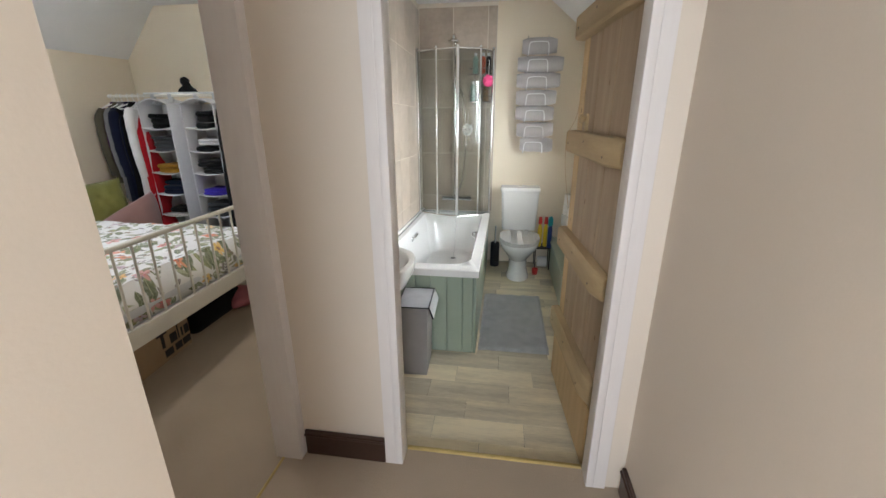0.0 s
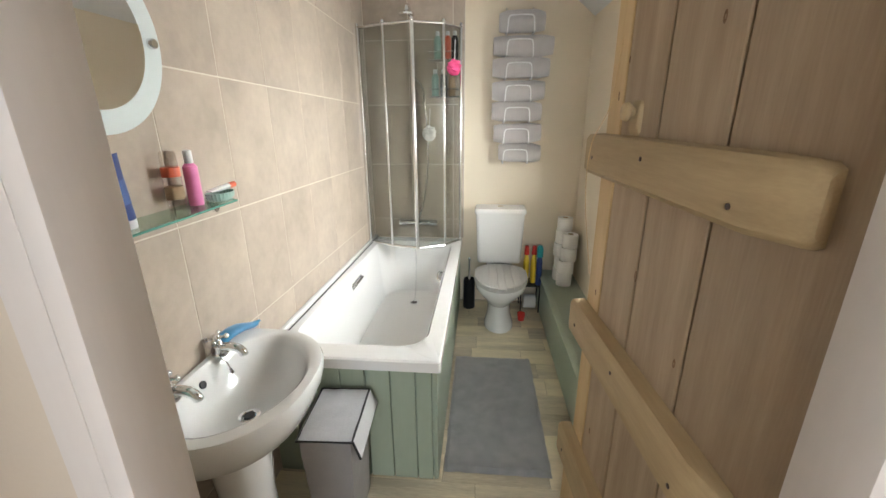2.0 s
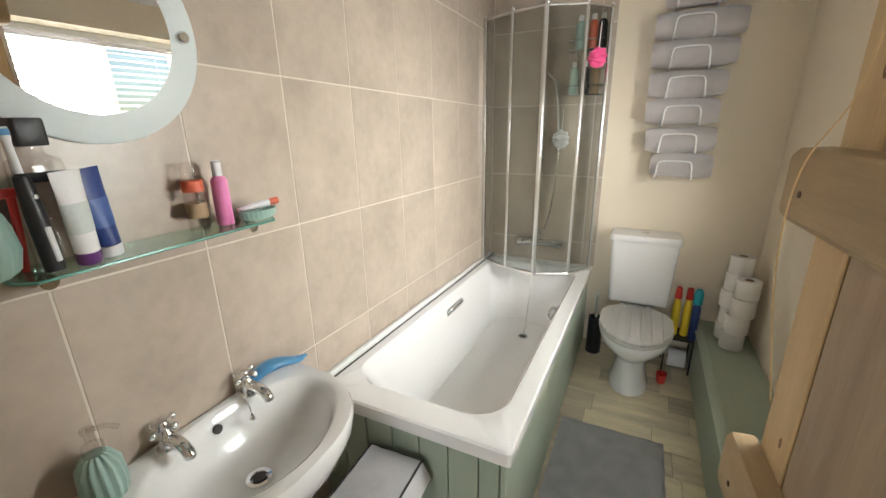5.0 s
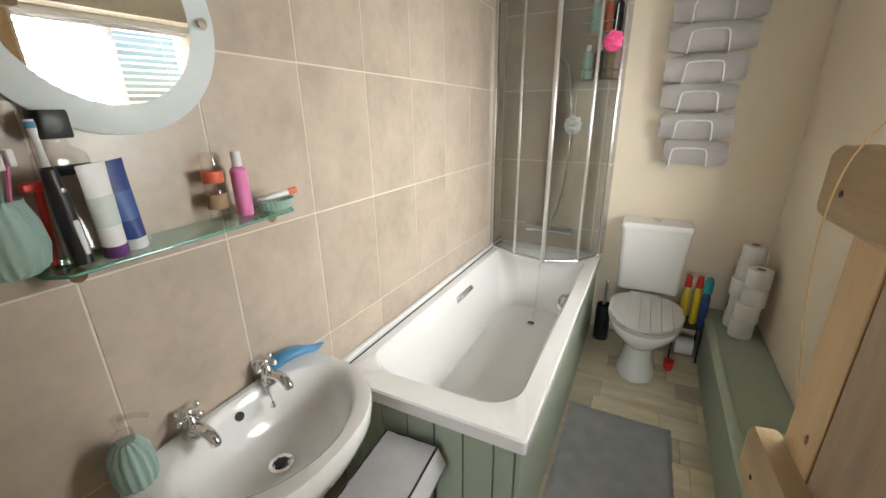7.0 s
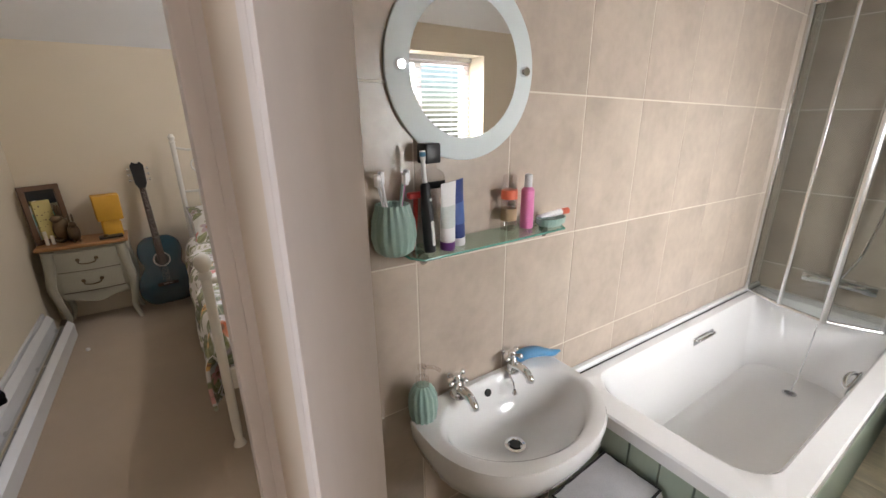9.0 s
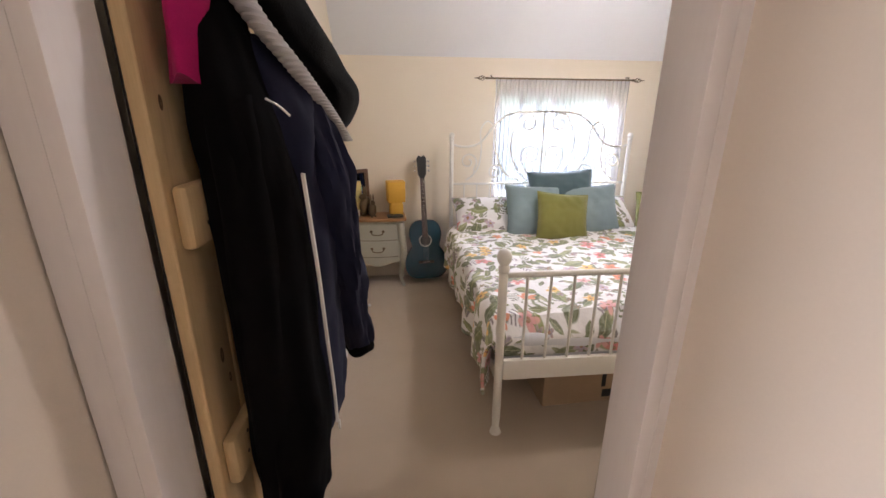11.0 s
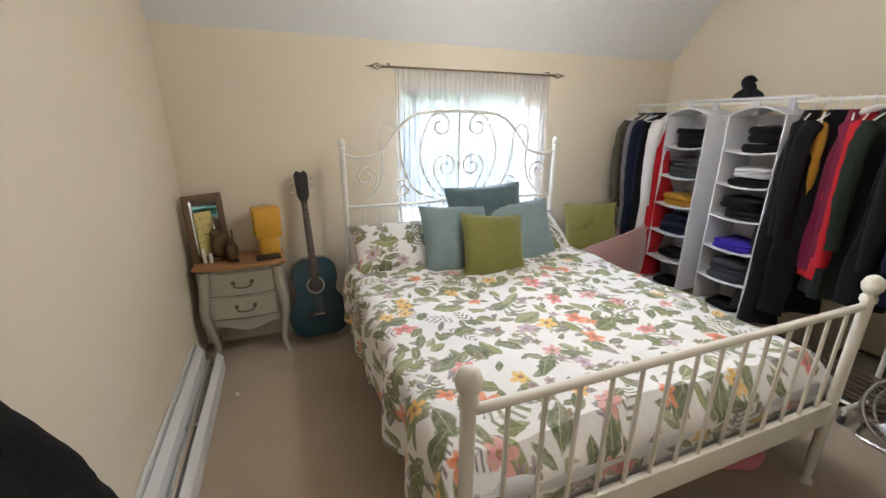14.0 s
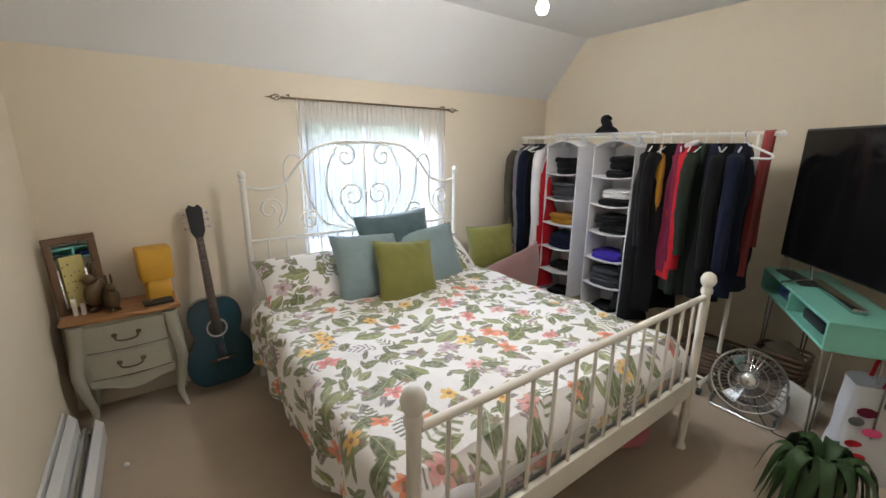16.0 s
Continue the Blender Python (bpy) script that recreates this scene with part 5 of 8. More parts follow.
        nz2.inputs["Scale"].default_value = scale * 9
        L(uv, nz2.inputs["Vector"])
        L(op("MULTIPLY", nz2.outputs["Fac"], 0.34), shade.inputs[0])
        tint = rp.outputs[0]
        if kind == "leaf":
            # one half of the blade darker, with a pale midrib
            tint = mixc(op("MULTIPLY", op("GREATER_THAN", y, 0.0), 0.45), tint, (0.035, 0.05, 0.018))
            tint = mixc(op("MULTIPLY", op("LESS_THAN", op("ABSOLUTE", y), 0.011), 0.6), tint, (0.50, 0.50, 0.30))
        elif kind == "flower":
            tint = mixc(op("LESS_THAN", rad, size * 0.22), tint, (0.30, 0.10, 0.05))
            tint = mixc(op("MULTIPLY", op("SUBTRACT", rad, size * 0.3), 2.0), tint, (0.85, 0.55, 0.40))
        L(tint, shade.inputs[6])
        shade.inputs[7].default_value = (0.66, 0.64, 0.42, 1)
        wash = op("MULTIPLY_ADD", nz2.outputs["Fac"], -0.5, 1.2)
        lim2 = N("ShaderNodeClamp")
        L(wash, lim2.inputs[0])
        return op("MULTIPLY", mk, lim2.outputs[0]), shade.outputs[2]
    nz = N("ShaderNodeTexNoise")
    nz.inputs["Scale"].default_value = 3
    L(uv, nz.inputs["Vector"])
    col = mixc(nz.outputs["Fac"], (0.82, 0.80, 0.78), (0.76, 0.74, 0.73))
    greens = [(0.11, 0.14, 0.025), (0.20, 0.23, 0.06), (0.06, 0.095, 0.025), (0.26, 0.28, 0.12), (0.08, 0.11, 0.05)]
    sage = [(0.30, 0.32, 0.18), (0.17, 0.20, 0.11), (0.36, 0.36, 0.22), (0.22, 0.24, 0.13)]
    darks = [(0.07, 0.08, 0.06), (0.16, 0.13, 0.18), (0.09, 0.12, 0.05), (0.24, 0.18, 0.26), (0.11, 0.14, 0.06)]
    blooms = [(0.72, 0.14, 0.04), (0.78, 0.42, 0.05), (0.66, 0.10, 0.15), (0.66, 0.26, 0.30), (0.74, 0.10, 0.03), (0.80, 0.50, 0.08), (0.45, 0.34, 0.50)]
    for args in ((5.4, 9.4, "sprig", sage, 0.58, 0.40), (8.0, 4.4, "sprig", darks, 0.58, 0.34), (13.0, 5.7, "leaf", darks, 0.42, 0.50, 2.6), (11.0, 14.9, "leaf", sage, 0.44, 0.45, 2.4), (9.5, 8.3, "leaf", greens, 0.44, 0.50, 2.3), (8.0, 11.3, "leaf", darks, 0.43, 0.34, 2.6), (7.0, 1.3, "leaf", greens, 0.44, 0.48, 2.1), (5.8, 7.9, "leaf", greens, 0.42, 0.34, 2.0), (14.0, 13.2, "flower", darks, 0.34, 0.22), (6.2, 2.2, "flower", blooms, 0.30, 0.26), (9.0, 6.6, "flower", blooms, 0.33, 0.20)):
        mk, c = layer(*args)
        col = mixc(mk, col, c)
    L(col, bs.inputs["Base Color"])
    fine = N("ShaderNodeTexNoise")
    fine.inputs["Scale"].default_value = 25
    L(uv, fine.inputs["Vector"])
    bp = N("ShaderNodeBump")
    bp.inputs["Strength"].default_value, bp.inputs["Distance"].default_value = 0.35, 0.01
    L(fine.outputs["Fac"], bp.inputs["Height"])
    L(bp.outputs[0], bs.inputs["Normal"])
    return m


M_FLORAL = flower_print("floral_cotton")

BX0, BX1, BY0, BY1 = -3.49, -1.40, 1.60, 3.33   # the bed's head, foot and sides


def spiral(cy, cz, r, turns, start, sgn=1, n=28, r1=0.02):
    """A flat scroll in the y, z plane, from the outside in."""
    return [(0.0, cy + (r + (r1 - r) * k / n) * math.cos(radians(start) + sgn * 2 * math.pi * turns * k / n), cz + (r + (r1 - r) * k / n) * math.sin(radians(start) + sgn * 2 * math.pi * turns * k / n)) for k in range(n + 1)]


def bed():
    ob = thing("bed", ((BX0 + BX1) / 2, (BY0 + BY1) / 2, 0), "cream metal double bed with scrolled headboard and spindle footboard", "bed")
    ox, oy = (BX0 + BX1) / 2, (BY0 + BY1) / 2
    hx, fx, hw = BX0 - ox, BX1 - ox, (BY1 - BY0) / 2
    # footboard
    for s in (-1, 1):
        bm = bmesh.new()
        lathe(bm, [(0.030, 0), (0.024, 0.02), (0.017, 0.03), (0.021, 0.10), (0.021, 0.90), (0.027, 0.905), (0.027, 0.925), (0.020, 0.935), (0.032, 0.955), (0.036, 0.975), (0.028, 1.0), (0.012, 1.012)], 20, (fx, s * hw, 0))
        part("foot_post", bm, M_METALWHITE, ob)
        bm = bmesh.new()
        lathe(bm, [(0.026, 0), (0.018, 0.03), (0.019, 1.38), (0.026, 1.385), (0.018, 1.40), (0.026, 1.425), (0.014, 1.45)], 20, (hx, s * (hw - 0.01), 0))
        part("head_post", bm, M_METALWHITE, ob)
        part("side_rail", box(hx + 0.02, fx - 0.02, s * hw - 0.012, s * hw + 0.012, 0.30, 0.37, 0.004), M_METALWHITE, ob)
    bm = bmesh.new()
    rod(bm, (fx, -hw + 0.02, 0.885), (fx, hw - 0.02, 0.885), 0.015, seg=14)
    part("foot_rail", bm, M_METALWHITE, ob)
    part("foot_panel", box(fx - 0.014, fx + 0.014, -hw + 0.021, hw - 0.021, 0.325, 0.435, 0.005, 2), M_METALWHITE, ob)
    for k in range(1, 15):
        y = -hw + 2 * hw * k / 15
        part("spindle", rod(bmesh.new(), (fx, y, 0.43), (fx, y, 0.875), 0.0075, seg=8), M_METALWHITE, ob)
    # headboard
    w = hw - 0.01
    half = [(-w, 1.345), (-w + 0.12, 1.325), (-w + 0.26, 1.36), (-w + 0.38, 1.50), (-w + 0.50, 1.60), (-w + 0.64, 1.63), (-0.06, 1.635)]
    pts = [(hx, y, z) for y, z in half] + [(hx, -y, z) for y, z in reversed(half)]
    part("arch_rail", tube(bmesh.new(), catmull(pts, 8), 0.010, 10), M_METALWHITE, ob)
    part("head_rail", rod(bmesh.new(), (hx, -w, 0.985), (hx, w, 0.985), 0.010, seg=10), M_METALWHITE, ob)
    part("head_rail", rod(bmesh.new(), (hx, -w, 0.40), (hx, w, 0.40), 0.012, seg=10), M_METALWHITE, ob)
    part("centre_bar", rod(bmesh.new(), (hx, 0, 0.985), (hx, 0, 1.635), 0.008, seg=10), M_METALWHITE, ob)
    part("centre_knot", lathe(bmesh.new(), [(0.005, -0.025), (0.016, 0), (0.005, 0.025)], 12, (hx, 0, 1.27)), M_METALWHITE, ob)
    for k in range(1, 14):
        y = -w + 2 * w * k / 14
        part("spindle", rod(bmesh.new(), (hx, y, 0.40), (hx, y, 0.98), 0.006, seg=8), M_METALWHITE, ob)
    for s in (-1, 1):
        def put(points):
            part("scroll", tube(bmesh.new(), [(hx, s * y, z) for _, y, z in points], 0.0075, 8), M_METALWHITE, ob)
        lyre = [Vector((0, y, z)) for y, z in ((0.09, 0.99), (0.22, 1.10), (0.30, 1.28), (0.29, 1.45), (0.24, 1.56))]
        put([tuple(p) for p in catmull(lyre, 6)] + spiral(0.15, 1.535, 0.095, 1.35, 15, 1)[1:])
        inner = [Vector((0, y, z)) for y, z in ((0.02, 0.995), (0.13, 1.08), (0.20, 1.20))]
        put([tuple(p) for p in catmull(inner, 6)] + spiral(0.105, 1.245, 0.10, 1.4, -10, 1)[1:])
        outer = [Vector((0, y, z)) for y, z in ((0.12, 0.99), (0.34, 1.08), (0.44, 1.28), (0.46, 1.48), (0.53, 1.55), (0.59, 1.47), (0.58, 1.30), (0.60, 1.15), (0.66, 1.06), (0.72, 1.02))]
        put([tuple(p) for p in catmull(outer, 6)])
        put([(0, 0.30, 1.04), (0, 0.36, 1.09)] + spiral(0.44, 1.09, 0.075, 1.3, 150, -1)[1:])
        put(spiral(0.70, 1.19, 0.085, 1.35, 230, -1)[::-1][:-1] + [(0, 0.645, 1.125), (0, 0.64, 1.08)])
    part("slat_base", box(hx + 0.02, fx - 0.02, -hw + 0.02, hw - 0.02, 0.31, 0.345), M_CARD, ob, "pale slatted bed base", False)
    return ob


bed()
bm = box(BX0 + 0.03, BX1 - 0.03, BY0 + 0.03, BY1 - 0.03, 0.347, 0.545, 0.05, 4)
solid("mattress", bm, M_WHITEFAB, "white mattress on the bed base", "mattress")


def cloth_uv(bm, fn):
    lay = bm.loops.layers.uv.new("UVMap")
    for f in bm.faces:
        for lp in f.loops:
            lp[lay].uv = fn[lp.vert]


def duvet():
    """A quilt over the mattress that hangs down both sides, with soft folds."""
    bm = bmesh.new()
    top, drop = 0.615, 0.36
    half = (BY1 - BY0) / 2 + 0.045
    cy = (BY0 + BY1) / 2
    nu, nv = 96, 88
    x0, x1 = -3.30, BX1 - 0.035
    uvs, g = {}, []
    L = 2 * (half + drop)
    for j in range(nv + 1):
        row = []
        v = j / nv
        x = x0 + (x1 - x0) * v
        endf = 1 - max(0.0, (v - 0.955) / 0.045)
        for i in range(nu + 1):
            s = (i / nu - 0.5) * L
            a = abs(s)
            sg = 1 if s > 0 else -1
            r = 0.07
            flat = half - r
            if a <= flat:
                y, z = a, top
            elif a <= flat + r * math.pi / 2:
                q = (a - flat) / r
                y, z = flat + r * math.sin(q), top - r * (1 - math.cos(q))
            else:
                d = a - flat - r * math.pi / 2
                y, z = half + 0.02 * d, top - r - d
            side = max(0.0, min(1.0, (a - flat) / 0.2))
            puff_ = 0.030 * noise.noise((x * 2.6, s * 2.4, 1.0)) + 0.014 * noise.noise((x * 7, s * 7, 5.0)) + 0.006 * noise.noise((x * 18, s * 18, 8.0))
            fold = 0.028 * math.sin(x * 17 + 3 * noise.noise((x * 2, 0.3, sg))) * side
            z += puff_ * (1 - side)
            y += (fold + 0.02 * noise.noise((x * 5, s * 5, 2)) * side)
            if side >= 1 and z < 0.30:
                z = max(z, 0.235 + 0.04 * math.sin(x * 9 + sg) + 0.02 * noise.noise((x * 12, 3, sg)))
            z -= (1 - endf) * 0.10 * (1 - side)
            crown = 0.02 * math.cos(s / half * 1.3) * (1 - side)
            vert = bm.verts.new((x + 0.01 * noise.noise((s * 3, x * 3, 6)), cy + sg * y, z + crown))
            uvs[vert] = (s, x)
            row.append(vert)
        g.append(row)
    for j in range(nv):
        for i in range(nu):
            bm.faces.new((g[j][i], g[j][i + 1], g[j + 1][i + 1], g[j + 1][i]))
    # hem and foot end fold under
    low = [bm.verts.new((v.co.x + 0.012, v.co.y, max(0.44, v.co.z - 0.12) if abs(v.co.y - cy) < half - 0.02 else v.co.z - 0.01)) for v in g[-1]]
    for k, v in enumerate(low):
        uvs[v] = (uvs[g[-1][k]][0], uvs[g[-1][k]][1] + 0.12)
    for i in range(nu):
        bm.faces.new((g[-1][i], g[-1][i + 1], low[i + 1], low[i]))
    cloth_uv(bm, uvs)
    ob = solid("duvet", bm, M_FLORAL, "white cotton duvet printed with leaves and flowers on the bed", "duvet")
    md = ob.modifiers.new("thickness", "SOLIDIFY")
    md.thickness, md.offset = 0.018, -1
    return ob


duvet()


def cushion(name, m, w, h, d, material, label, category="cushion", uvscale=1.0, seed=0, group="", p=2.6):
    """A stuffed square: w along local x, h along local y, d thick along z."""
    bm = bmesh.new()
    n = 26
    uvs, side = {}, []
    for sgn in (1, -1):
        g = []
        for j in range(n + 1):
            row = []
            for i in range(n + 1):
                u, v = 2 * i / n - 1, 2 * j / n - 1
                edge = max(abs(u), abs(v))
                if sgn < 0 and edge > 0.999:
                    row.append(side[0][j][i])
                    continue
                t = max(0.0, (1 - abs(u) ** p) * (1 - abs(v) ** p)) ** 0.5
                pinch = 1 - 0.07 * (1 - abs(u) ** 2) * abs(v) ** 4 - 0.0
                pinch2 = 1 - 0.07 * (1 - abs(v) ** 2) * abs(u) ** 4
                z = sgn * d / 2 * t * (1 + 0.12 * noise.noise((u * 1.6 + seed, v * 1.6, sgn))) + 0.012 * noise.noise((u * 4 + seed, v * 4, 3)) * t
                vert = bm.verts.new((u * w / 2 * pinch2, v * h / 2 * pinch, z))
                uvs[vert] = ((u * w / 2 + seed) * uvscale, v * h / 2 * uvscale + sgn)
                row.append(vert)
            g.append(row)
        side.append(g)
        for j in range(n):
            for i in range(n):
                f = (g[j][i], g[j][i + 1], g[j + 1][i + 1], g[j + 1][i])
                bm.faces.new(f if sgn > 0 else tuple(reversed(f)))
    cloth_uv(bm, uvs)
    ob = thing(name, m, label, category, group)
    part("cover", bm, material, ob)
    pts = []
    for k in range(64):
        q = k / 16
        e, t = int(q) % 4, (q % 1) * 2 - 1
        u, v = ((t, -1), (1, t), (-t, 1), (-1, -t))[e]
        pts.append((u * w / 2 * (1 - 0.07 * (1 - v * v) * abs(u) ** 4), v * h / 2 * (1 - 0.07 * (1 - u * u) * abs(v) ** 4), 0))
    part("seam", tube(bmesh.new(), pts, 0.004, 6, closed=True), material, ob)
    return ob


# pillows and cushions against the headboard, faces towards the foot
def lean(x, y, z, back, turn=0.0, spin=0.0):
    return Matrix.Translation((x, y, z)) @ pose(0, 0, 0, 0, 0, 90 + turn) @ pose(0, 0, 0, 90 - back) @ pose(0, 0, 0, 0, 0, spin)


cushion("pillow", lean(-3.28, 1.98, 0.72, 52), 0.74, 0.44, 0.19, M_FLORAL, "plump pillow in floral cotton at the head of the bed", "pillow", seed=3, group="floral pillows")
cushion("pillow", lean(-3.28, 2.94, 0.72, 52), 0.74, 0.44, 0.19, M_FLORAL, "plump pillow in floral cotton at the head of the bed", "pillow", seed=8, group="floral pillows")
cushion("cushion", lean(-3.27, 2.60, 0.92, 18, 0, 2), 0.62, 0.42, 0.14, M_DEEPTEAL, "dark teal velvet cushion against the headboard", seed=4)
cushion("cushion", lean(-3.13, 2.31, 0.79, 26, 4, -3), 0.52, 0.48, 0.15, M_TEALGREY, "blue-grey piped square cushion on the bed", seed=5, group="blue-grey cushions")
cushion("cushion", lean(-3.15, 2.83, 0.78, 26, -6, 4), 0.52, 0.48, 0.15, M_TEALGREY, "blue-grey piped square cushion on the bed", seed=6, group="blue-grey cushions")
cushion("cushion", lean(-2.95, 2.50, 0.77, 28, -4, -5), 0.44, 0.44, 0.14, M_OLIVE, "olive green square cushion at the front of the pile", seed=7)


def curtain():
    ob = thing("net_curtain", (WX + 0.055, 2.68, 1.90), "sheer white net curtain on an iron pole", "curtain")
    m = bpy.data.materials.new("sheer_net")
    m.use_nodes = True
    nt = m.node_tree
    out = nt.nodes["Material Output"]
    nt.nodes.remove(nt.nodes["Principled BSDF"])
    tl, tp, df = nt.nodes.new("ShaderNodeBsdfTranslucent"), nt.nodes.new("ShaderNodeBsdfTransparent"), nt.nodes.new("ShaderNodeBsdfDiffuse")
    tl.inputs[0].default_value = df.inputs[0].default_value = (0.82, 0.83, 0.86, 1)
    a, b = nt.nodes.new("ShaderNodeMixShader"), nt.nodes.new("ShaderNodeMixShader")
    a.inputs[0].default_value = 0.35
    wv = nt.nodes.new("ShaderNodeTexNoise")
    wv.inputs["Scale"].default_value = 260
    rg = nt.nodes.new("ShaderNodeMapRange")
    rg.inputs["To Min"].default_value, rg.inputs["To Max"].default_value = 0.45, 0.75
    nt.links.new(wv.outputs["Fac"], rg.inputs["Value"])
    nt.links.new(tl.outputs[0], a.inputs[1])
    nt.links.new(df.outputs[0], a.inputs[2])
    nt.links.new(rg.outputs[0], b.inputs[0])
    nt.links.new(a.outputs[0], b.inputs[1])
    nt.links.new(tp.outputs[0], b.inputs[2])
    nt.links.new(b.outputs[0], out.inputs[0])
    for y0, y1, sd in ((-0.65, 0.02, 1), (-0.02, 0.65, 7)):
        bm = bmesh.new()
        nx, nz = 110, 14
        g = [[bm.verts.new((0.018 * math.sin(i * 0.95 + 1.5 * noise.noise((i * 0.12, k * 0.15, sd))) * (0.5 + 0.6 * k / nz) + 0.008 * noise.noise((i * 0.2, k * 0.3, sd + 2)), y0 + (y1 - y0) * i / nx, 0.02 - 1.12 * k / nz)) for i in range(nx + 1)] for k in range(nz + 1)]
        for k in range(nz):
            for i in range(nx):
                bm.faces.new((g[k][i], g[k][i + 1], g[k + 1][i + 1], g[k + 1][i]))
        part("net_panel", bm, m, ob, "sheer gathered net panel")
    ob = thing("curtain_pole", (WX + 0.055, 2.65, 1.925), "black iron curtain pole with twisted cage finials", "curtain pole")
    part("pole", rod(bmesh.new(), (0, -0.70, 0), (0, 0.70, 0), 0.008, seg=10), M_BRONZE, ob)
    for s in (-1, 1):
        bm = bmesh.new()
        for q in range(4):
            a0 = q * math.pi / 2
            tube(bm, [(0.020 * math.sin(math.pi * t / 10) * math.cos(a0 + t * 0.35), s * (0.71 + 0.008 * t), 0.020 * math.sin(math.pi * t / 10) * math.sin(a0 + t * 0.35)) for t in range(11)], 0.003, 6)
        lathe(bm, [(0.010, -0.006), (0.012, 0), (0.010, 0.006)], 10, (0, s * 0.705, 0), pose(0, 0, 0, 90))
        rod(bm, (0, s * 0.79, 0), (0, s * 0.825, 0), 0.006, 0.001, seg=8)
        part("finial", bm, M_BRONZE, ob)
        part("bracket", tube(bmesh.new(), [(0, s * 0.66, 0), (0, s * 0.66, 0.022), (-0.053, s * 0.66, 0.024)], 0.005, 8), M_BRONZE, ob)


curtain()


def nightstand():
    ob = thing("bedside_table", (-3.55, 0.905, 0), "grey-cream painted two-drawer bedside table with a honey wood top", "bedside table")
    bm = bmesh.new()
    # bowed top
    out = []
    for k in range(13):
        t = k / 12 * 2 - 1
        out.append((0.155 + 0.022 * (1 - t * t), 0.275 * t))
    out += [(-0.14, 0.26), (-0.14, -0.26)]
    loft(bm, [[(x * a, y * a, z) for x, y in out] for z, a in ((0.655, 0.97), (0.662, 1.0), (0.676, 1.0), (0.682, 0.985))])
    part("top", bm, M_TOPWOOD, ob, "honey coloured wooden top")
    bm = bmesh.new()
    rings = []
    for z, b, fx in ((0.235, 0.205, 0.118), (0.32, 0.225, 0.13), (0.45, 0.222, 0.142), (0.56, 0.212, 0.138), (0.654, 0.235, 0.128)):
        rings.append([(-0.13, -b, z), (-0.13, b, z), (fx - 0.01, b, z), (fx + 0.008, b * 0.5, z), (fx + 0.012, 0, z), (fx + 0.008, -b * 0.5, z), (fx - 0.01, -b, z)])
    loft(bm, rings)
    part("carcass", bm, M_GREYPAINT, ob)
    for z0, z1 in ((0.475, 0.625), (0.31, 0.455)):
        bm = bmesh.new()
        loft(bm, [[(0.120, -0.185, z), (0.120, 0.185, z), (0.142, 0.185, z), (0.158, 0.09, z), (0.162, 0, z), (0.158, -0.09, z), (0.142, -0.185, z)] for z in (z0, z1)])
        dr = part("drawer", bm, M_GREYPAINT, ob)
        zc = (z0 + z1) / 2 + 0.01
        bm = bmesh.new()
        tube(bm, catmull([(0.162, -0.055, zc), (0.185, -0.045, zc - 0.02), (0.188, 0, zc - 0.028), (0.185, 0.045, zc - 0.02), (0.162, 0.055, zc)], 5), 0.005, 8)
        for s in (-1, 1):
            lathe(bm, [(0.015, 0), (0.012, 0.006), (0.005, 0.010)], 12, (0.157, s * 0.055, zc), pose(0, 0, 0, 0, 90))
        part("handle", bm, M_BRONZE, dr, "aged bronze drop handle")
        bm = bmesh.new()
        tube(bm, [(0.141, -0.188, z0 - 0.003), (0.163, 0, z0 - 0.003), (0.141, 0.188, z0 - 0.003)], 0.0025, 6)
        part("shadow_line", bm, M_DARKTRIM, dr)
    bm = bmesh.new()
    pts = [(0.138, -0.20, 0.30)] + [(0.142, -0.20 + 0.4 * k / 16, 0.235 - 0.03 * math.cos(math.pi * (k / 8 - 1)) ) for k in range(17)] + [(0.138, 0.20, 0.30)]
    loft(bm, [[(x, y, z) for x, y, z in pts], [(x - 0.02, y, z) for x, y, z in pts]])
    part("apron", bm, M_GREYPAINT, ob)
    for sx, sy in ((1, -1), (1, 1), (-1, -1), (-1, 1)):
        prof = catmull([(0.0, 0.0, 0.64), (0.012, 0.0, 0.50), (0.030, 0.0, 0.36), (0.014, 0.0, 0.22), (-0.006, 0.0, 0.10), (0.012, 0.0, 0.03), (0.022, 0.0, 0.0)], 4)
        bm = bmesh.new()
        rings = []
        for p in prof:
            t = p.z / 0.64
            r = 0.016 + 0.024 * t
            cx = (0.118 if sx > 0 else -0.112) + (p.x if sx > 0 else 0)
            cyy = sy * (0.215 + p.x)
            rings.append([(cx + r * math.cos(2 * math.pi * i / 10), cyy + r * math.sin(2 * math.pi * i / 10), p.z) for i in range(10)])
        loft(bm, rings)
        part("leg", bm, M_GREYPAINT, ob)


nightstand()

# things on the bedside table
ob = thing("framed_mirror", Matrix.Translation((-3.562, 0.735, 0.684)) @ pose(0, 0, 0, 0, 0, 31.5) @ pose(0, 0, 0, 0, -4, 0), "small dark wood framed mirror leaning on the wall", "mirror")
bm = bmesh.new()
for y0, y1, z0, z1 in ((-0.12, 0.12, 0, 0.035), (-0.12, 0.12, 0.395, 0.43), (-0.12, -0.085, 0.035, 0.395), (0.085, 0.12, 0.035, 0.395)):
    bx(bm, -0.008, 0.012, y0, y1, z0, z1, 0.003)
part("frame", bm, M_DARKWOOD, ob)
part("mirror_glass", box(-0.006, 0.002, -0.086, 0.086, 0.034, 0.396), M_MIRROR, ob, smooth=False)
# sheet added before the glass for the yellow spotted patch in the mirror
sheet_m = ob.matrix_basis @ Matrix.Translation((0.0145, -0.018, 0.036))
ob = thing("card", sheet_m, "pale yellow sheet with brown spots before the mirror glass", "card")
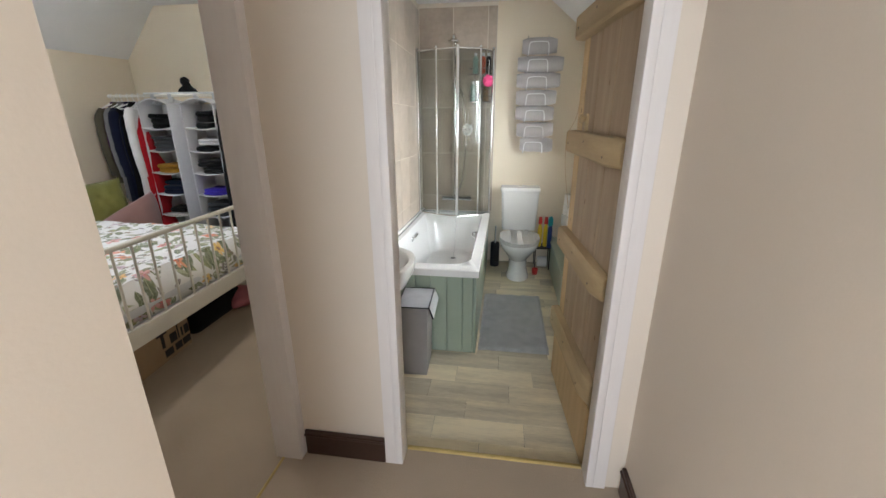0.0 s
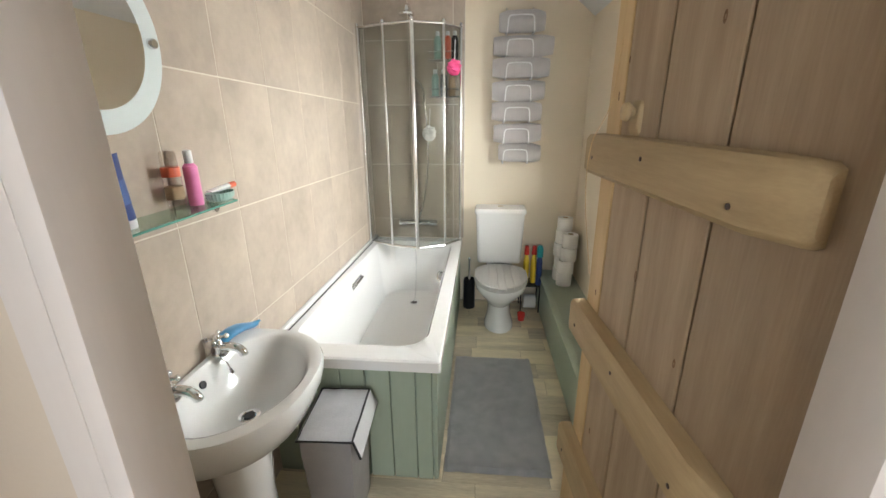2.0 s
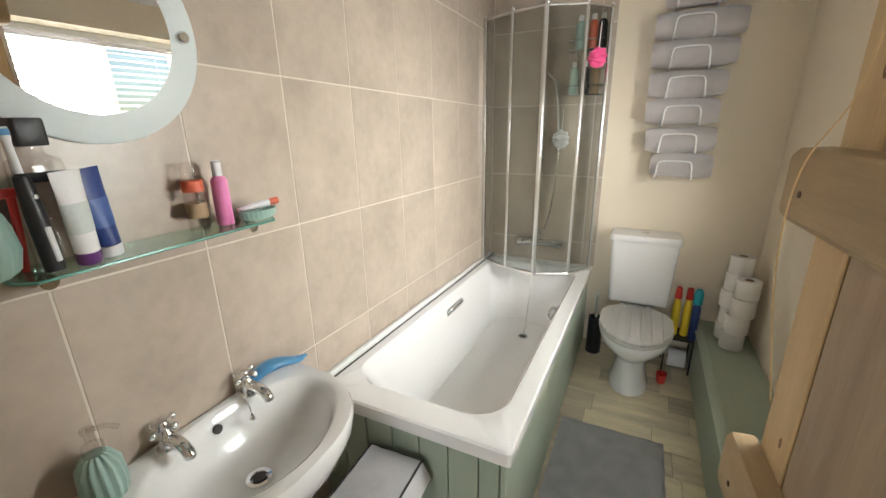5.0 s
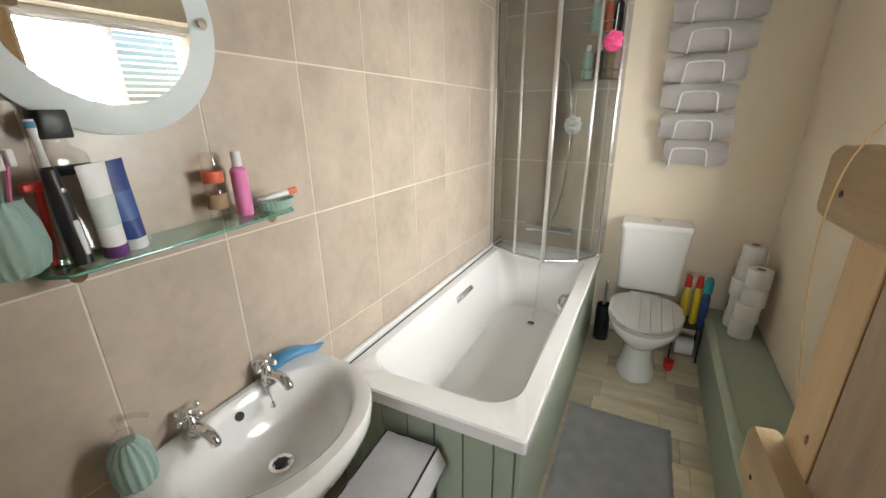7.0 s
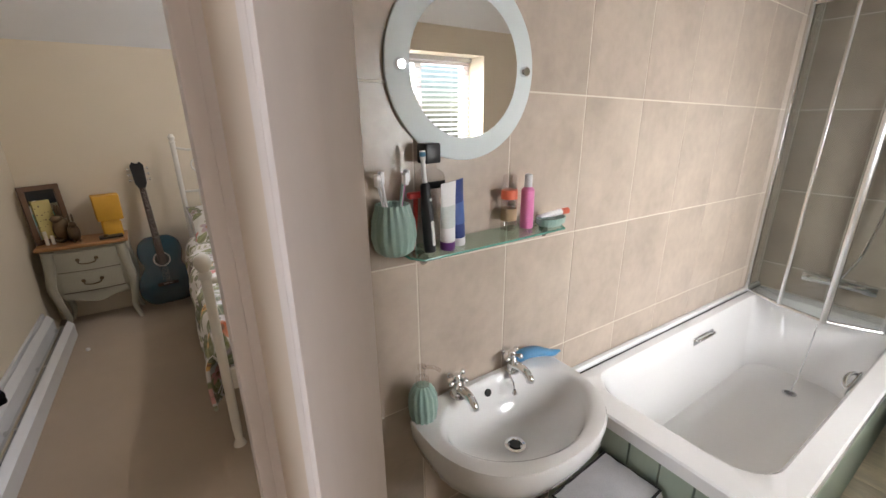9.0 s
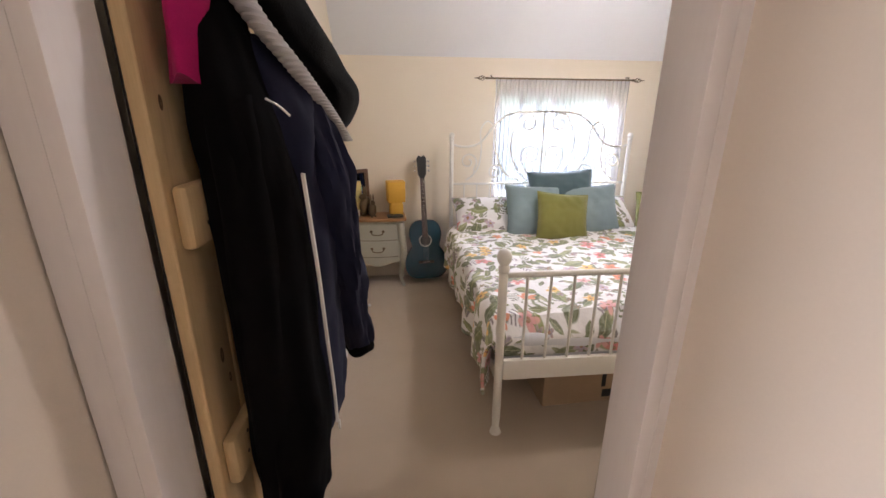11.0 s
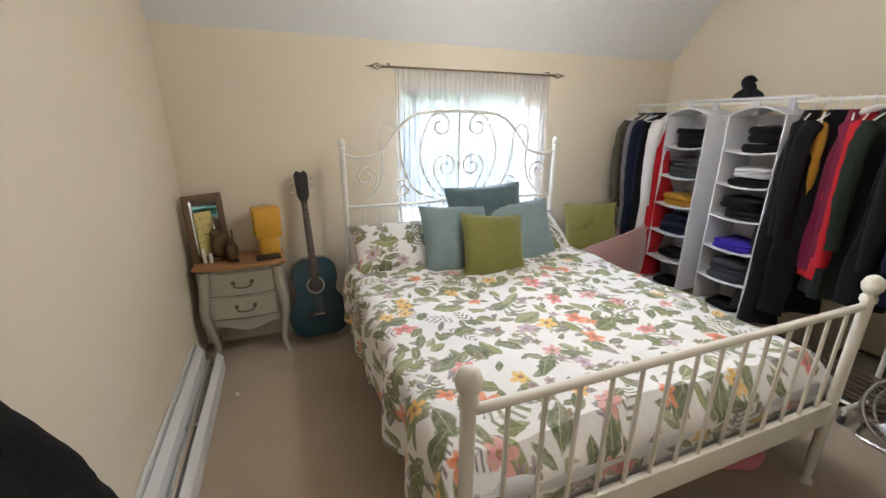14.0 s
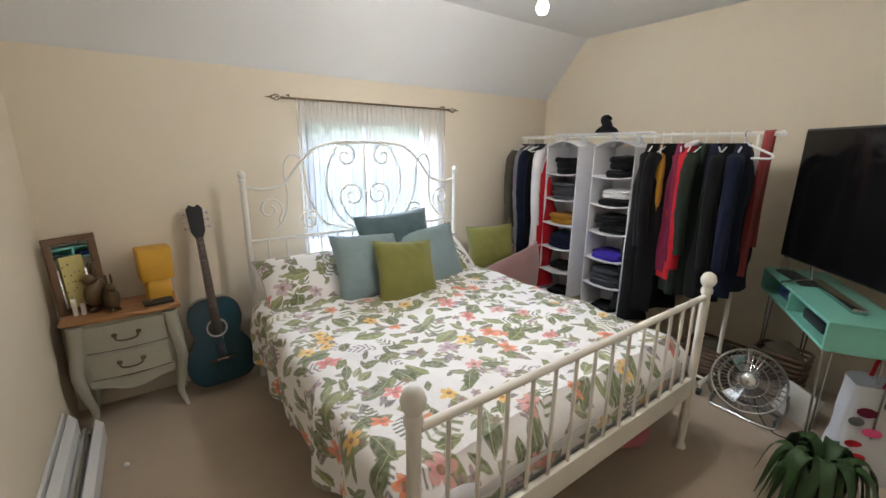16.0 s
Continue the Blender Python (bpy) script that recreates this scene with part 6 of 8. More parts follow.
part("sheet", box(-0.001, 0.001, -0.052, 0.052, 0.0, 0.285), mat("pale_yellow_sheet", (0.62, 0.52, 0.20), (0.54, 0.45, 0.17), rough=0.7), ob, smooth=False)
rnd = random.Random(31)
for k in range(17):
    y, z = -0.042 + 0.021 * (k % 5) + rnd.uniform(-0.006, 0.006), 0.10 + 0.045 * (k // 5) + rnd.uniform(-0.012, 0.012)
    part("spot", lathe(bmesh.new(), [(rnd.uniform(0.003, 0.0055), 0), (0.0025, 0.0008)], 8, (0.0011, y, z), pose(0, 0, 0, 0, 90)), M_DARKWOOD, ob, "brown spot")


def rabbit(at, h, turn):
    """One plain figurine of a sitting hare."""
    bm = bmesh.new()
    def blob(c, r):
        rr = bmesh.ops.create_icosphere(bm, subdivisions=3, radius=1.0, matrix=Matrix.Translation(c) @ Matrix.Diagonal((*r, 1)))
        return rr
    blob((0, 0, 0.38 * h), (0.20 * h, 0.26 * h, 0.36 * h))
    blob((0, 0.16 * h, 0.17 * h), (0.17 * h, 0.20 * h, 0.17 * h))
    blob((0, -0.10 * h, 0.72 * h), (0.12 * h, 0.16 * h, 0.13 * h))
    for s in (-1, 1):
        blob((s * 0.06 * h, -0.02 * h, 0.95 * h), (0.035 * h, 0.05 * h, 0.19 * h))
        blob((s * 0.09 * h, -0.16 * h, 0.06 * h), (0.05 * h, 0.12 * h, 0.06 * h))
    ob = solid("ornament", bm, M_BRONZE, "bronze coloured hare figurine on the bedside table", "ornament")
    ob.matrix_basis = Matrix.Translation(at) @ pose(0, 0, 0, 0, 0, turn)


rabbit((-3.545, 0.80, 0.684), 0.25, 40)
rabbit((-3.475, 0.865, 0.684), 0.19, 110)
for y in (0.70, 0.735):
    ob = thing("candle", (-3.485, y, 0.684), "small cream candle on the bedside table", "candle")
    part("wax", lathe(bmesh.new(), [(0.010, 0), (0.011, 0.002), (0.011, 0.10 - (y - 0.7)), (0.008, 0.102 - (y - 0.7))], 14), M_METALWHITE, ob)
    part("wick", rod(bmesh.new(), (0, 0, 0.10 - (y - 0.7)), (0.001, 0, 0.112 - (y - 0.7)), 0.001, seg=5), M_BLACK, ob)
ob = thing("table_lamp", pose(-3.575, 1.085, 0.684, 0, 0, 10), "amber yellow square table lamp on the bedside table", "lamp")
bm = bmesh.new()
loft(bm, [[(x, y, z) for x, y in rrect(w * 0.8, w, 0.012, 3)] for w, z in ((0.160, 0.125), (0.166, 0.130), (0.172, 0.315), (0.167, 0.320))])
part("shade", bm, M_AMBER, ob, "amber yellow shade")
bm = bmesh.new()
loft(bm, [[(x, y, z) for x, y in rrect(w, w, 0.012, 3)] for w, z in ((0.118, 0.0), (0.124, 0.005), (0.124, 0.105), (0.10, 0.1245))])
part("base", bm, M_AMBER, ob, "amber glass base")
ob = thing("tray", pose(-3.47, 1.075, 0.684, 0, 0, 8), "small dark tray with trinkets on the bedside table", "tray")
part("tray", box(-0.05, 0.05, -0.075, 0.075, 0.0, 0.014, 0.005, 2), M_BLACK, ob)
part("trinket", lathe(bmesh.new(), [(0.016, 0.0145), (0.018, 0.022), (0.008, 0.03)], 12, (0.01, -0.03, 0)), M_BRONZE, ob)


def guitar():
    ob = thing("acoustic_guitar", Matrix.Translation((-3.47, 1.375, 0.035)) @ pose(0, 0, 0, 0, -9, 0) @ pose(0, 0, 0, 2, 0, 0), "dark teal acoustic guitar standing against the wall", "guitar")
    prof = [(0.0, 0.02), (0.13, 0.03), (0.195, 0.10), (0.205, 0.18), (0.185, 0.26), (0.145, 0.325), (0.135, 0.36), (0.15, 0.42), (0.155, 0.48), (0.135, 0.55), (0.08, 0.595), (0.0, 0.60)]
    right = [Vector((0, y, z)) for y, z in prof]
    sm = catmull(right, 5)
    loop = [(p.y, p.z) for p in sm] + [(-p.y, p.z) for p in reversed(sm[1:-1])]
    bm = bmesh.new()
    loft(bm, [[(x, y * a, 0.31 + (z - 0.31) * a) for y, z in loop] for x, a in ((-0.05, 0.985), (-0.045, 1.0), (0.045, 1.0), (0.05, 0.985))])
    part("body", bm, M_GUITAR, ob)
    bm = bmesh.new()
    tube(bm, [(0.049, y * 0.995, 0.31 + (z - 0.31) * 0.995) for y, z in loop], 0.0025, 6, closed=True)
    part("binding", bm, M_FRET, ob, "dark edge binding")
    part("sound_hole", lathe(bmesh.new(), [(0.049, 0), (0.049, 0.0012)], 28, (0.0502, 0, 0.40), pose(0, 0, 0, 0, 90)), M_BLACK, ob, "dark sound hole")
    bm = bmesh.new()
    for r in (0.054, 0.060):
        tube(bm, [(0.0512, r * math.cos(2 * math.pi * k / 36), 0.40 + r * math.sin(2 * math.pi * k / 36)) for k in range(36)], 0.0018, 5, closed=True)
    part("rosette", bm, M_METALWHITE, ob, "pale rosette ring")
    part("bridge", box(0.0505, 0.062, -0.075, 0.075, 0.175, 0.20, 0.004), M_FRET, ob)
    part("saddle", box(0.0622, 0.066, -0.035, 0.035, 0.187, 0.191), M_PLWHITE, ob, smooth=False)
    bm = bmesh.new()
    loft(bm, [[(0.045, -w, z), (0.045, w, z), (0.062, w, z), (0.066, 0, z), (0.062, -w, z)] for z, w in ((0.44, 0.027), (1.0, 0.021))])
    part("fingerboard", bm, M_FRET, ob)
    part("neck", box(0.018, 0.045, -0.02, 0.02, 0.58, 1.0, 0.008, 2), M_FRET, ob)
    bm = bmesh.new()
    loft(bm, [[(x, y, z) for y, z in ((-0.022, 1.0), (0.022, 1.0), (0.040, 1.04), (0.046, 1.185), (0.026, 1.212), (0, 1.198), (-0.026, 1.212), (-0.046, 1.185), (-0.040, 1.04))] for x in (0.03, 0.048)])
    part("headstock", bm, M_BLACK, ob)
    for s in (-1, 1):
        for k in range(3):
            z = 1.068 + 0.045 * k
            part("tuner", lathe(bmesh.new(), [(0.004, 0), (0.004, 0.016), (0.012, 0.018), (0.012, 0.030), (0.005, 0.032)], 10, (0.04, s * 0.043, z), pose(0, 0, 0, -90 * s)), M_CHROME, ob)
    for k in range(12):
        part("fret", box(0.0655, 0.0670, -0.022, 0.022, 0.55 + 0.038 * k, 0.5515 + 0.038 * k), M_CHROME, ob, smooth=False)
    for k in range(6):
        y = -0.02 + 0.008 * k
        part("string", rod(bmesh.new(), (0.067, y * 1.3, 0.19), (0.069, y * 0.8, 1.0), 0.0006, seg=4), M_CHROME, ob)


guitar()


def heater():
    ob = thing("baseboard_heater", (-2.35, HY, 0), "white metal skirting heater along the wall", "heater")
    l = 0.93
    part("back_plate", box(-l, l, 0.002, 0.018, 0.02, 0.235, 0.003), M_PLWHITE, ob)
    bm = bmesh.new()
    loft(bm, [[(x, 0.05, 0.05), (x, 0.058, 0.048), (x, 0.058, 0.175), (x, 0.028, 0.215), (x, 0.024, 0.212), (x, 0.05, 0.172)] for x in (-l, l)])
    part("front_cover", bm, M_PLWHITE, ob, smooth=False)
    bm = bmesh.new()
    loft(bm, [[(x, 0.14, 0.0), (x, 0.155, 0.0), (x, 0.155, 0.10), (x, 0.125, 0.135), (x, 0.120, 0.130), (x, 0.14, 0.098)] for x in (-l - 0.02, l)])
    part("lower_cover", bm, M_PLWHITE, ob, smooth=False)
    part("fin_tube", rod(bmesh.new(), (-l, 0.085, 0.09), (l, 0.085, 0.09), 0.022, seg=12), M_ALU, ob, "metal heating tube")
    for x in (-l + 0.05, -0.3, 0.35, l - 0.05):
        part("bracket", box(x - 0.012, x + 0.012, 0.018, 0.14, 0.0, 0.11, 0.003), M_ALU, ob)
    part("valve", lathe(bmesh.new(), [(0.016, 0), (0.018, 0.02), (0.010, 0.04)], 12, (-l - 0.03, 0.05, 0.06), pose(0, 0, 0, 0, -90)), M_CHROME, ob)


heater()
ob = thing("carpet_plug", (-2.98, 0.835, 0), "tiny white plastic stopper on the carpet", "stopper")
part("stopper", lathe(bmesh.new(), [(0.012, 0), (0.014, 0.006), (0.010, 0.016), (0.003, 0.018)], 12), M_PLWHITE, ob)

ob = thing("pendant_lamp", (-1.99, 2.65, 2.22), "bare lit bulb on a white pendant flex", "ceiling light")
m = bpy.data.materials.new("lamp_glow")
m.use_nodes = True
m.node_tree.nodes["Principled BSDF"].inputs["Emission Color"].default_value = (1.0, 0.88, 0.62, 1)
m.node_tree.nodes["Principled BSDF"].inputs["Emission Strength"].default_value = 5.0
part("rose", lathe(bmesh.new(), [(0.045, 0.40), (0.045, 0.385), (0.03, 0.37), (0.008, 0.362)], 24), M_PLWHITE, ob, "white ceiling rose")
part("flex", tube(bmesh.new(), [(0, 0, 0.085), (0, 0, 0.366)], 0.004, 8), M_PLWHITE, ob, "white flex")
part("holder", lathe(bmesh.new(), [(0.008, 0.10), (0.019, 0.09), (0.020, 0.035), (0.017, 0.03)], 20), M_PLWHITE, ob, "white lamp holder")
part("bulb", lathe(bmesh.new(), [(0.015, 0.032), (0.020, 0.018), (0.028, -0.004), (0.028, -0.018), (0.018, -0.034), (0.004, -0.039)], 20), m, ob, "warm glowing bulb")

# ---- bedroom: rack, clothes, desk and the rest ----
RY, RZ = 4.17, 1.70


def clothes_rail():
    ob = thing("clothes_rail", (-2.48, RY, 0), "white metal clothes rail on a low base", "clothes rail")
    part("rail", rod(bmesh.new(), (-1.02, 0, RZ), (1.03, 0, RZ), 0.013, seg=12), M_METALWHITE, ob)
    for x in (-0.97, 0.92):
        part("upright", rod(bmesh.new(), (x, 0, 0.12), (x, 0, RZ), 0.013, seg=12), M_METALWHITE, ob)
        part("foot", rod(bmesh.new(), (x, -0.24, 0.09), (x, 0.24, 0.09), 0.013, seg=12), M_METALWHITE, ob)
        for y in (-0.23, 0.23):
            part("castor", lathe(bmesh.new(), [(0.022, -0.012), (0.026, -0.006), (0.026, 0.006), (0.022, 0.012)], 16, (x, y, 0.026), pose(0, 0, 0, 0, 90)), M_BLACK, ob)
            part("castor_stem", rod(bmesh.new(), (x, y, 0.03), (x, y, 0.09), 0.007, seg=8), M_METALWHITE, ob)
    for y in (-0.2, 0.2):
        part("base_bar", rod(bmesh.new(), (-0.97, y, 0.115), (0.92, y, 0.115), 0.009, seg=10), M_METALWHITE, ob)
    for x in (-1.02, 1.03):
        part("end_cap", lathe(bmesh.new(), [(0.016, -0.01), (0.018, 0), (0.012, 0.014)], 12, (x, 0, RZ), pose(0, 0, 0, 0, 90 if x > 0 else -90)), M_PLWHITE, ob)
    part("grid_rail", box(-0.60, 0.26, -0.03, 0.03, RZ + 0.014, RZ + 0.03, 0.004), M_PLWHITE, ob, "white top board")


clothes_rail()


def cloth(name, c, d=None, **k):
    return mat(name, c, d, rough=0.95, scale=7, grain=260, bump=0.2, sheen=0.05, spec=0.12, **k)


C_PURPLE = cloth("purple_cloth", (0.07, 0.02, 0.09))
C_GREY = cloth("grey_cloth", (0.20, 0.20, 0.205), (0.14, 0.14, 0.145))
C_SLATE = cloth("slate_grey_cloth", (0.060, 0.063, 0.07), (0.042, 0.044, 0.05))
C_BLACK = cloth("black_cloth", (0.006, 0.006, 0.007), (0.010, 0.010, 0.011))
C_NAVY = cloth("navy_cloth", (0.006, 0.009, 0.024), (0.010, 0.013, 0.030))
C_WHITE = cloth("white_cloth", (0.72, 0.71, 0.71), (0.58, 0.57, 0.58))
C_RED = cloth("red_cloth", (0.48, 0.02, 0.03), (0.36, 0.012, 0.02))
C_MAROON = cloth("maroon_cloth", (0.20, 0.02, 0.055), (0.13, 0.012, 0.04))
C_MUSTARD = cloth("mustard_cloth", (0.42, 0.22, 0.03), (0.32, 0.16, 0.02))
C_GREEN = cloth("dark_green_cloth", (0.02, 0.028, 0.022))
C_BLUE = cloth("bright_blue_cloth", (0.05, 0.03, 0.36))
C_STRIPE = mat("striped_scarf", (0.42, 0.05, 0.05), (0.045, 0.035, 0.035), rough=0.95, scale=50, grain=300, bump=0.1, stretch=(1, 1, 0.03))
C_BROWN = cloth("olive_brown_cloth", (0.10, 0.09, 0.06), (0.07, 0.06, 0.045))


def hanger(parent, x=0.0):
    bm = bmesh.new()
    tube(bm, catmull([(0, 0.012, RZ + 0.012), (0, 0.016, RZ + 0.004), (0, 0.0, RZ + 0.022), (0, -0.016, RZ + 0.006), (0, -0.004, RZ - 0.03), (0, 0.0, RZ - 0.05)], 4), 0.003, 6)
    tube(bm, [(0, -0.19, RZ - 0.125), (0, 0.0, RZ - 0.05), (0, 0.19, RZ - 0.125), (0, -0.19, RZ - 0.125)], 0.005, 6)
    return part("hanger", bm, M_PLWHITE, parent, "white plastic hanger")


def garment(name, x, length, material, label, thick=0.05, width=0.44, sleeve=0.55, seed=0, tilt=0.0, flare=1.0, collar=None):
    """A garment on a hanger, its shoulders across the rail (along y)."""
    thick *= 1.5
    ob = thing(name, pose(x, RY, 0, 0, 0, 16 * math.sin(seed * 2.3) + (14 if x > -2.3 else 0)), label, "garment", "clothes on the rail")
    top = RZ - 0.055
    bm = bmesh.new()
    n, rows = 36, 18
    rings = []
    for j in range(rows + 1):
        t = j / rows
        z = top - length * t
        sh = min(1.0, 0.22 + 3.6 * t) if t < 0.22 else 1.0
        w = width / 2 * (sh * (1 - 0.10 * min(1, t * 3)) * (1 + (flare - 1) * t))
        d = thick / 2 * (0.5 + 0.7 * min(1, t * 4)) * (1 + 0.35 * t)
        ring = []
        for k in range(n):
            a = 2 * math.pi * k / n
            c, s = math.cos(a), math.sin(a)
            fold = 1 + (0.42 * t) * math.sin(5 * a + seed + 2.0 * noise.noise((seed, t * 3, a))) + 0.2 * noise.noise((c * 2 + seed, s * 2, t * 4))
            ring.append((d * c * fold + tilt * t + 0.01 * noise.noise((seed, t * 3, 1)), w * (abs(s) ** 0.8) * (1 if s > 0 else -1) + 0.008 * noise.noise((seed + 4, t * 5, s)), z - 0.02 * (1 - abs(s)) * 0 + 0.012 * noise.noise((a, seed, 2)) * t))
        rings.append(ring)
    loft(bm, rings)
    part("body", bm, material, ob)
    if sleeve:
        for s in (-1, 1):
            bm = bmesh.new()
            path = catmull([(0.0, s * width * 0.36, top - 0.09), (0.012, s * width * 0.49, top - 0.17), (0.016 + tilt * 0.4, s * width * 0.52, top - 0.17 - sleeve * 0.5), (0.02 + tilt * 0.7, s * width * 0.47, top - 0.17 - sleeve)], 6)
            rs = [0.045 - 0.012 * k / (len(path) - 1) + 0.006 * noise.noise((k * 0.7, seed, s)) for k in range(len(path))]
            tube(bm, path, [r * (0.8 if thick < 0.05 else 1.05) for r in rs], 12)
            part("sleeve", bm, material, ob)
    if collar:
        bm = bmesh.new()
        tube(bm, [(0.03 * math.cos(a), 0.075 * math.sin(a), top - 0.005 + 0.012 * math.cos(a)) for a in [2 * math.pi * k / 16 for k in range(16)]], 0.018, 8, closed=True)
        part("collar", bm, collar, ob)
    hanger(ob)
    return ob


garment("shirt", -3.475, 0.78, C_PURPLE, "purple top hanging on the rail", 0.035, seed=1, width=0.36, sleeve=0.45)
garment("shirt", -3.405, 0.80, C_BROWN, "olive brown top hanging on the rail", 0.05, seed=2)
garment("jacket", -3.365, 0.98, C_GREY, "grey jacket hanging on the rail", 0.085, seed=3, width=0.50)
garment("jacket", -3.29, 1.05, C_NAVY, "navy coat hanging on the rail", 0.09, seed=4, width=0.50)
garment("jacket", -3.225, 1.02, C_BLACK, "black jacket hanging on the rail", 0.07, seed=5, width=0.48)
garment("shirt", -3.165, 0.92, C_WHITE, "white shirt hanging on the rail", 0.05, seed=6, width=0.52)
garment("dress", -3.092, 1.32, C_RED, "long red dress hanging on the rail", 0.036, seed=2.8, sleeve=0.0, width=0.45)
garment("dress", -2.20, 1.30, C_BLACK, "long black dress hanging on the rail", 0.10, seed=11, width=0.50, flare=1.15)
garment("shirt", -2.14, 0.95, C_MUSTARD, "mustard top hanging on the rail", 0.030, seed=12, sleeve=0.62, width=0.40)
garment("dress", -2.08, 1.20, C_BLACK, "black dress hanging on the rail", 0.10, seed=13, width=0.52)
garment("jacket", -2.01, 0.88, C_MAROON, "maroon striped track top hanging on the rail", 0.06, seed=14, sleeve=0.62, width=0.47)
garment("jacket", -1.935, 0.92, C_RED, "red jacket with a pale collar on the rail", 0.08, seed=15, sleeve=0.66, width=0.50, collar=C_WHITE)
garment("jacket", -1.855, 1.02, C_GREEN, "dark green jacket hanging on the rail", 0.08, seed=16, width=0.50)
garment("jacket", -1.785, 0.98, C_NAVY, "navy jacket hanging on the rail", 0.08, seed=17, width=0.50, sleeve=0.62)
garment("jacket", -1.71, 1.00, C_BLACK, "black jacket hanging on the rail", 0.09, seed=18, width=0.52, sleeve=0.62)
garment("jacket", -1.635, 0.95, C_NAVY, "dark blue coat hanging on the rail", 0.09, seed=19, width=0.52, sleeve=0.6)
ob = thing("coat_hanger", pose(-1.575, RY - 0.05, 0, 0, 0, 62), "empty white plastic hanger hooked before the coats", "hanger")
bm = bmesh.new()
tube(bm, catmull([(0, 0.030, RZ + 0.010), (0, 0.050, RZ + 0.022), (0, 0.066, RZ + 0.006), (0, 0.052, RZ - 0.03), (0, 0.05, RZ - 0.055)], 4), 0.0035, 6)
part("hook", bm, M_CHROME, ob, "steel hook")
bm = bmesh.new()
tube(bm, [(0, -0.15, RZ - 0.135), (0, -0.14, RZ - 0.120), (0, 0.05, RZ - 0.055), (0, 0.22, RZ - 0.120), (0, 0.23, RZ - 0.135), (0, 0.21, RZ - 0.145), (0, -0.13, RZ - 0.145)], 0.007, 8, closed=True)
part("frame", bm, M_PLWHITE, ob)
# scarf over the rail's end
ob = thing("scarf", (-1.515, RY, 0), "red and black striped scarf draped over the rail end", "scarf")
bm = bmesh.new()
pr = [(-0.05, 0.82), (-0.045, 1.2), (-0.035, 1.55), (-0.018, RZ + 0.012), (0.0, RZ + 0.022), (0.018, RZ + 0.012), (0.035, 1.55), (0.045, 1.25), (0.05, 1.0)]
loft(bm, [[(-0.024 + 0.006 * math.sin(z * 9), y, z), (0.0 + 0.012 * math.sin(z * 7), y - 0.012 if y < 0 else y + 0.012, z), (0.024 + 0.006 * math.sin(z * 8), y, z), (0.0, y + 0.004, z - 0.004)] for y, z in pr])
part("scarf", bm, C_STRIPE, ob)
# black hat on the rail
ob = thing("hat_hanger", (-2.60, RY, RZ + 0.032), "black velvet hanger head on top of the organiser", "hanger")
bm = bmesh.new()
tube(bm, catmull([(0.035, 0, 0.10), (-0.005, 0, 0.118), (-0.03, 0, 0.10), (0.0, 0, 0.06), (0.0, 0, 0.02), (0.0, 0, 0.0)], 6), [0.010 + 0.0016 * k for k in range(31)], 10)
loft(bm, [[(x, y, z) for x, y in rrect(w, 0.05, 0.02, 4)] for w, z in ((0.20, 0.0), (0.17, 0.025), (0.06, 0.06))])
part("hook", bm, C_BLACK, ob)


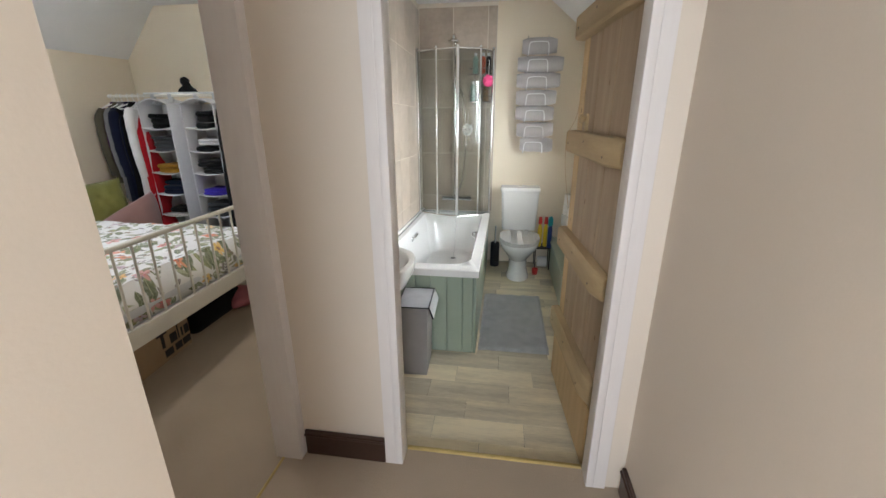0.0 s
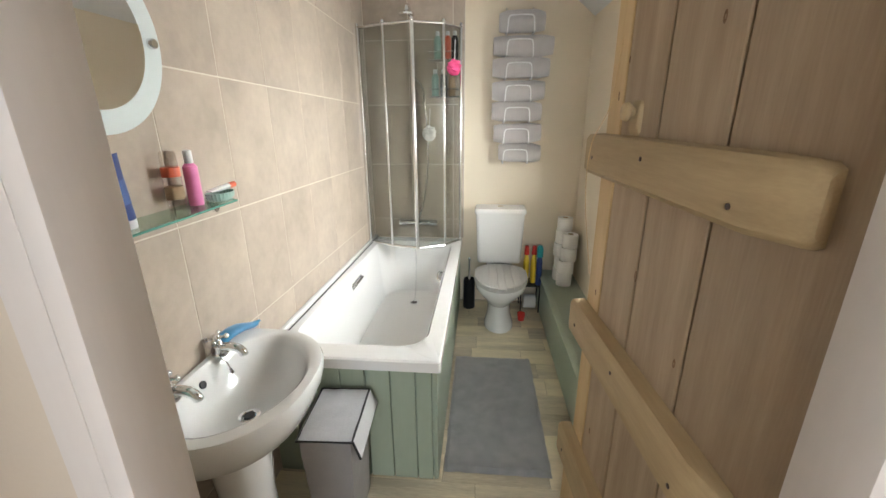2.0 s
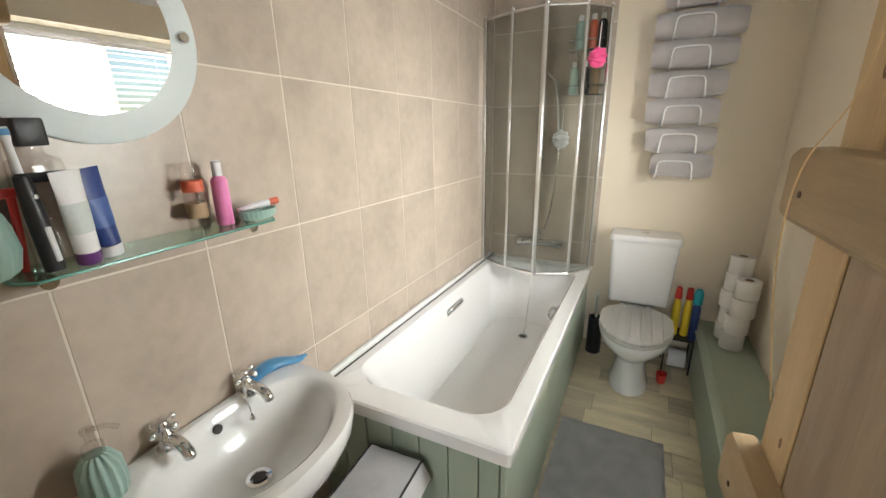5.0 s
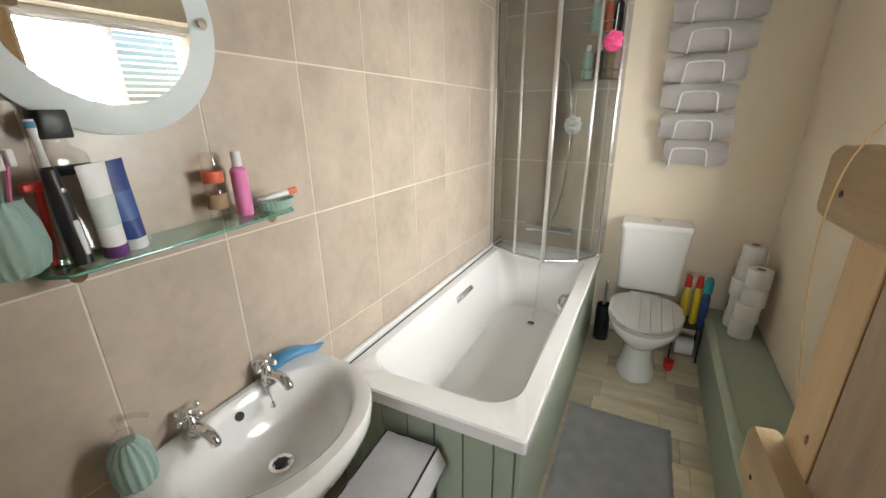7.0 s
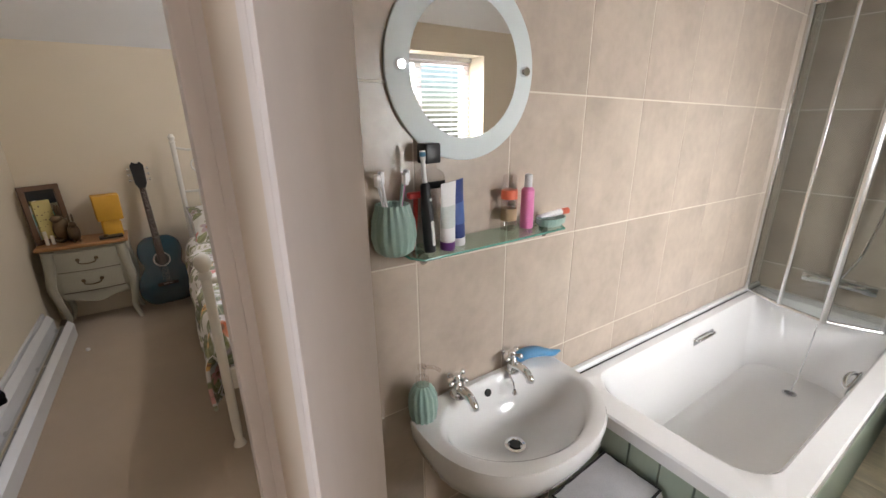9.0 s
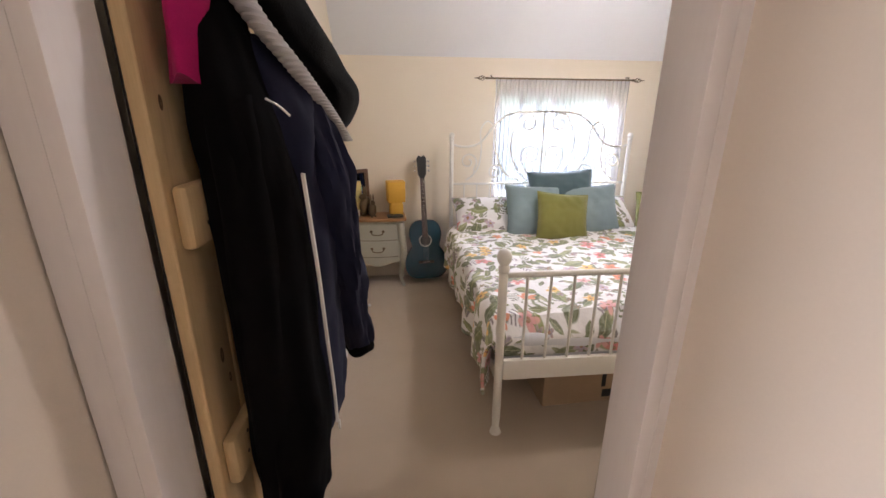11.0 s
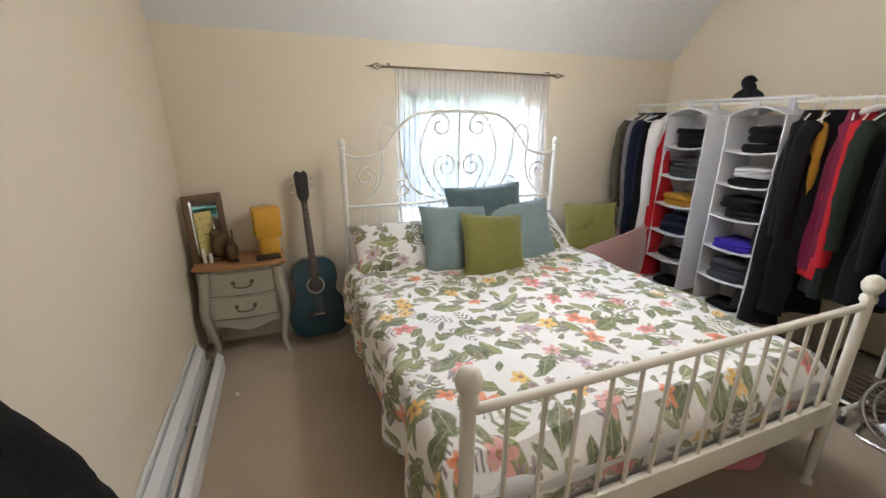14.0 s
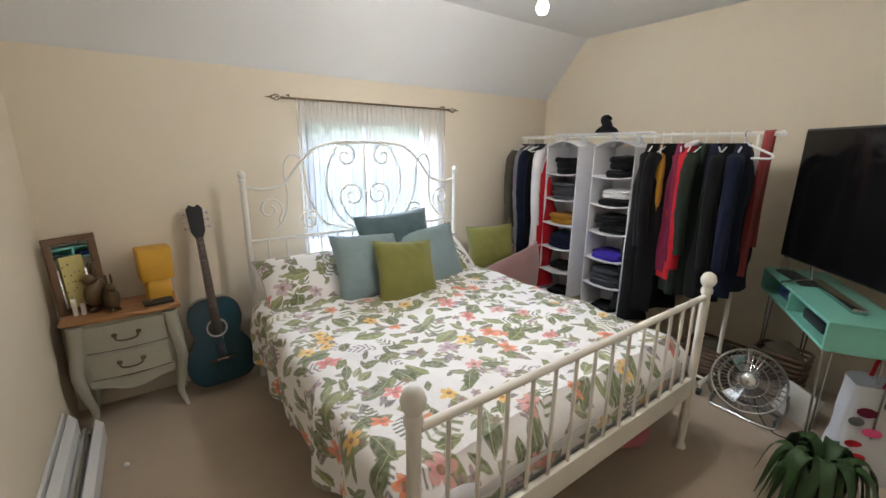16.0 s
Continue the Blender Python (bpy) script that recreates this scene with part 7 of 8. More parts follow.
def organiser(x, w, fills, label):
    """A hanging fabric shelf unit: open front towards -y, shelves with folded clothes."""
    ob = thing("hanging_organiser", (x, RY, 0), label, "organiser", "hanging fabric organisers")
    top, bot, d, n = RZ - 0.08, 0.30, 0.15, 6
    sheer = M_SHEER
    part("back", box(-w / 2, w / 2, d - 0.006, d, bot, top), sheer, ob, smooth=False)
    for s in (-1, 1):
        part("side", box(s * w / 2 - 0.004, s * w / 2 + 0.004, -d, d - 0.007, bot, top), sheer, ob, smooth=False)
    for k in range(n + 1):
        z = bot + (top - bot) * k / n
        bm = bmesh.new()
        sag = 0.018 if k < n else -0.05
        pts = [(-w / 2 + w * i / 10, z - sag * math.sin(math.pi * i / 10)) for i in range(11)]
        loft(bm, [[(px, y, pz) for px, pz in pts] + [(px, y, pz - 0.008) for px, pz in reversed(pts)] for y in (-d, d - 0.008)])
        sh = part("shelf", bm, M_WHITEFAB, ob)
        part("edge_tape", tube(bmesh.new(), [(px, -d - 0.002, pz - 0.004) for px, pz in pts], 0.006, 6), M_WHITEFAB, sh, "white edging")
    for s in (-1, 1):
        part("strap", box(s * w * 0.3 - 0.02, s * w * 0.3 + 0.02, -0.016, 0.016, top, RZ + 0.0145, 0.003), M_WHITEFAB, ob)
    step = (top - bot) / n
    rnd = random.Random(int(x * 100))
    for k, row in enumerate(fills):
        z = bot + step * k + 0.001 - 0.016
        for c, hh, ww in row:
            it = thing("folded_clothes", (x + rnd.uniform(-0.02, 0.02), RY - 0.01, z), "%s folded clothes on a fabric shelf" % c[1], "clothes", "folded clothes")
            bm = bmesh.new()
            nlay = max(1, round(hh / 0.045))
            rings, z0 = [], 0.0
            for q in range(nlay):
                dx, dy, ws, ds = rnd.uniform(-0.012, 0.012), rnd.uniform(-0.018, 0.012), rnd.uniform(0.84, 1.0), rnd.uniform(0.85, 1.0)
                lh = hh / nlay
                for f, pf in ((0.0, 0.90), (0.25, 0.99), (0.6, 1.0), (0.9, 0.93)):
                    rings.append([(px * pf * ws + dx + 0.014 * noise.noise((q * 3.1, px * 14, py * 14)), py * pf * ds + dy + 0.012 * noise.noise((q * 2.3 + 5, px * 14, py * 14)), z0 + lh * f + (0.020 * noise.noise((px * 9 + q, py * 9, x)) - 0.10 * abs(px) * f if q == nlay - 1 else 0.010 * noise.noise((px * 9 + q, py * 9, x))) * (q + f > 0.1)) for px, py in rrect(w * ww, 0.24, 0.05, 4)])
                z0 += lh
            loft(bm, rings)
            part("fold", bm, c[0], it)
            z += hh + 0.002


M_SHEER = mat("translucent_white_fabric", (0.74, 0.74, 0.77), (0.64, 0.64, 0.68), rough=0.8, grain=220, bump=0.1)
K, N_, W_, B_, Y_, G_ = (C_BLACK, "black"), (C_NAVY, "navy"), (C_WHITE, "white"), (C_BLUE, "bright blue"), (C_MUSTARD, "mustard"), (C_SLATE, "slate grey")
organiser(-2.90, 0.32, [[(K, 0.05, 0.75)], [(W_, 0.025, 0.8), (K, 0.06, 0.75)], [(N_, 0.10, 0.85), (N_, 0.05, 0.8)], [(Y_, 0.10, 0.8)], [(G_, 0.16, 0.92)], [(K, 0.15, 0.5)]], "white hanging fabric shelves half full of clothes")
organiser(-2.42, 0.34, [[(K, 0.04, 0.7)], [(G_, 0.15, 0.88)], [(B_, 0.07, 0.88)], [(K, 0.07, 0.85), (K, 0.07, 0.8)], [(K, 0.06, 0.8), (W_, 0.07, 0.75)], [(K, 0.06, 0.6), (K, 0.11, 0.55)]], "white hanging fabric shelves stacked with dark clothes")


def shoe(m, material, lab):
    ob = thing("shoe", m, lab, "shoe", "shoes under the rail")
    bm = bmesh.new()
    rings = []
    for t in range(9):
        u = t / 8
        w = 0.030 + 0.014 * math.sin(math.pi * min(1, u * 1.1)) if u < 0.95 else 0.02
        h = 0.085 - 0.05 * u ** 1.2
        rings.append([(-0.13 + 0.26 * u, w * math.cos(2 * math.pi * k / 14), 0.018 + h / 2 + h / 2 * math.sin(2 * math.pi * k / 14)) for k in range(14)])
    loft(bm, rings)
    part("upper", bm, material, ob)
    bm = bmesh.new()
    loft(bm, [[(x - 0.0, y, z) for x, y in rrect(0.275, 0.088, 0.04, 5)] for z in (0.0, 0.017)])
    part("sole", bm, M_BLACK, ob)


rnd = random.Random(9)
for k in range(7):
    shoe(pose(-3.15 + 0.24 * k + rnd.uniform(-0.03, 0.03), RY - 0.02 + rnd.uniform(-0.06, 0.04), 0.0, 0, 0, 88 + rnd.uniform(-14, 14)), rnd.choice((C_BLACK, C_BROWN, M_CARD, C_GREY)), "dark shoe standing on the carpet under the rail")


def basket(x, y, w, d, h, label):
    ob = thing("basket", (x, y, 0), label, "basket")
    bm = bmesh.new()
    for k in range(9):
        z = 0.012 + (h - 0.012) * k / 8
        s = 0.9 + 0.1 * k / 8
        tube(bm, [(px * s + 0.004 * math.sin(i * 1.9 + k * math.pi), py * s, z) for i, (px, py) in enumerate(rrect(w, d, 0.05, 6))], 0.011, 6, closed=True)
    loft(bm, [[(px * 0.88, py * 0.88, z) for px, py in rrect(w, d, 0.05, 6)] for z in (0.0, 0.012)])
    part("weave", bm, M_WICKER, ob)
    bm = bmesh.new()
    bmesh.ops.create_icosphere(bm, subdivisions=3, radius=1.0, matrix=Matrix.Translation((0, 0, h * 0.8)) @ Matrix.Diagonal((w * 0.40, d * 0.38, h * 0.42, 1)))
    for v in bm.verts:
        v.co += Vector((0.02 * noise.noise(v.co * 14), 0.02 * noise.noise(v.co * 13 + Vector((3, 0, 0))), 0.03 * noise.noise(v.co * 11)))
    part("cloth", bm, C_BROWN, ob, "crumpled brown cloth")


M_WICKER = mat("brown_wicker", (0.14, 0.085, 0.045), (0.08, 0.048, 0.025), rough=0.7, grain=120, bump=0.15)
basket(-1.62, 4.28, 0.34, 0.28, 0.24, "brown wicker basket with cloth on the carpet")


def tub_chair():
    ob = thing("tub_chair", pose(-3.26, 3.76, 0, 0, 0, -55), "dusky pink velvet tub chair in the corner", "chair")
    bm = bmesh.new()
    loft(bm, [[(x, y, z) for x, y in rrect(w, w, 0.16, 6)] for w, z in ((0.44, 0.26), (0.50, 0.29), (0.50, 0.40), (0.46, 0.44))])
    part("seat", bm, M_PINKCLOTH, ob)
    bm = bmesh.new()
    rings = []
    for k in range(25):
        a = radians(-125 + 250 * k / 24) + math.pi / 2
        h = 0.54 + 0.24 * math.cos((k - 12) / 12 * math.pi / 2)
        c, s = math.cos(a), math.sin(a)
        rings.append([((0.27 + 0.045 * math.cos(q)) * c, (0.27 + 0.045 * math.cos(q)) * s, 0.26 + (h - 0.26) * (0.5 + 0.5 * math.sin(q))) for q in [2 * math.pi * i / 14 for i in range(14)]])
    loft(bm, rings)
    part("back", bm, M_PINKCLOTH, ob)
    for sx in (-0.17, 0.17):
        for sy in (-0.17, 0.17):
            part("leg", rod(bmesh.new(), (sx * 1.15, sy * 1.15, 0), (sx, sy, 0.27), 0.011, 0.018, seg=10), M_DARKWOOD, ob)


tub_chair()
cushion("cushion", Matrix.Translation((-3.29, 3.60, 0.715)) @ pose(0, 0, 0, 0, 0, 52) @ pose(0, 0, 0, 68) @ pose(0, 0, 0, 0, 0, 6), 0.42, 0.42, 0.14, M_OLIVE, "olive green cushion on the pink chair", seed=12)

# desk, set across the corner
DX, DY, DZ = -0.984, 3.645, 0.82
desk_m = pose(DX, DY, 0, 0, 0, 120.3)    # local x along the front edge to the far corner, local -y to the back


def desk():
    ob = thing("desk", desk_m, "mint green retro desk with open cubbies on hairpin legs", "desk")
    l, d, t, h = 1.02, 0.33, 0.018, 0.15
    part("top", box(0, l, -d, 0, DZ - t, DZ, 0.002), M_MINT, ob)
    part("bottom", box(0, l, -d, 0, DZ - h, DZ - h + t, 0.002), M_MINT, ob)
    for x in (0.0, l / 2 - t / 2, l - t):
        part("divider", box(x, x + t, -d, 0.0, DZ - h + t, DZ - t), M_MINT, ob, smooth=False)
    part("back_panel", box(t, l - t, -d, -d + 0.012, DZ - h + t, DZ - t), M_MINT, ob, smooth=False)
    for x in (0.08, l - 0.08):
        for y in (-0.05, -d + 0.05):
            bm = bmesh.new()
            s = 1 if x > l / 2 else -1
            tube(bm, [(x - 0.045, y, DZ - h), (x + s * 0.02 - 0.008, y, 0.012), (x + s * 0.02 + 0.008, y, 0.012), (x + 0.045, y, DZ - h)], 0.006, 8)
            part("hairpin_leg", bm, M_STEEL, ob)


desk()
for x, m, lab in ((0.30, M_BLACK, "black game console inside the desk cubby"), (0.72, M_NAVY, "dark box inside the desk cubby")):
    ob = solid("console", box(-0.13, 0.13, -0.11, 0.11, 0.0, 0.055, 0.008, 2), m, lab, "console")
    ob.matrix_basis = desk_m @ Matrix.Translation((x, -0.16, DZ - 0.15 + 0.0185))
tv_m = Matrix.Translation((-1.40, 4.43, DZ + 0.001)) @ pose(0, 0, 0, 0, 0, -43.6)
ob = thing("television", tv_m, "large black flat television standing on the desk", "television")
part("screen", box(0.012, 1.238, -0.014, -0.008, 0.132, 0.898), M_SCREEN, ob, "glossy black screen", False)
part("casing", box(0.0, 1.25, -0.008, 0.03, 0.12, 0.91, 0.006, 2), M_BLACK, ob)
part("foot", tube(bmesh.new(), [(0.25, -0.13, 0.008), (0.25, 0.03, 0.03), (0.25, 0.01, 0.13)], 0.008, 8), M_STEEL, ob, "silver foot")
part("foot", tube(bmesh.new(), [(0.95, -0.13, 0.008), (0.95, 0.03, 0.03), (0.95, 0.01, 0.13)], 0.008, 8), M_STEEL, ob, "silver foot")
ob = thing("sound_bar", desk_m @ pose(0.40, -0.17, DZ + 0.001), "slim silver sound bar on the desk", "sound bar")
part("body", box(-0.24, 0.30, -0.03, 0.03, 0.0, 0.03, 0.008, 2), M_STEEL, ob)
ob = thing("keyboard", desk_m @ pose(0.76, -0.10, DZ + 0.001, 0, 0, 6), "black remote keyboard lying on the desk", "keyboard")
part("body", box(-0.16, 0.16, -0.05, 0.05, 0.0, 0.014, 0.004), M_BLACK, ob)
bottle("glass_bottle", tuple((desk_m @ Matrix.Translation((0.93, -0.08, DZ + 0.001))).translation), [(0.022, 0), (0.024, 0.003), (0.024, 0.07), (0.010, 0.09), (0.010, 0.10)], M_CLEARPL, "small clear bottle with a dark cap on the desk", [(0.012, 0.098), (0.012, 0.125), (0.010, 0.127)], M_BLACK)


def fan():
    ob = thing("floor_fan", Matrix.Translation((-1.32, 3.98, 0.0)), "chrome wire cage floor fan at rest", "fan")
    bm = bmesh.new()
    tube(bm, catmull([(-0.15, -0.09, 0.012), (-0.17, 0.0, 0.012), (-0.15, 0.09, 0.012), (0.15, 0.09, 0.012), (0.17, 0.0, 0.012), (0.15, -0.09, 0.012), (-0.15, -0.09, 0.012)], 6), 0.011, 8)
    part("stand", bm, M_STEEL, ob)
    for s in (-1, 1):
        part("bracket", tube(bmesh.new(), catmull([(s * 0.16, 0, 0.012), (s * 0.205, 0, 0.10), (s * 0.20, 0, 0.215)], 5), 0.008, 8), M_STEEL, ob)
    tip = Matrix.Translation((0, 0, 0.215)) @ pose(0, 0, 0, 62, 0, 12)
    for nm, zz, sgn in (("front_cage", 0.06, 1), ("rear_cage", -0.05, -1)):
        cage = part(nm, lathe(bmesh.new(), [(0.036, 0), (0.038, 0.006), (0.02, 0.012)], 16, turn=tip @ Matrix.Translation((0, 0, zz * 0.5 + sgn * 0.036))), M_STEEL, ob)
        for r, dz in ((0.19, 0.0), (0.15, 0.020), (0.10, 0.032), (0.05, 0.038)):
            bm = bmesh.new()
            tube(bm, [tip @ Vector((r * math.cos(2 * math.pi * k / 40), r * math.sin(2 * math.pi * k / 40), zz * 0.5 + sgn * dz)) for k in range(40)], 0.003 if r < 0.19 else 0.006, 6, closed=True)
            part("ring", bm, M_STEEL, cage)
        for k in range(36):
            a = 2 * math.pi * k / 36
            bm = bmesh.new()
            tube(bm, [tip @ Vector((r * math.cos(a), r * math.sin(a), zz * 0.5 + sgn * dz)) for r, dz in ((0.19, 0), (0.15, 0.02), (0.10, 0.032), (0.035, 0.039))], 0.0022, 4)
            part("wire", bm, M_STEEL, cage)
    for k in range(3):
        bm = bmesh.new()
        a0 = k * 2 * math.pi / 3
        rings = []
        for q in range(7):
            r = 0.03 + 0.022 * q
            w = 0.35 - 0.015 * q
            rings.append([tip @ Vector((r * math.cos(a0 + e * w), r * math.sin(a0 + e * w), 0.02 * e + h)) for e, h in ((-1, 0), (0, 0.004), (1, 0), (0, -0.002))])
        loft(bm, rings)
        part("blade", bm, M_ALU, ob)
    part("motor", lathe(bmesh.new(), [(0.04, -0.10), (0.055, -0.09), (0.055, -0.03), (0.03, -0.01)], 20, turn=tip), M_STEEL, ob)
    part("cable", tube(bmesh.new(), catmull([(0.02, 0.08, 0.08), (0.12, -0.03, 0.006), (0.22, -0.10, 0.006), (0.34, -0.02, 0.006)], 6), 0.004, 6), M_BLACK, ob)


fan()


def plant():
    ob = thing("spider_plant", (-0.86, 3.42, 0), "trailing green spider plant in a dark pot", "plant")
    part("pot", lathe(bmesh.new(), [(0.075, 0), (0.08, 0.005), (0.10, 0.17), (0.105, 0.18), (0.095, 0.18), (0.09, 0.15)], 24), M_BLACK, ob)
    rnd = random.Random(21)
    for k in range(74):
        a = rnd.uniform(0, 2 * math.pi)
        l, up = rnd.uniform(0.10, 0.21), rnd.uniform(0.05, 0.15)
        w = rnd.uniform(0.014, 0.026)
        base = Vector((0.05 * math.cos(a) * rnd.random(), 0.05 * math.sin(a) * rnd.random(), 0.165))
        c, s = math.cos(a), math.sin(a)
        pts = catmull([base, base + Vector((c * l * 0.3, s * l * 0.3, up)), base + Vector((c * l * 0.7, s * l * 0.7, up * 0.75)), base + Vector((c * l, s * l, max(-0.155, up - rnd.uniform(0.22, 0.45))))], 4)
        side = Vector((-s, c, 0))
        bm = bmesh.new()
        rings = []
        for i, p in enumerate(pts):
            q = w * math.sin(math.pi * min(1, 0.12 + 0.86 * i / (len(pts) - 1))) + 0.0006
            rings.append([p - side * q, p + Vector((0, 0, -q * 0.4)), p + side * q, p + Vector((0, 0, -q * 0.4 + 0.001))])
        loft(bm, rings)
        part("leaf", bm, M_LEAF, ob)


plant()


def tote(m, w, d, h, material, label, patches):
    ob = thing("tote_bag", m, label, "bag")
    bm = bmesh.new()
    rings = []
    for k in range(9):
        t = k / 8
        rings.append([(x * (1 - 0.08 * t) + 0.012 * noise.noise((x * 9, y * 9, t * 3)), y * (1 - 0.25 * t) + 0.014 * noise.noise((y * 9, x * 9, t * 4)), h * t + 0.012 * noise.noise((x * 12, y * 12, 7)) * t) for x, y in rrect(w, d, 0.05, 5)])
    loft(bm, rings)
    part("body", bm, material, ob)
    rnd = random.Random(6)
    for k in range(patches):
        x, z = rnd.uniform(-w * 0.4, w * 0.4), rnd.uniform(0.05, h * 0.9)
        bm = bmesh.new()
        lathe(bm, [(rnd.uniform(0.02, 0.045), 0), (0.015, 0.003)], 9, (x, -d / 2 * (1 - 0.25 * z / h) - 0.004, z), pose(0, 0, 0, 90) @ Matrix.Diagonal((1.0, rnd.uniform(0.5, 0.9), 1, 1)))
        part("printed_patch", bm, (M_HOTPINK, C_GREY, C_MAROON, C_RED)[k % 4], ob, "printed flower patch")
    for s in (-1, 1):
        part("strap", tube(bmesh.new(), catmull([(-w * 0.22, s * d * 0.3, h), (-w * 0.15, s * d * 0.35, h + 0.10), (w * 0.15, s * d * 0.35, h + 0.10), (w * 0.22, s * d * 0.3, h)], 5), 0.009, 8), C_RED, ob, "red strap")


tote(pose(-0.72, 3.95, 0, 0, 0, 28), 0.42, 0.22, 0.50, C_WHITE, "white fabric bag with pink flower print under the desk", 12)
ob = solid("card_box", box(-0.11, 0.11, -0.02, 0.02, 0, 0.20, 0.003), M_METALWHITE, "pale card box leaning under the desk", "box")
ob.matrix_basis = pose(-1.13, 4.14, 0.0, -22, 0, -35)
basket(-1.28, 4.42, 0.28, 0.22, 0.30, "dark wicker basket beside the desk legs")

# under the bed
ob = thing("cardboard_box", pose(-1.78, 2.20, 0, 0, 0, 3), "brown cardboard box with dark print under the bed", "box")
part("carton", box(-0.20, 0.20, -0.30, 0.30, 0.0, 0.24, 0.003), M_CARD, ob, smooth=False)
for y0, y1, z0, z1 in ((0.05, 0.075, 0.10, 0.20), (0.02, 0.105, 0.19, 0.205), (0.12, 0.18, 0.10, 0.165), (0.19, 0.20, 0.10, 0.20), (0.22, 0.235, 0.10, 0.165), (0.25, 0.29, 0.10, 0.165), (0.06, 0.13, 0.03, 0.08), (0.15, 0.21, 0.03, 0.08), (0.22, 0.29, 0.03, 0.08)):
    part("print", box(0.2005, 0.2025, y0, y1, z0, z1), M_BLACK, ob, "dark printed bar", False)
ob = solid("storage_bag", box(-0.25, 0.25, -0.28, 0.28, 0, 0.19, 0.06, 3), C_BLACK, "black soft storage bag under the bed", "bag")
ob.location = (-1.85, 2.85, 0)
bm = bmesh.new()
bmesh.ops.create_icosphere(bm, subdivisions=4, radius=1.0, matrix=Matrix.Translation((0, 0, 0.075)) @ Matrix.Diagonal((0.13, 0.16, 0.075, 1)))
for v in bm.verts:
    v.co += Vector((0.012 * noise.noise(v.co * 18), 0.012 * noise.noise(v.co * 17), 0.012 * noise.noise(v.co * 16 + Vector((5, 0, 0)))))
ob = solid("pink_bag", bm, cloth("pink_cloth", (0.60, 0.22, 0.26), (0.50, 0.17, 0.21)), "pink soft bag under the foot of the bed", "bag")
ob.location = (-1.62, 3.12, -0.003)

# ---- bedroom door with coats ----


def bedroom_door():
    ob = thing("plank_door", pose(-0.437, 0.735, 0.012, 0, 0, 180.5), "pale pine plank door standing open against the wall", "door")
    xs = [0.0, 0.15, 0.33, 0.52, 0.72]
    for k in range(4):
        part("plank", box(xs[k] + 0.002, xs[k + 1] - 0.002, 0.0, 0.026, 0, 1.96, 0.003), M_PINE_PALE, ob)
    # the same dark sheet, colouring the gaps between these boards as shade
    part("gap_shade", box(0.004, 0.716, 0.026, 0.030, 0.004, 1.955), M_SHADOWGAP, ob, "dark sheet added behind the boards to shade their gaps", False)
    for z0, z1 in ((1.32, 1.44), (0.76, 0.88), (0.20, 0.32)):
        part("ledge", box(0.02, 0.70, -0.030, -0.001, z0, z1, 0.010, 2), M_PINE_PALE, ob)
        for x in (0.08, 0.09, 0.36, 0.62):
            part("nail", lathe(bmesh.new(), [(0.005, 0), (0.004, 0.002)], 8, (x, -0.030, (z0 + z1) / 2 + (0.03 if x == 0.09 else -0.02)), pose(0, 0, 0, 90)), M_DARKTRIM, ob)
    for x, z, r in ((0.05, 1.58, 0.016), (0.10, 1.05, 0.022), (0.07, 0.62, 0.018), (0.24, 1.20, 0.014), (0.09, 1.86, 0.013), (0.12, 0.98, 0.015), (0.06, 0.42, 0.02)):
        part("knot", lathe(bmesh.new(), [(r * 0.6, 0), (r * 0.5, 0.0009), (r * 0.2, 0.0005)], 12, (x, 0.0005, z), pose(0, 0, 0, 90) @ Matrix.Diagonal((0.7, 1.6, 1, 1))), M_KNOT, ob)
    for k in range(3):
        x = 0.20 + 0.17 * k
        part("coat_hook", tube(bmesh.new(), catmull([(x, -0.001, 1.80), (x, -0.03, 1.79), (x, -0.05, 1.80), (x, -0.055, 1.83)], 5), 0.006, 8), M_BRONZE, ob)


bedroom_door()


M_FLEECE = mat("black_fleece", (0.006, 0.006, 0.006), (0.011, 0.011, 0.011), rough=1.0, scale=30, grain=220, bump=0.15, spec=0.2, dist=0.004)


def draped(rows, seed, folds=7, amp=0.12, n=48, crease=0.0):
    """A hanging cloth body: rows of (z, x middle, y middle, half x, half y)."""
    bm = bmesh.new()
    pts = catmull([Vector((r[1], r[2], r[0])) for r in rows], 10)
    sx = catmull([Vector((r[3], r[4], 0)) for r in rows], 10)
    rings = []
    for j, (p, s) in enumerate(zip(pts, sx)):
        t = j / (len(pts) - 1)
        ring = []
        for k in range(n):
            a = 2 * math.pi * k / n
            f = 1 + amp * (0.3 + 0.9 * t) * math.sin(folds * a + seed + 1.6 * noise.noise((seed, t * 2.5, 0))) + 0.10 * noise.noise((math.cos(a) * 2, math.sin(a) * 2, t * 5 + seed)) + crease * noise.noise((math.cos(a) * 2.2 + seed, math.sin(a) * 2.2, p.z * 8 + 2 * math.cos(a))) + 0.4 * crease * noise.noise((math.cos(a) * 5, math.sin(a) * 5 + seed, p.z * 20))
            ring.append((p.x + s.x * f * math.cos(a), max(0.745, p.y + s.y * f * math.sin(a)), p.z + 0.008 * math.sin(a * 3 + seed)))
        rings.append(ring)
    return loft(bm, rings)


ob = thing("coat", (0, 0, 0), "long black wool coat hanging on the bedroom door", "coat")
part("body", draped([(1.84, -0.585, 0.79, 0.05, 0.03), (1.68, -0.575, 0.81, 0.085, 0.065), (1.45, -0.575, 0.84, 0.10, 0.088), (1.0, -0.585, 0.85, 0.115, 0.088), (0.78, -0.59, 0.85, 0.125, 0.088), (0.62, -0.595, 0.845, 0.12, 0.08)], 1.0, amp=0.05, crease=0.08), M_BLACKCOAT, ob)
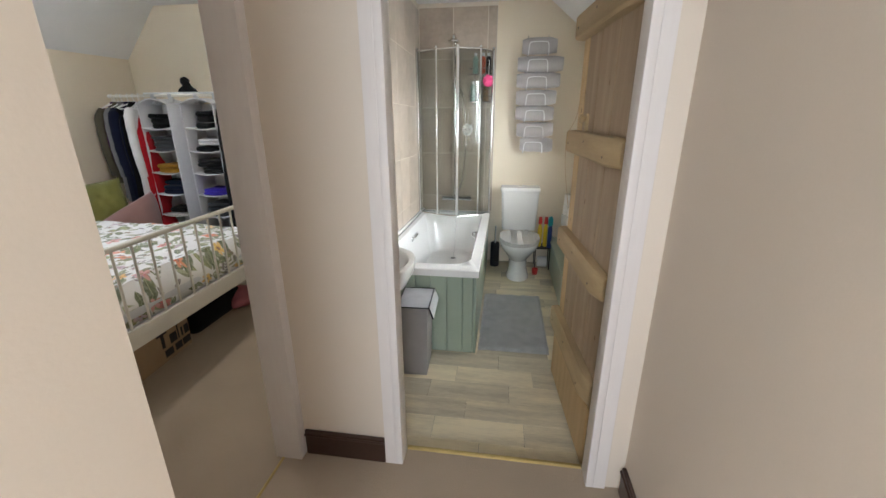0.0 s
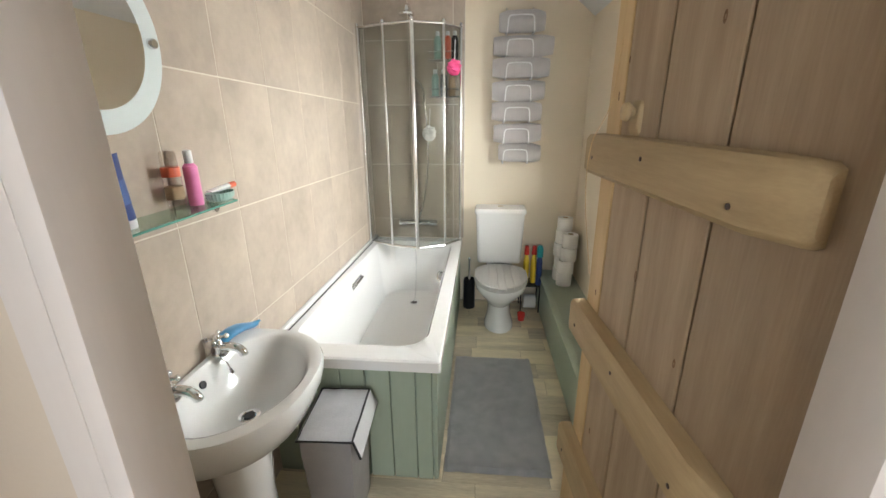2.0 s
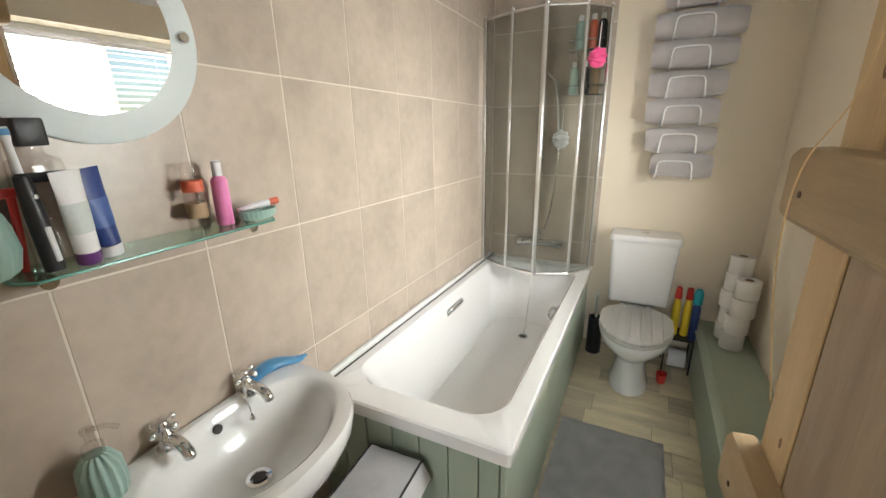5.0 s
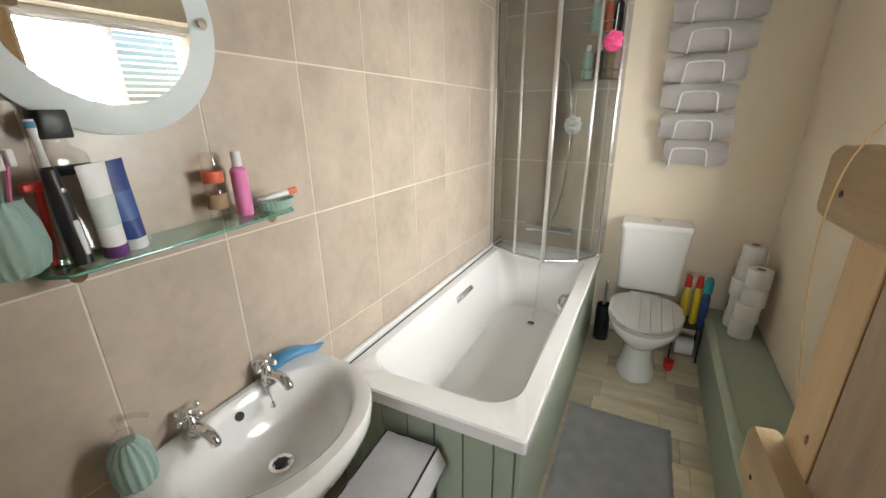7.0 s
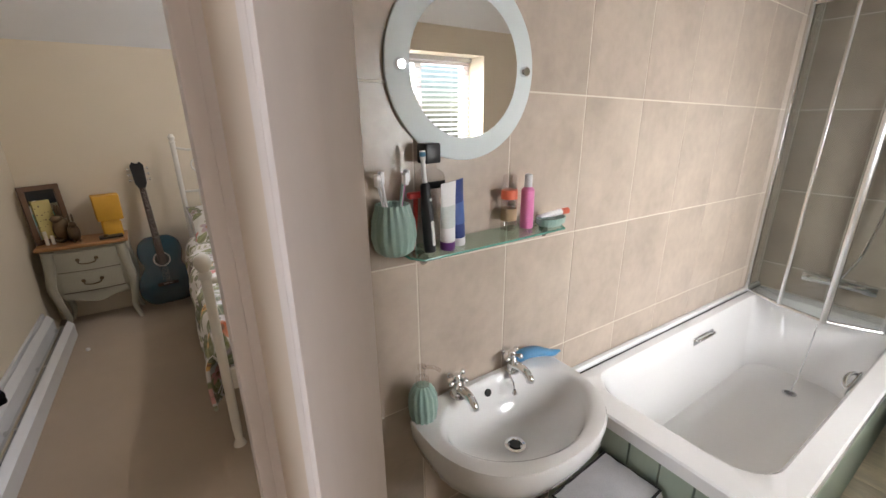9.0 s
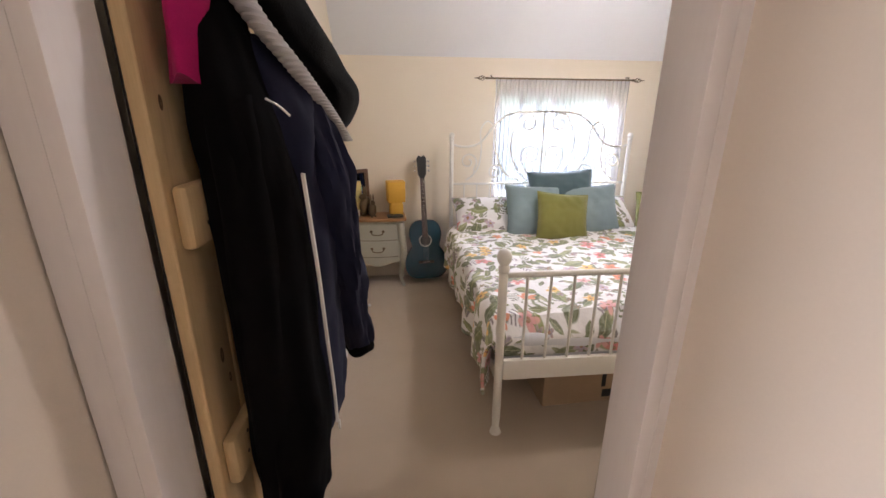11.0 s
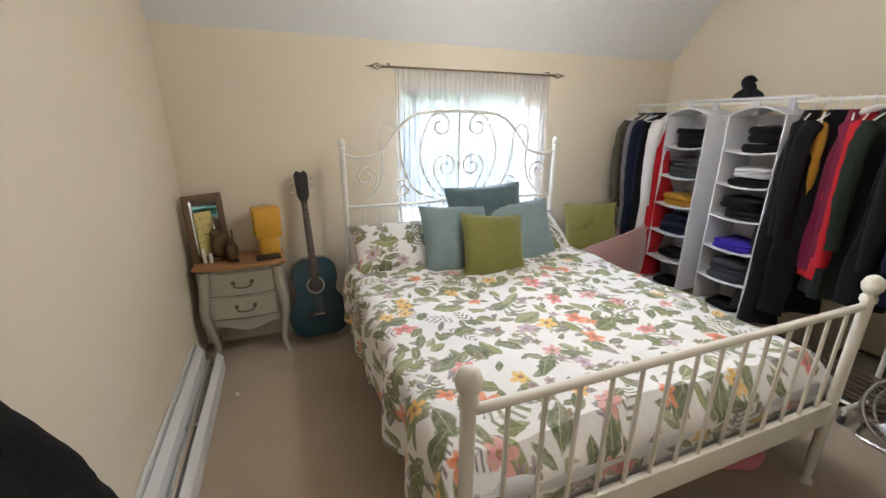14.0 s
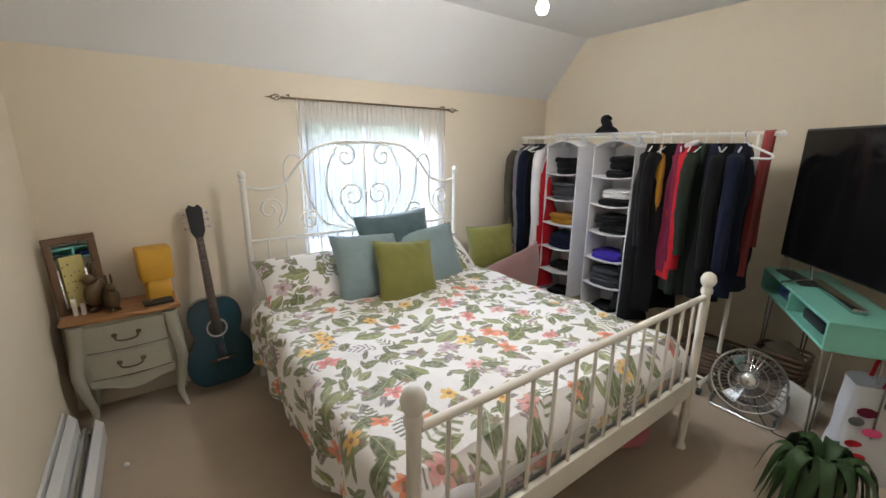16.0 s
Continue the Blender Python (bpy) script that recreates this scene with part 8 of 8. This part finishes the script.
part("sleeve", draped([(1.60, -0.52, 0.835, 0.045, 0.045), (1.35, -0.505, 0.845, 0.047, 0.05), (1.0, -0.50, 0.84, 0.045, 0.045), (0.58, -0.515, 0.82, 0.042, 0.04)], 4.0, 4, 0.05), M_BLACKCOAT, ob)
ob = thing("jacket", (0, 0, 0), "navy waterproof jacket with a cream zip hanging on the door", "jacket")
part("body", draped([(1.72, -0.655, 0.83, 0.06, 0.06), (1.60, -0.665, 0.875, 0.105, 0.085), (1.42, -0.69, 0.88, 0.13, 0.088), (1.10, -0.72, 0.88, 0.145, 0.088), (0.84, -0.755, 0.875, 0.155, 0.085), (0.74, -0.76, 0.87, 0.145, 0.08)], 2.2, 6, 0.06, crease=0.14), M_NAVYCOAT, ob)
part("sleeve", draped([(1.60, -0.68, 0.92, 0.06, 0.055), (1.45, -0.69, 0.968, 0.062, 0.058), (1.29, -0.74, 0.972, 0.06, 0.055), (1.10, -0.83, 0.975, 0.058, 0.052), (0.82, -0.99, 0.978, 0.052, 0.048)], 5.5, 5, 0.10, crease=0.32), M_NAVYCOAT, ob)
part("cuff", draped([(0.82, -0.992, 0.978, 0.055, 0.05), (0.79, -1.008, 0.979, 0.056, 0.051), (0.77, -1.018, 0.98, 0.052, 0.047)], 5.5, 4, 0.02), M_BLACKCOAT, ob)
zp = catmull([(-0.558, 0.944, 1.46), (-0.565, 0.948, 1.36), (-0.580, 0.952, 1.22), (-0.604, 0.952, 1.06), (-0.632, 0.952, 0.90), (-0.658, 0.948, 0.76)], 10)
part("zip", tube(bmesh.new(), zp, 0.0045, 6), M_METALWHITE, ob, "cream zip tape")
bm = bmesh.new()
for k in range(0, len(zp) - 1):
    for q in range(3):
        p = zp[k].lerp(zp[k + 1], q / 3)
        bx(bm, p.x - 0.001, p.x + 0.0065, p.y - 0.003, p.y + 0.003, p.z - 0.0013, p.z + 0.0013)
part("zip_teeth", bm, M_METALWHITE, ob, "cream zip teeth", False)
part("zip_pull", box(-0.663, -0.652, 0.951, 0.956, 0.735, 0.765, 0.002), M_METALWHITE, ob)
part("piping", tube(bmesh.new(), catmull([(-0.485, 0.91, 1.60), (-0.510, 0.925, 1.588), (-0.535, 0.936, 1.572)], 5), 0.0022, 6), M_METALWHITE, ob, "cream shoulder piping")
# the collar's lining: a strip with fine cross ribs
cpts = catmull([Vector(p) for p in ((-0.55, 0.82, 1.92), (-0.575, 0.86, 1.78), (-0.635, 0.937, 1.66), (-0.69, 0.984, 1.58), (-0.748, 1.014, 1.515))], 44)
rings = []
for j, p in enumerate(cpts):
    t = j / (len(cpts) - 1)
    wx, wy = 0.052 - 0.034 * t ** 1.5, 0.026 - 0.012 * t
    rib = 1 + 0.07 * math.sin(j * math.pi / 2)
    rings.append([(p.x + wx * rib * math.cos(a), max(0.745, p.y + wy * rib * math.sin(a)), p.z) for a in [2 * math.pi * k / 20 for k in range(20)]])
part("lining", loft(bmesh.new(), rings), M_STRIPE, ob, "pale ribbed collar lining")
ob = thing("fleece", (0, 0, 0), "black fleece jacket with a hood hanging on the door", "jacket")
part("body", draped([(1.72, -0.92, 0.83, 0.05, 0.05), (1.58, -0.97, 0.86, 0.10, 0.075), (1.38, -1.005, 0.875, 0.12, 0.085), (1.20, -1.075, 0.885, 0.14, 0.10), (0.98, -1.13, 0.885, 0.15, 0.105), (0.88, -1.11, 0.875, 0.12, 0.085)], 3.1, 5, 0.06, crease=0.12), M_FLEECE, ob)
part("sleeve", draped([(1.56, -0.90, 0.88, 0.05, 0.05), (1.35, -0.92, 0.89, 0.055, 0.055), (1.10, -0.97, 0.89, 0.055, 0.052), (0.98, -1.00, 0.89, 0.045, 0.045)], 1.5, 4, 0.06), M_FLEECE, ob)
part("hood", draped([(1.90, -0.74, 0.84, 0.07, 0.05), (1.80, -0.83, 0.875, 0.12, 0.065), (1.71, -0.94, 0.92, 0.14, 0.065), (1.64, -1.03, 0.965, 0.128, 0.055), (1.57, -1.02, 0.955, 0.10, 0.05), (1.52, -0.97, 0.93, 0.05, 0.035)], 3.0, 3, 0.04), M_FLEECE, ob)
ob = thing("scarf", (0, 0, 0), "bright pink scarf hanging behind the coats", "scarf")
part("cloth", draped([(1.92, -0.56, 0.79, 0.05, 0.03), (1.78, -0.53, 0.79, 0.06, 0.035), (1.63, -0.505, 0.785, 0.04, 0.03)], 8.0, 4), cloth("magenta_cloth", (0.42, 0.015, 0.12), (0.33, 0.01, 0.09)), ob)

# ---- pieces of floor and walls ----


def tiled_wall():
    base = structure("wall_tiles", box(-0.332, TX - 0.0015, 1.727, BY - 0.001, 0.0, 2.468), M_GROUT, "cream grout between stone-effect wall tiles", "tiles")
    py, pz, fall = 0.3095, 0.4325, -0.026
    ys = [2.665 + py * k for k in range(-4, 7)]
    zs = [1.183 + pz * k for k in range(-3, 4)]
    me = {}
    for j in range(len(zs) - 1):
        for i in range(len(ys) - 1):
            y0, y1 = max(ys[i], 1.728) + 0.0024, min(ys[i + 1], BY - 0.002) - 0.0024
            z0, z1 = max(zs[j], 0.0) + 0.0024, min(zs[j + 1], 2.467) - 0.0024
            if y1 - y0 < 0.02 or z1 - z0 < 0.02:
                continue
            key = (round(y1 - y0, 3), round(z1 - z0, 3))
            if key not in me:
                bm = box(-0.002, 0.0015, -key[0] / 2, key[0] / 2, -key[1] / 2, key[1] / 2, 0.0007)
                for v in bm.verts:
                    v.co.z += fall * v.co.y
                bmesh.ops.recalc_face_normals(bm, faces=bm.faces)
                me[key] = bpy.data.meshes.new("tile")
                bm.to_mesh(me[key])
                bm.free()
                me[key].materials.append(M_TILE)
            t = new("tile", me[key])
            t.parent = base
            t.location = (TX - 0.0015, (y0 + y1) / 2, (z0 + z1) / 2 + fall * ((y0 + y1) / 2 - 2.665))
    base2 = structure("wall_tiles_end", box(-0.318, 0.41, BY - 0.010, BY - 0.001, 0.55, 2.468), M_GROUT, "cream grout between stone-effect wall tiles by the shower", "tiles")
    xs = [-0.316, 0.005, 0.325, 0.409]
    for j in range(len(zs) - 1):
        for i in range(3):
            x0, x1 = xs[i] + 0.0024, xs[i + 1] - 0.0024
            z0, z1 = max(zs[j] - 0.046, 0.55) + 0.0024, min(zs[j + 1] - 0.046, 2.467) - 0.0024
            if z1 - z0 < 0.02:
                continue
            key = ("e", round(x1 - x0, 3), round(z1 - z0, 3))
            if key not in me:
                bm = box(-key[1] / 2, key[1] / 2, -0.0015, 0.002, -key[2] / 2, key[2] / 2, 0.0007)
                bmesh.ops.recalc_face_normals(bm, faces=bm.faces)
                me[key] = bpy.data.meshes.new("tile")
                bm.to_mesh(me[key])
                bm.free()
                me[key].materials.append(M_TILE)
            t = new("tile", me[key])
            t.parent = base2
            t.location = ((x0 + x1) / 2, BY - 0.010, (z0 + z1) / 2)


tiled_wall()


def plank_floor():
    base = structure("floor_bathroom", box(-0.33, BX, 1.73, BY, -0.011, -0.003), M_SHADOWGAP, "pale limed oak effect plank floor", "floor")
    rnd = random.Random(4)
    wy, me = 0.152, {}
    y, r = 1.731, 0
    while y < BY - 0.02:
        y1 = min(y + wy, BY)
        x = -0.33 - rnd.uniform(0.0, 0.6)
        while x < BX:
            ln = rnd.choice((0.32, 0.46, 0.61))
            x0, x1 = max(x, -0.33), min(x + ln, BX)
            x += ln
            if x1 - x0 < 0.03:
                continue
            key = (round(x1 - x0, 3), round(y1 - y, 3))
            if key not in me:
                bm = box(-key[0] / 2 + 0.0006, key[0] / 2 - 0.0006, -key[1] / 2 + 0.0006, key[1] / 2 - 0.0006, -0.004, 0.0, 0.0008)
                bmesh.ops.recalc_face_normals(bm, faces=bm.faces)
                me[key] = bpy.data.meshes.new("plank")
                bm.to_mesh(me[key])
                bm.free()
                me[key].materials.append(M_PLANK)
            t = new("plank", me[key])
            t.parent = base
            t.location = ((x0 + x1) / 2, (y + y1) / 2, 0.0)
        y, r = y1, r + 1


plank_floor()
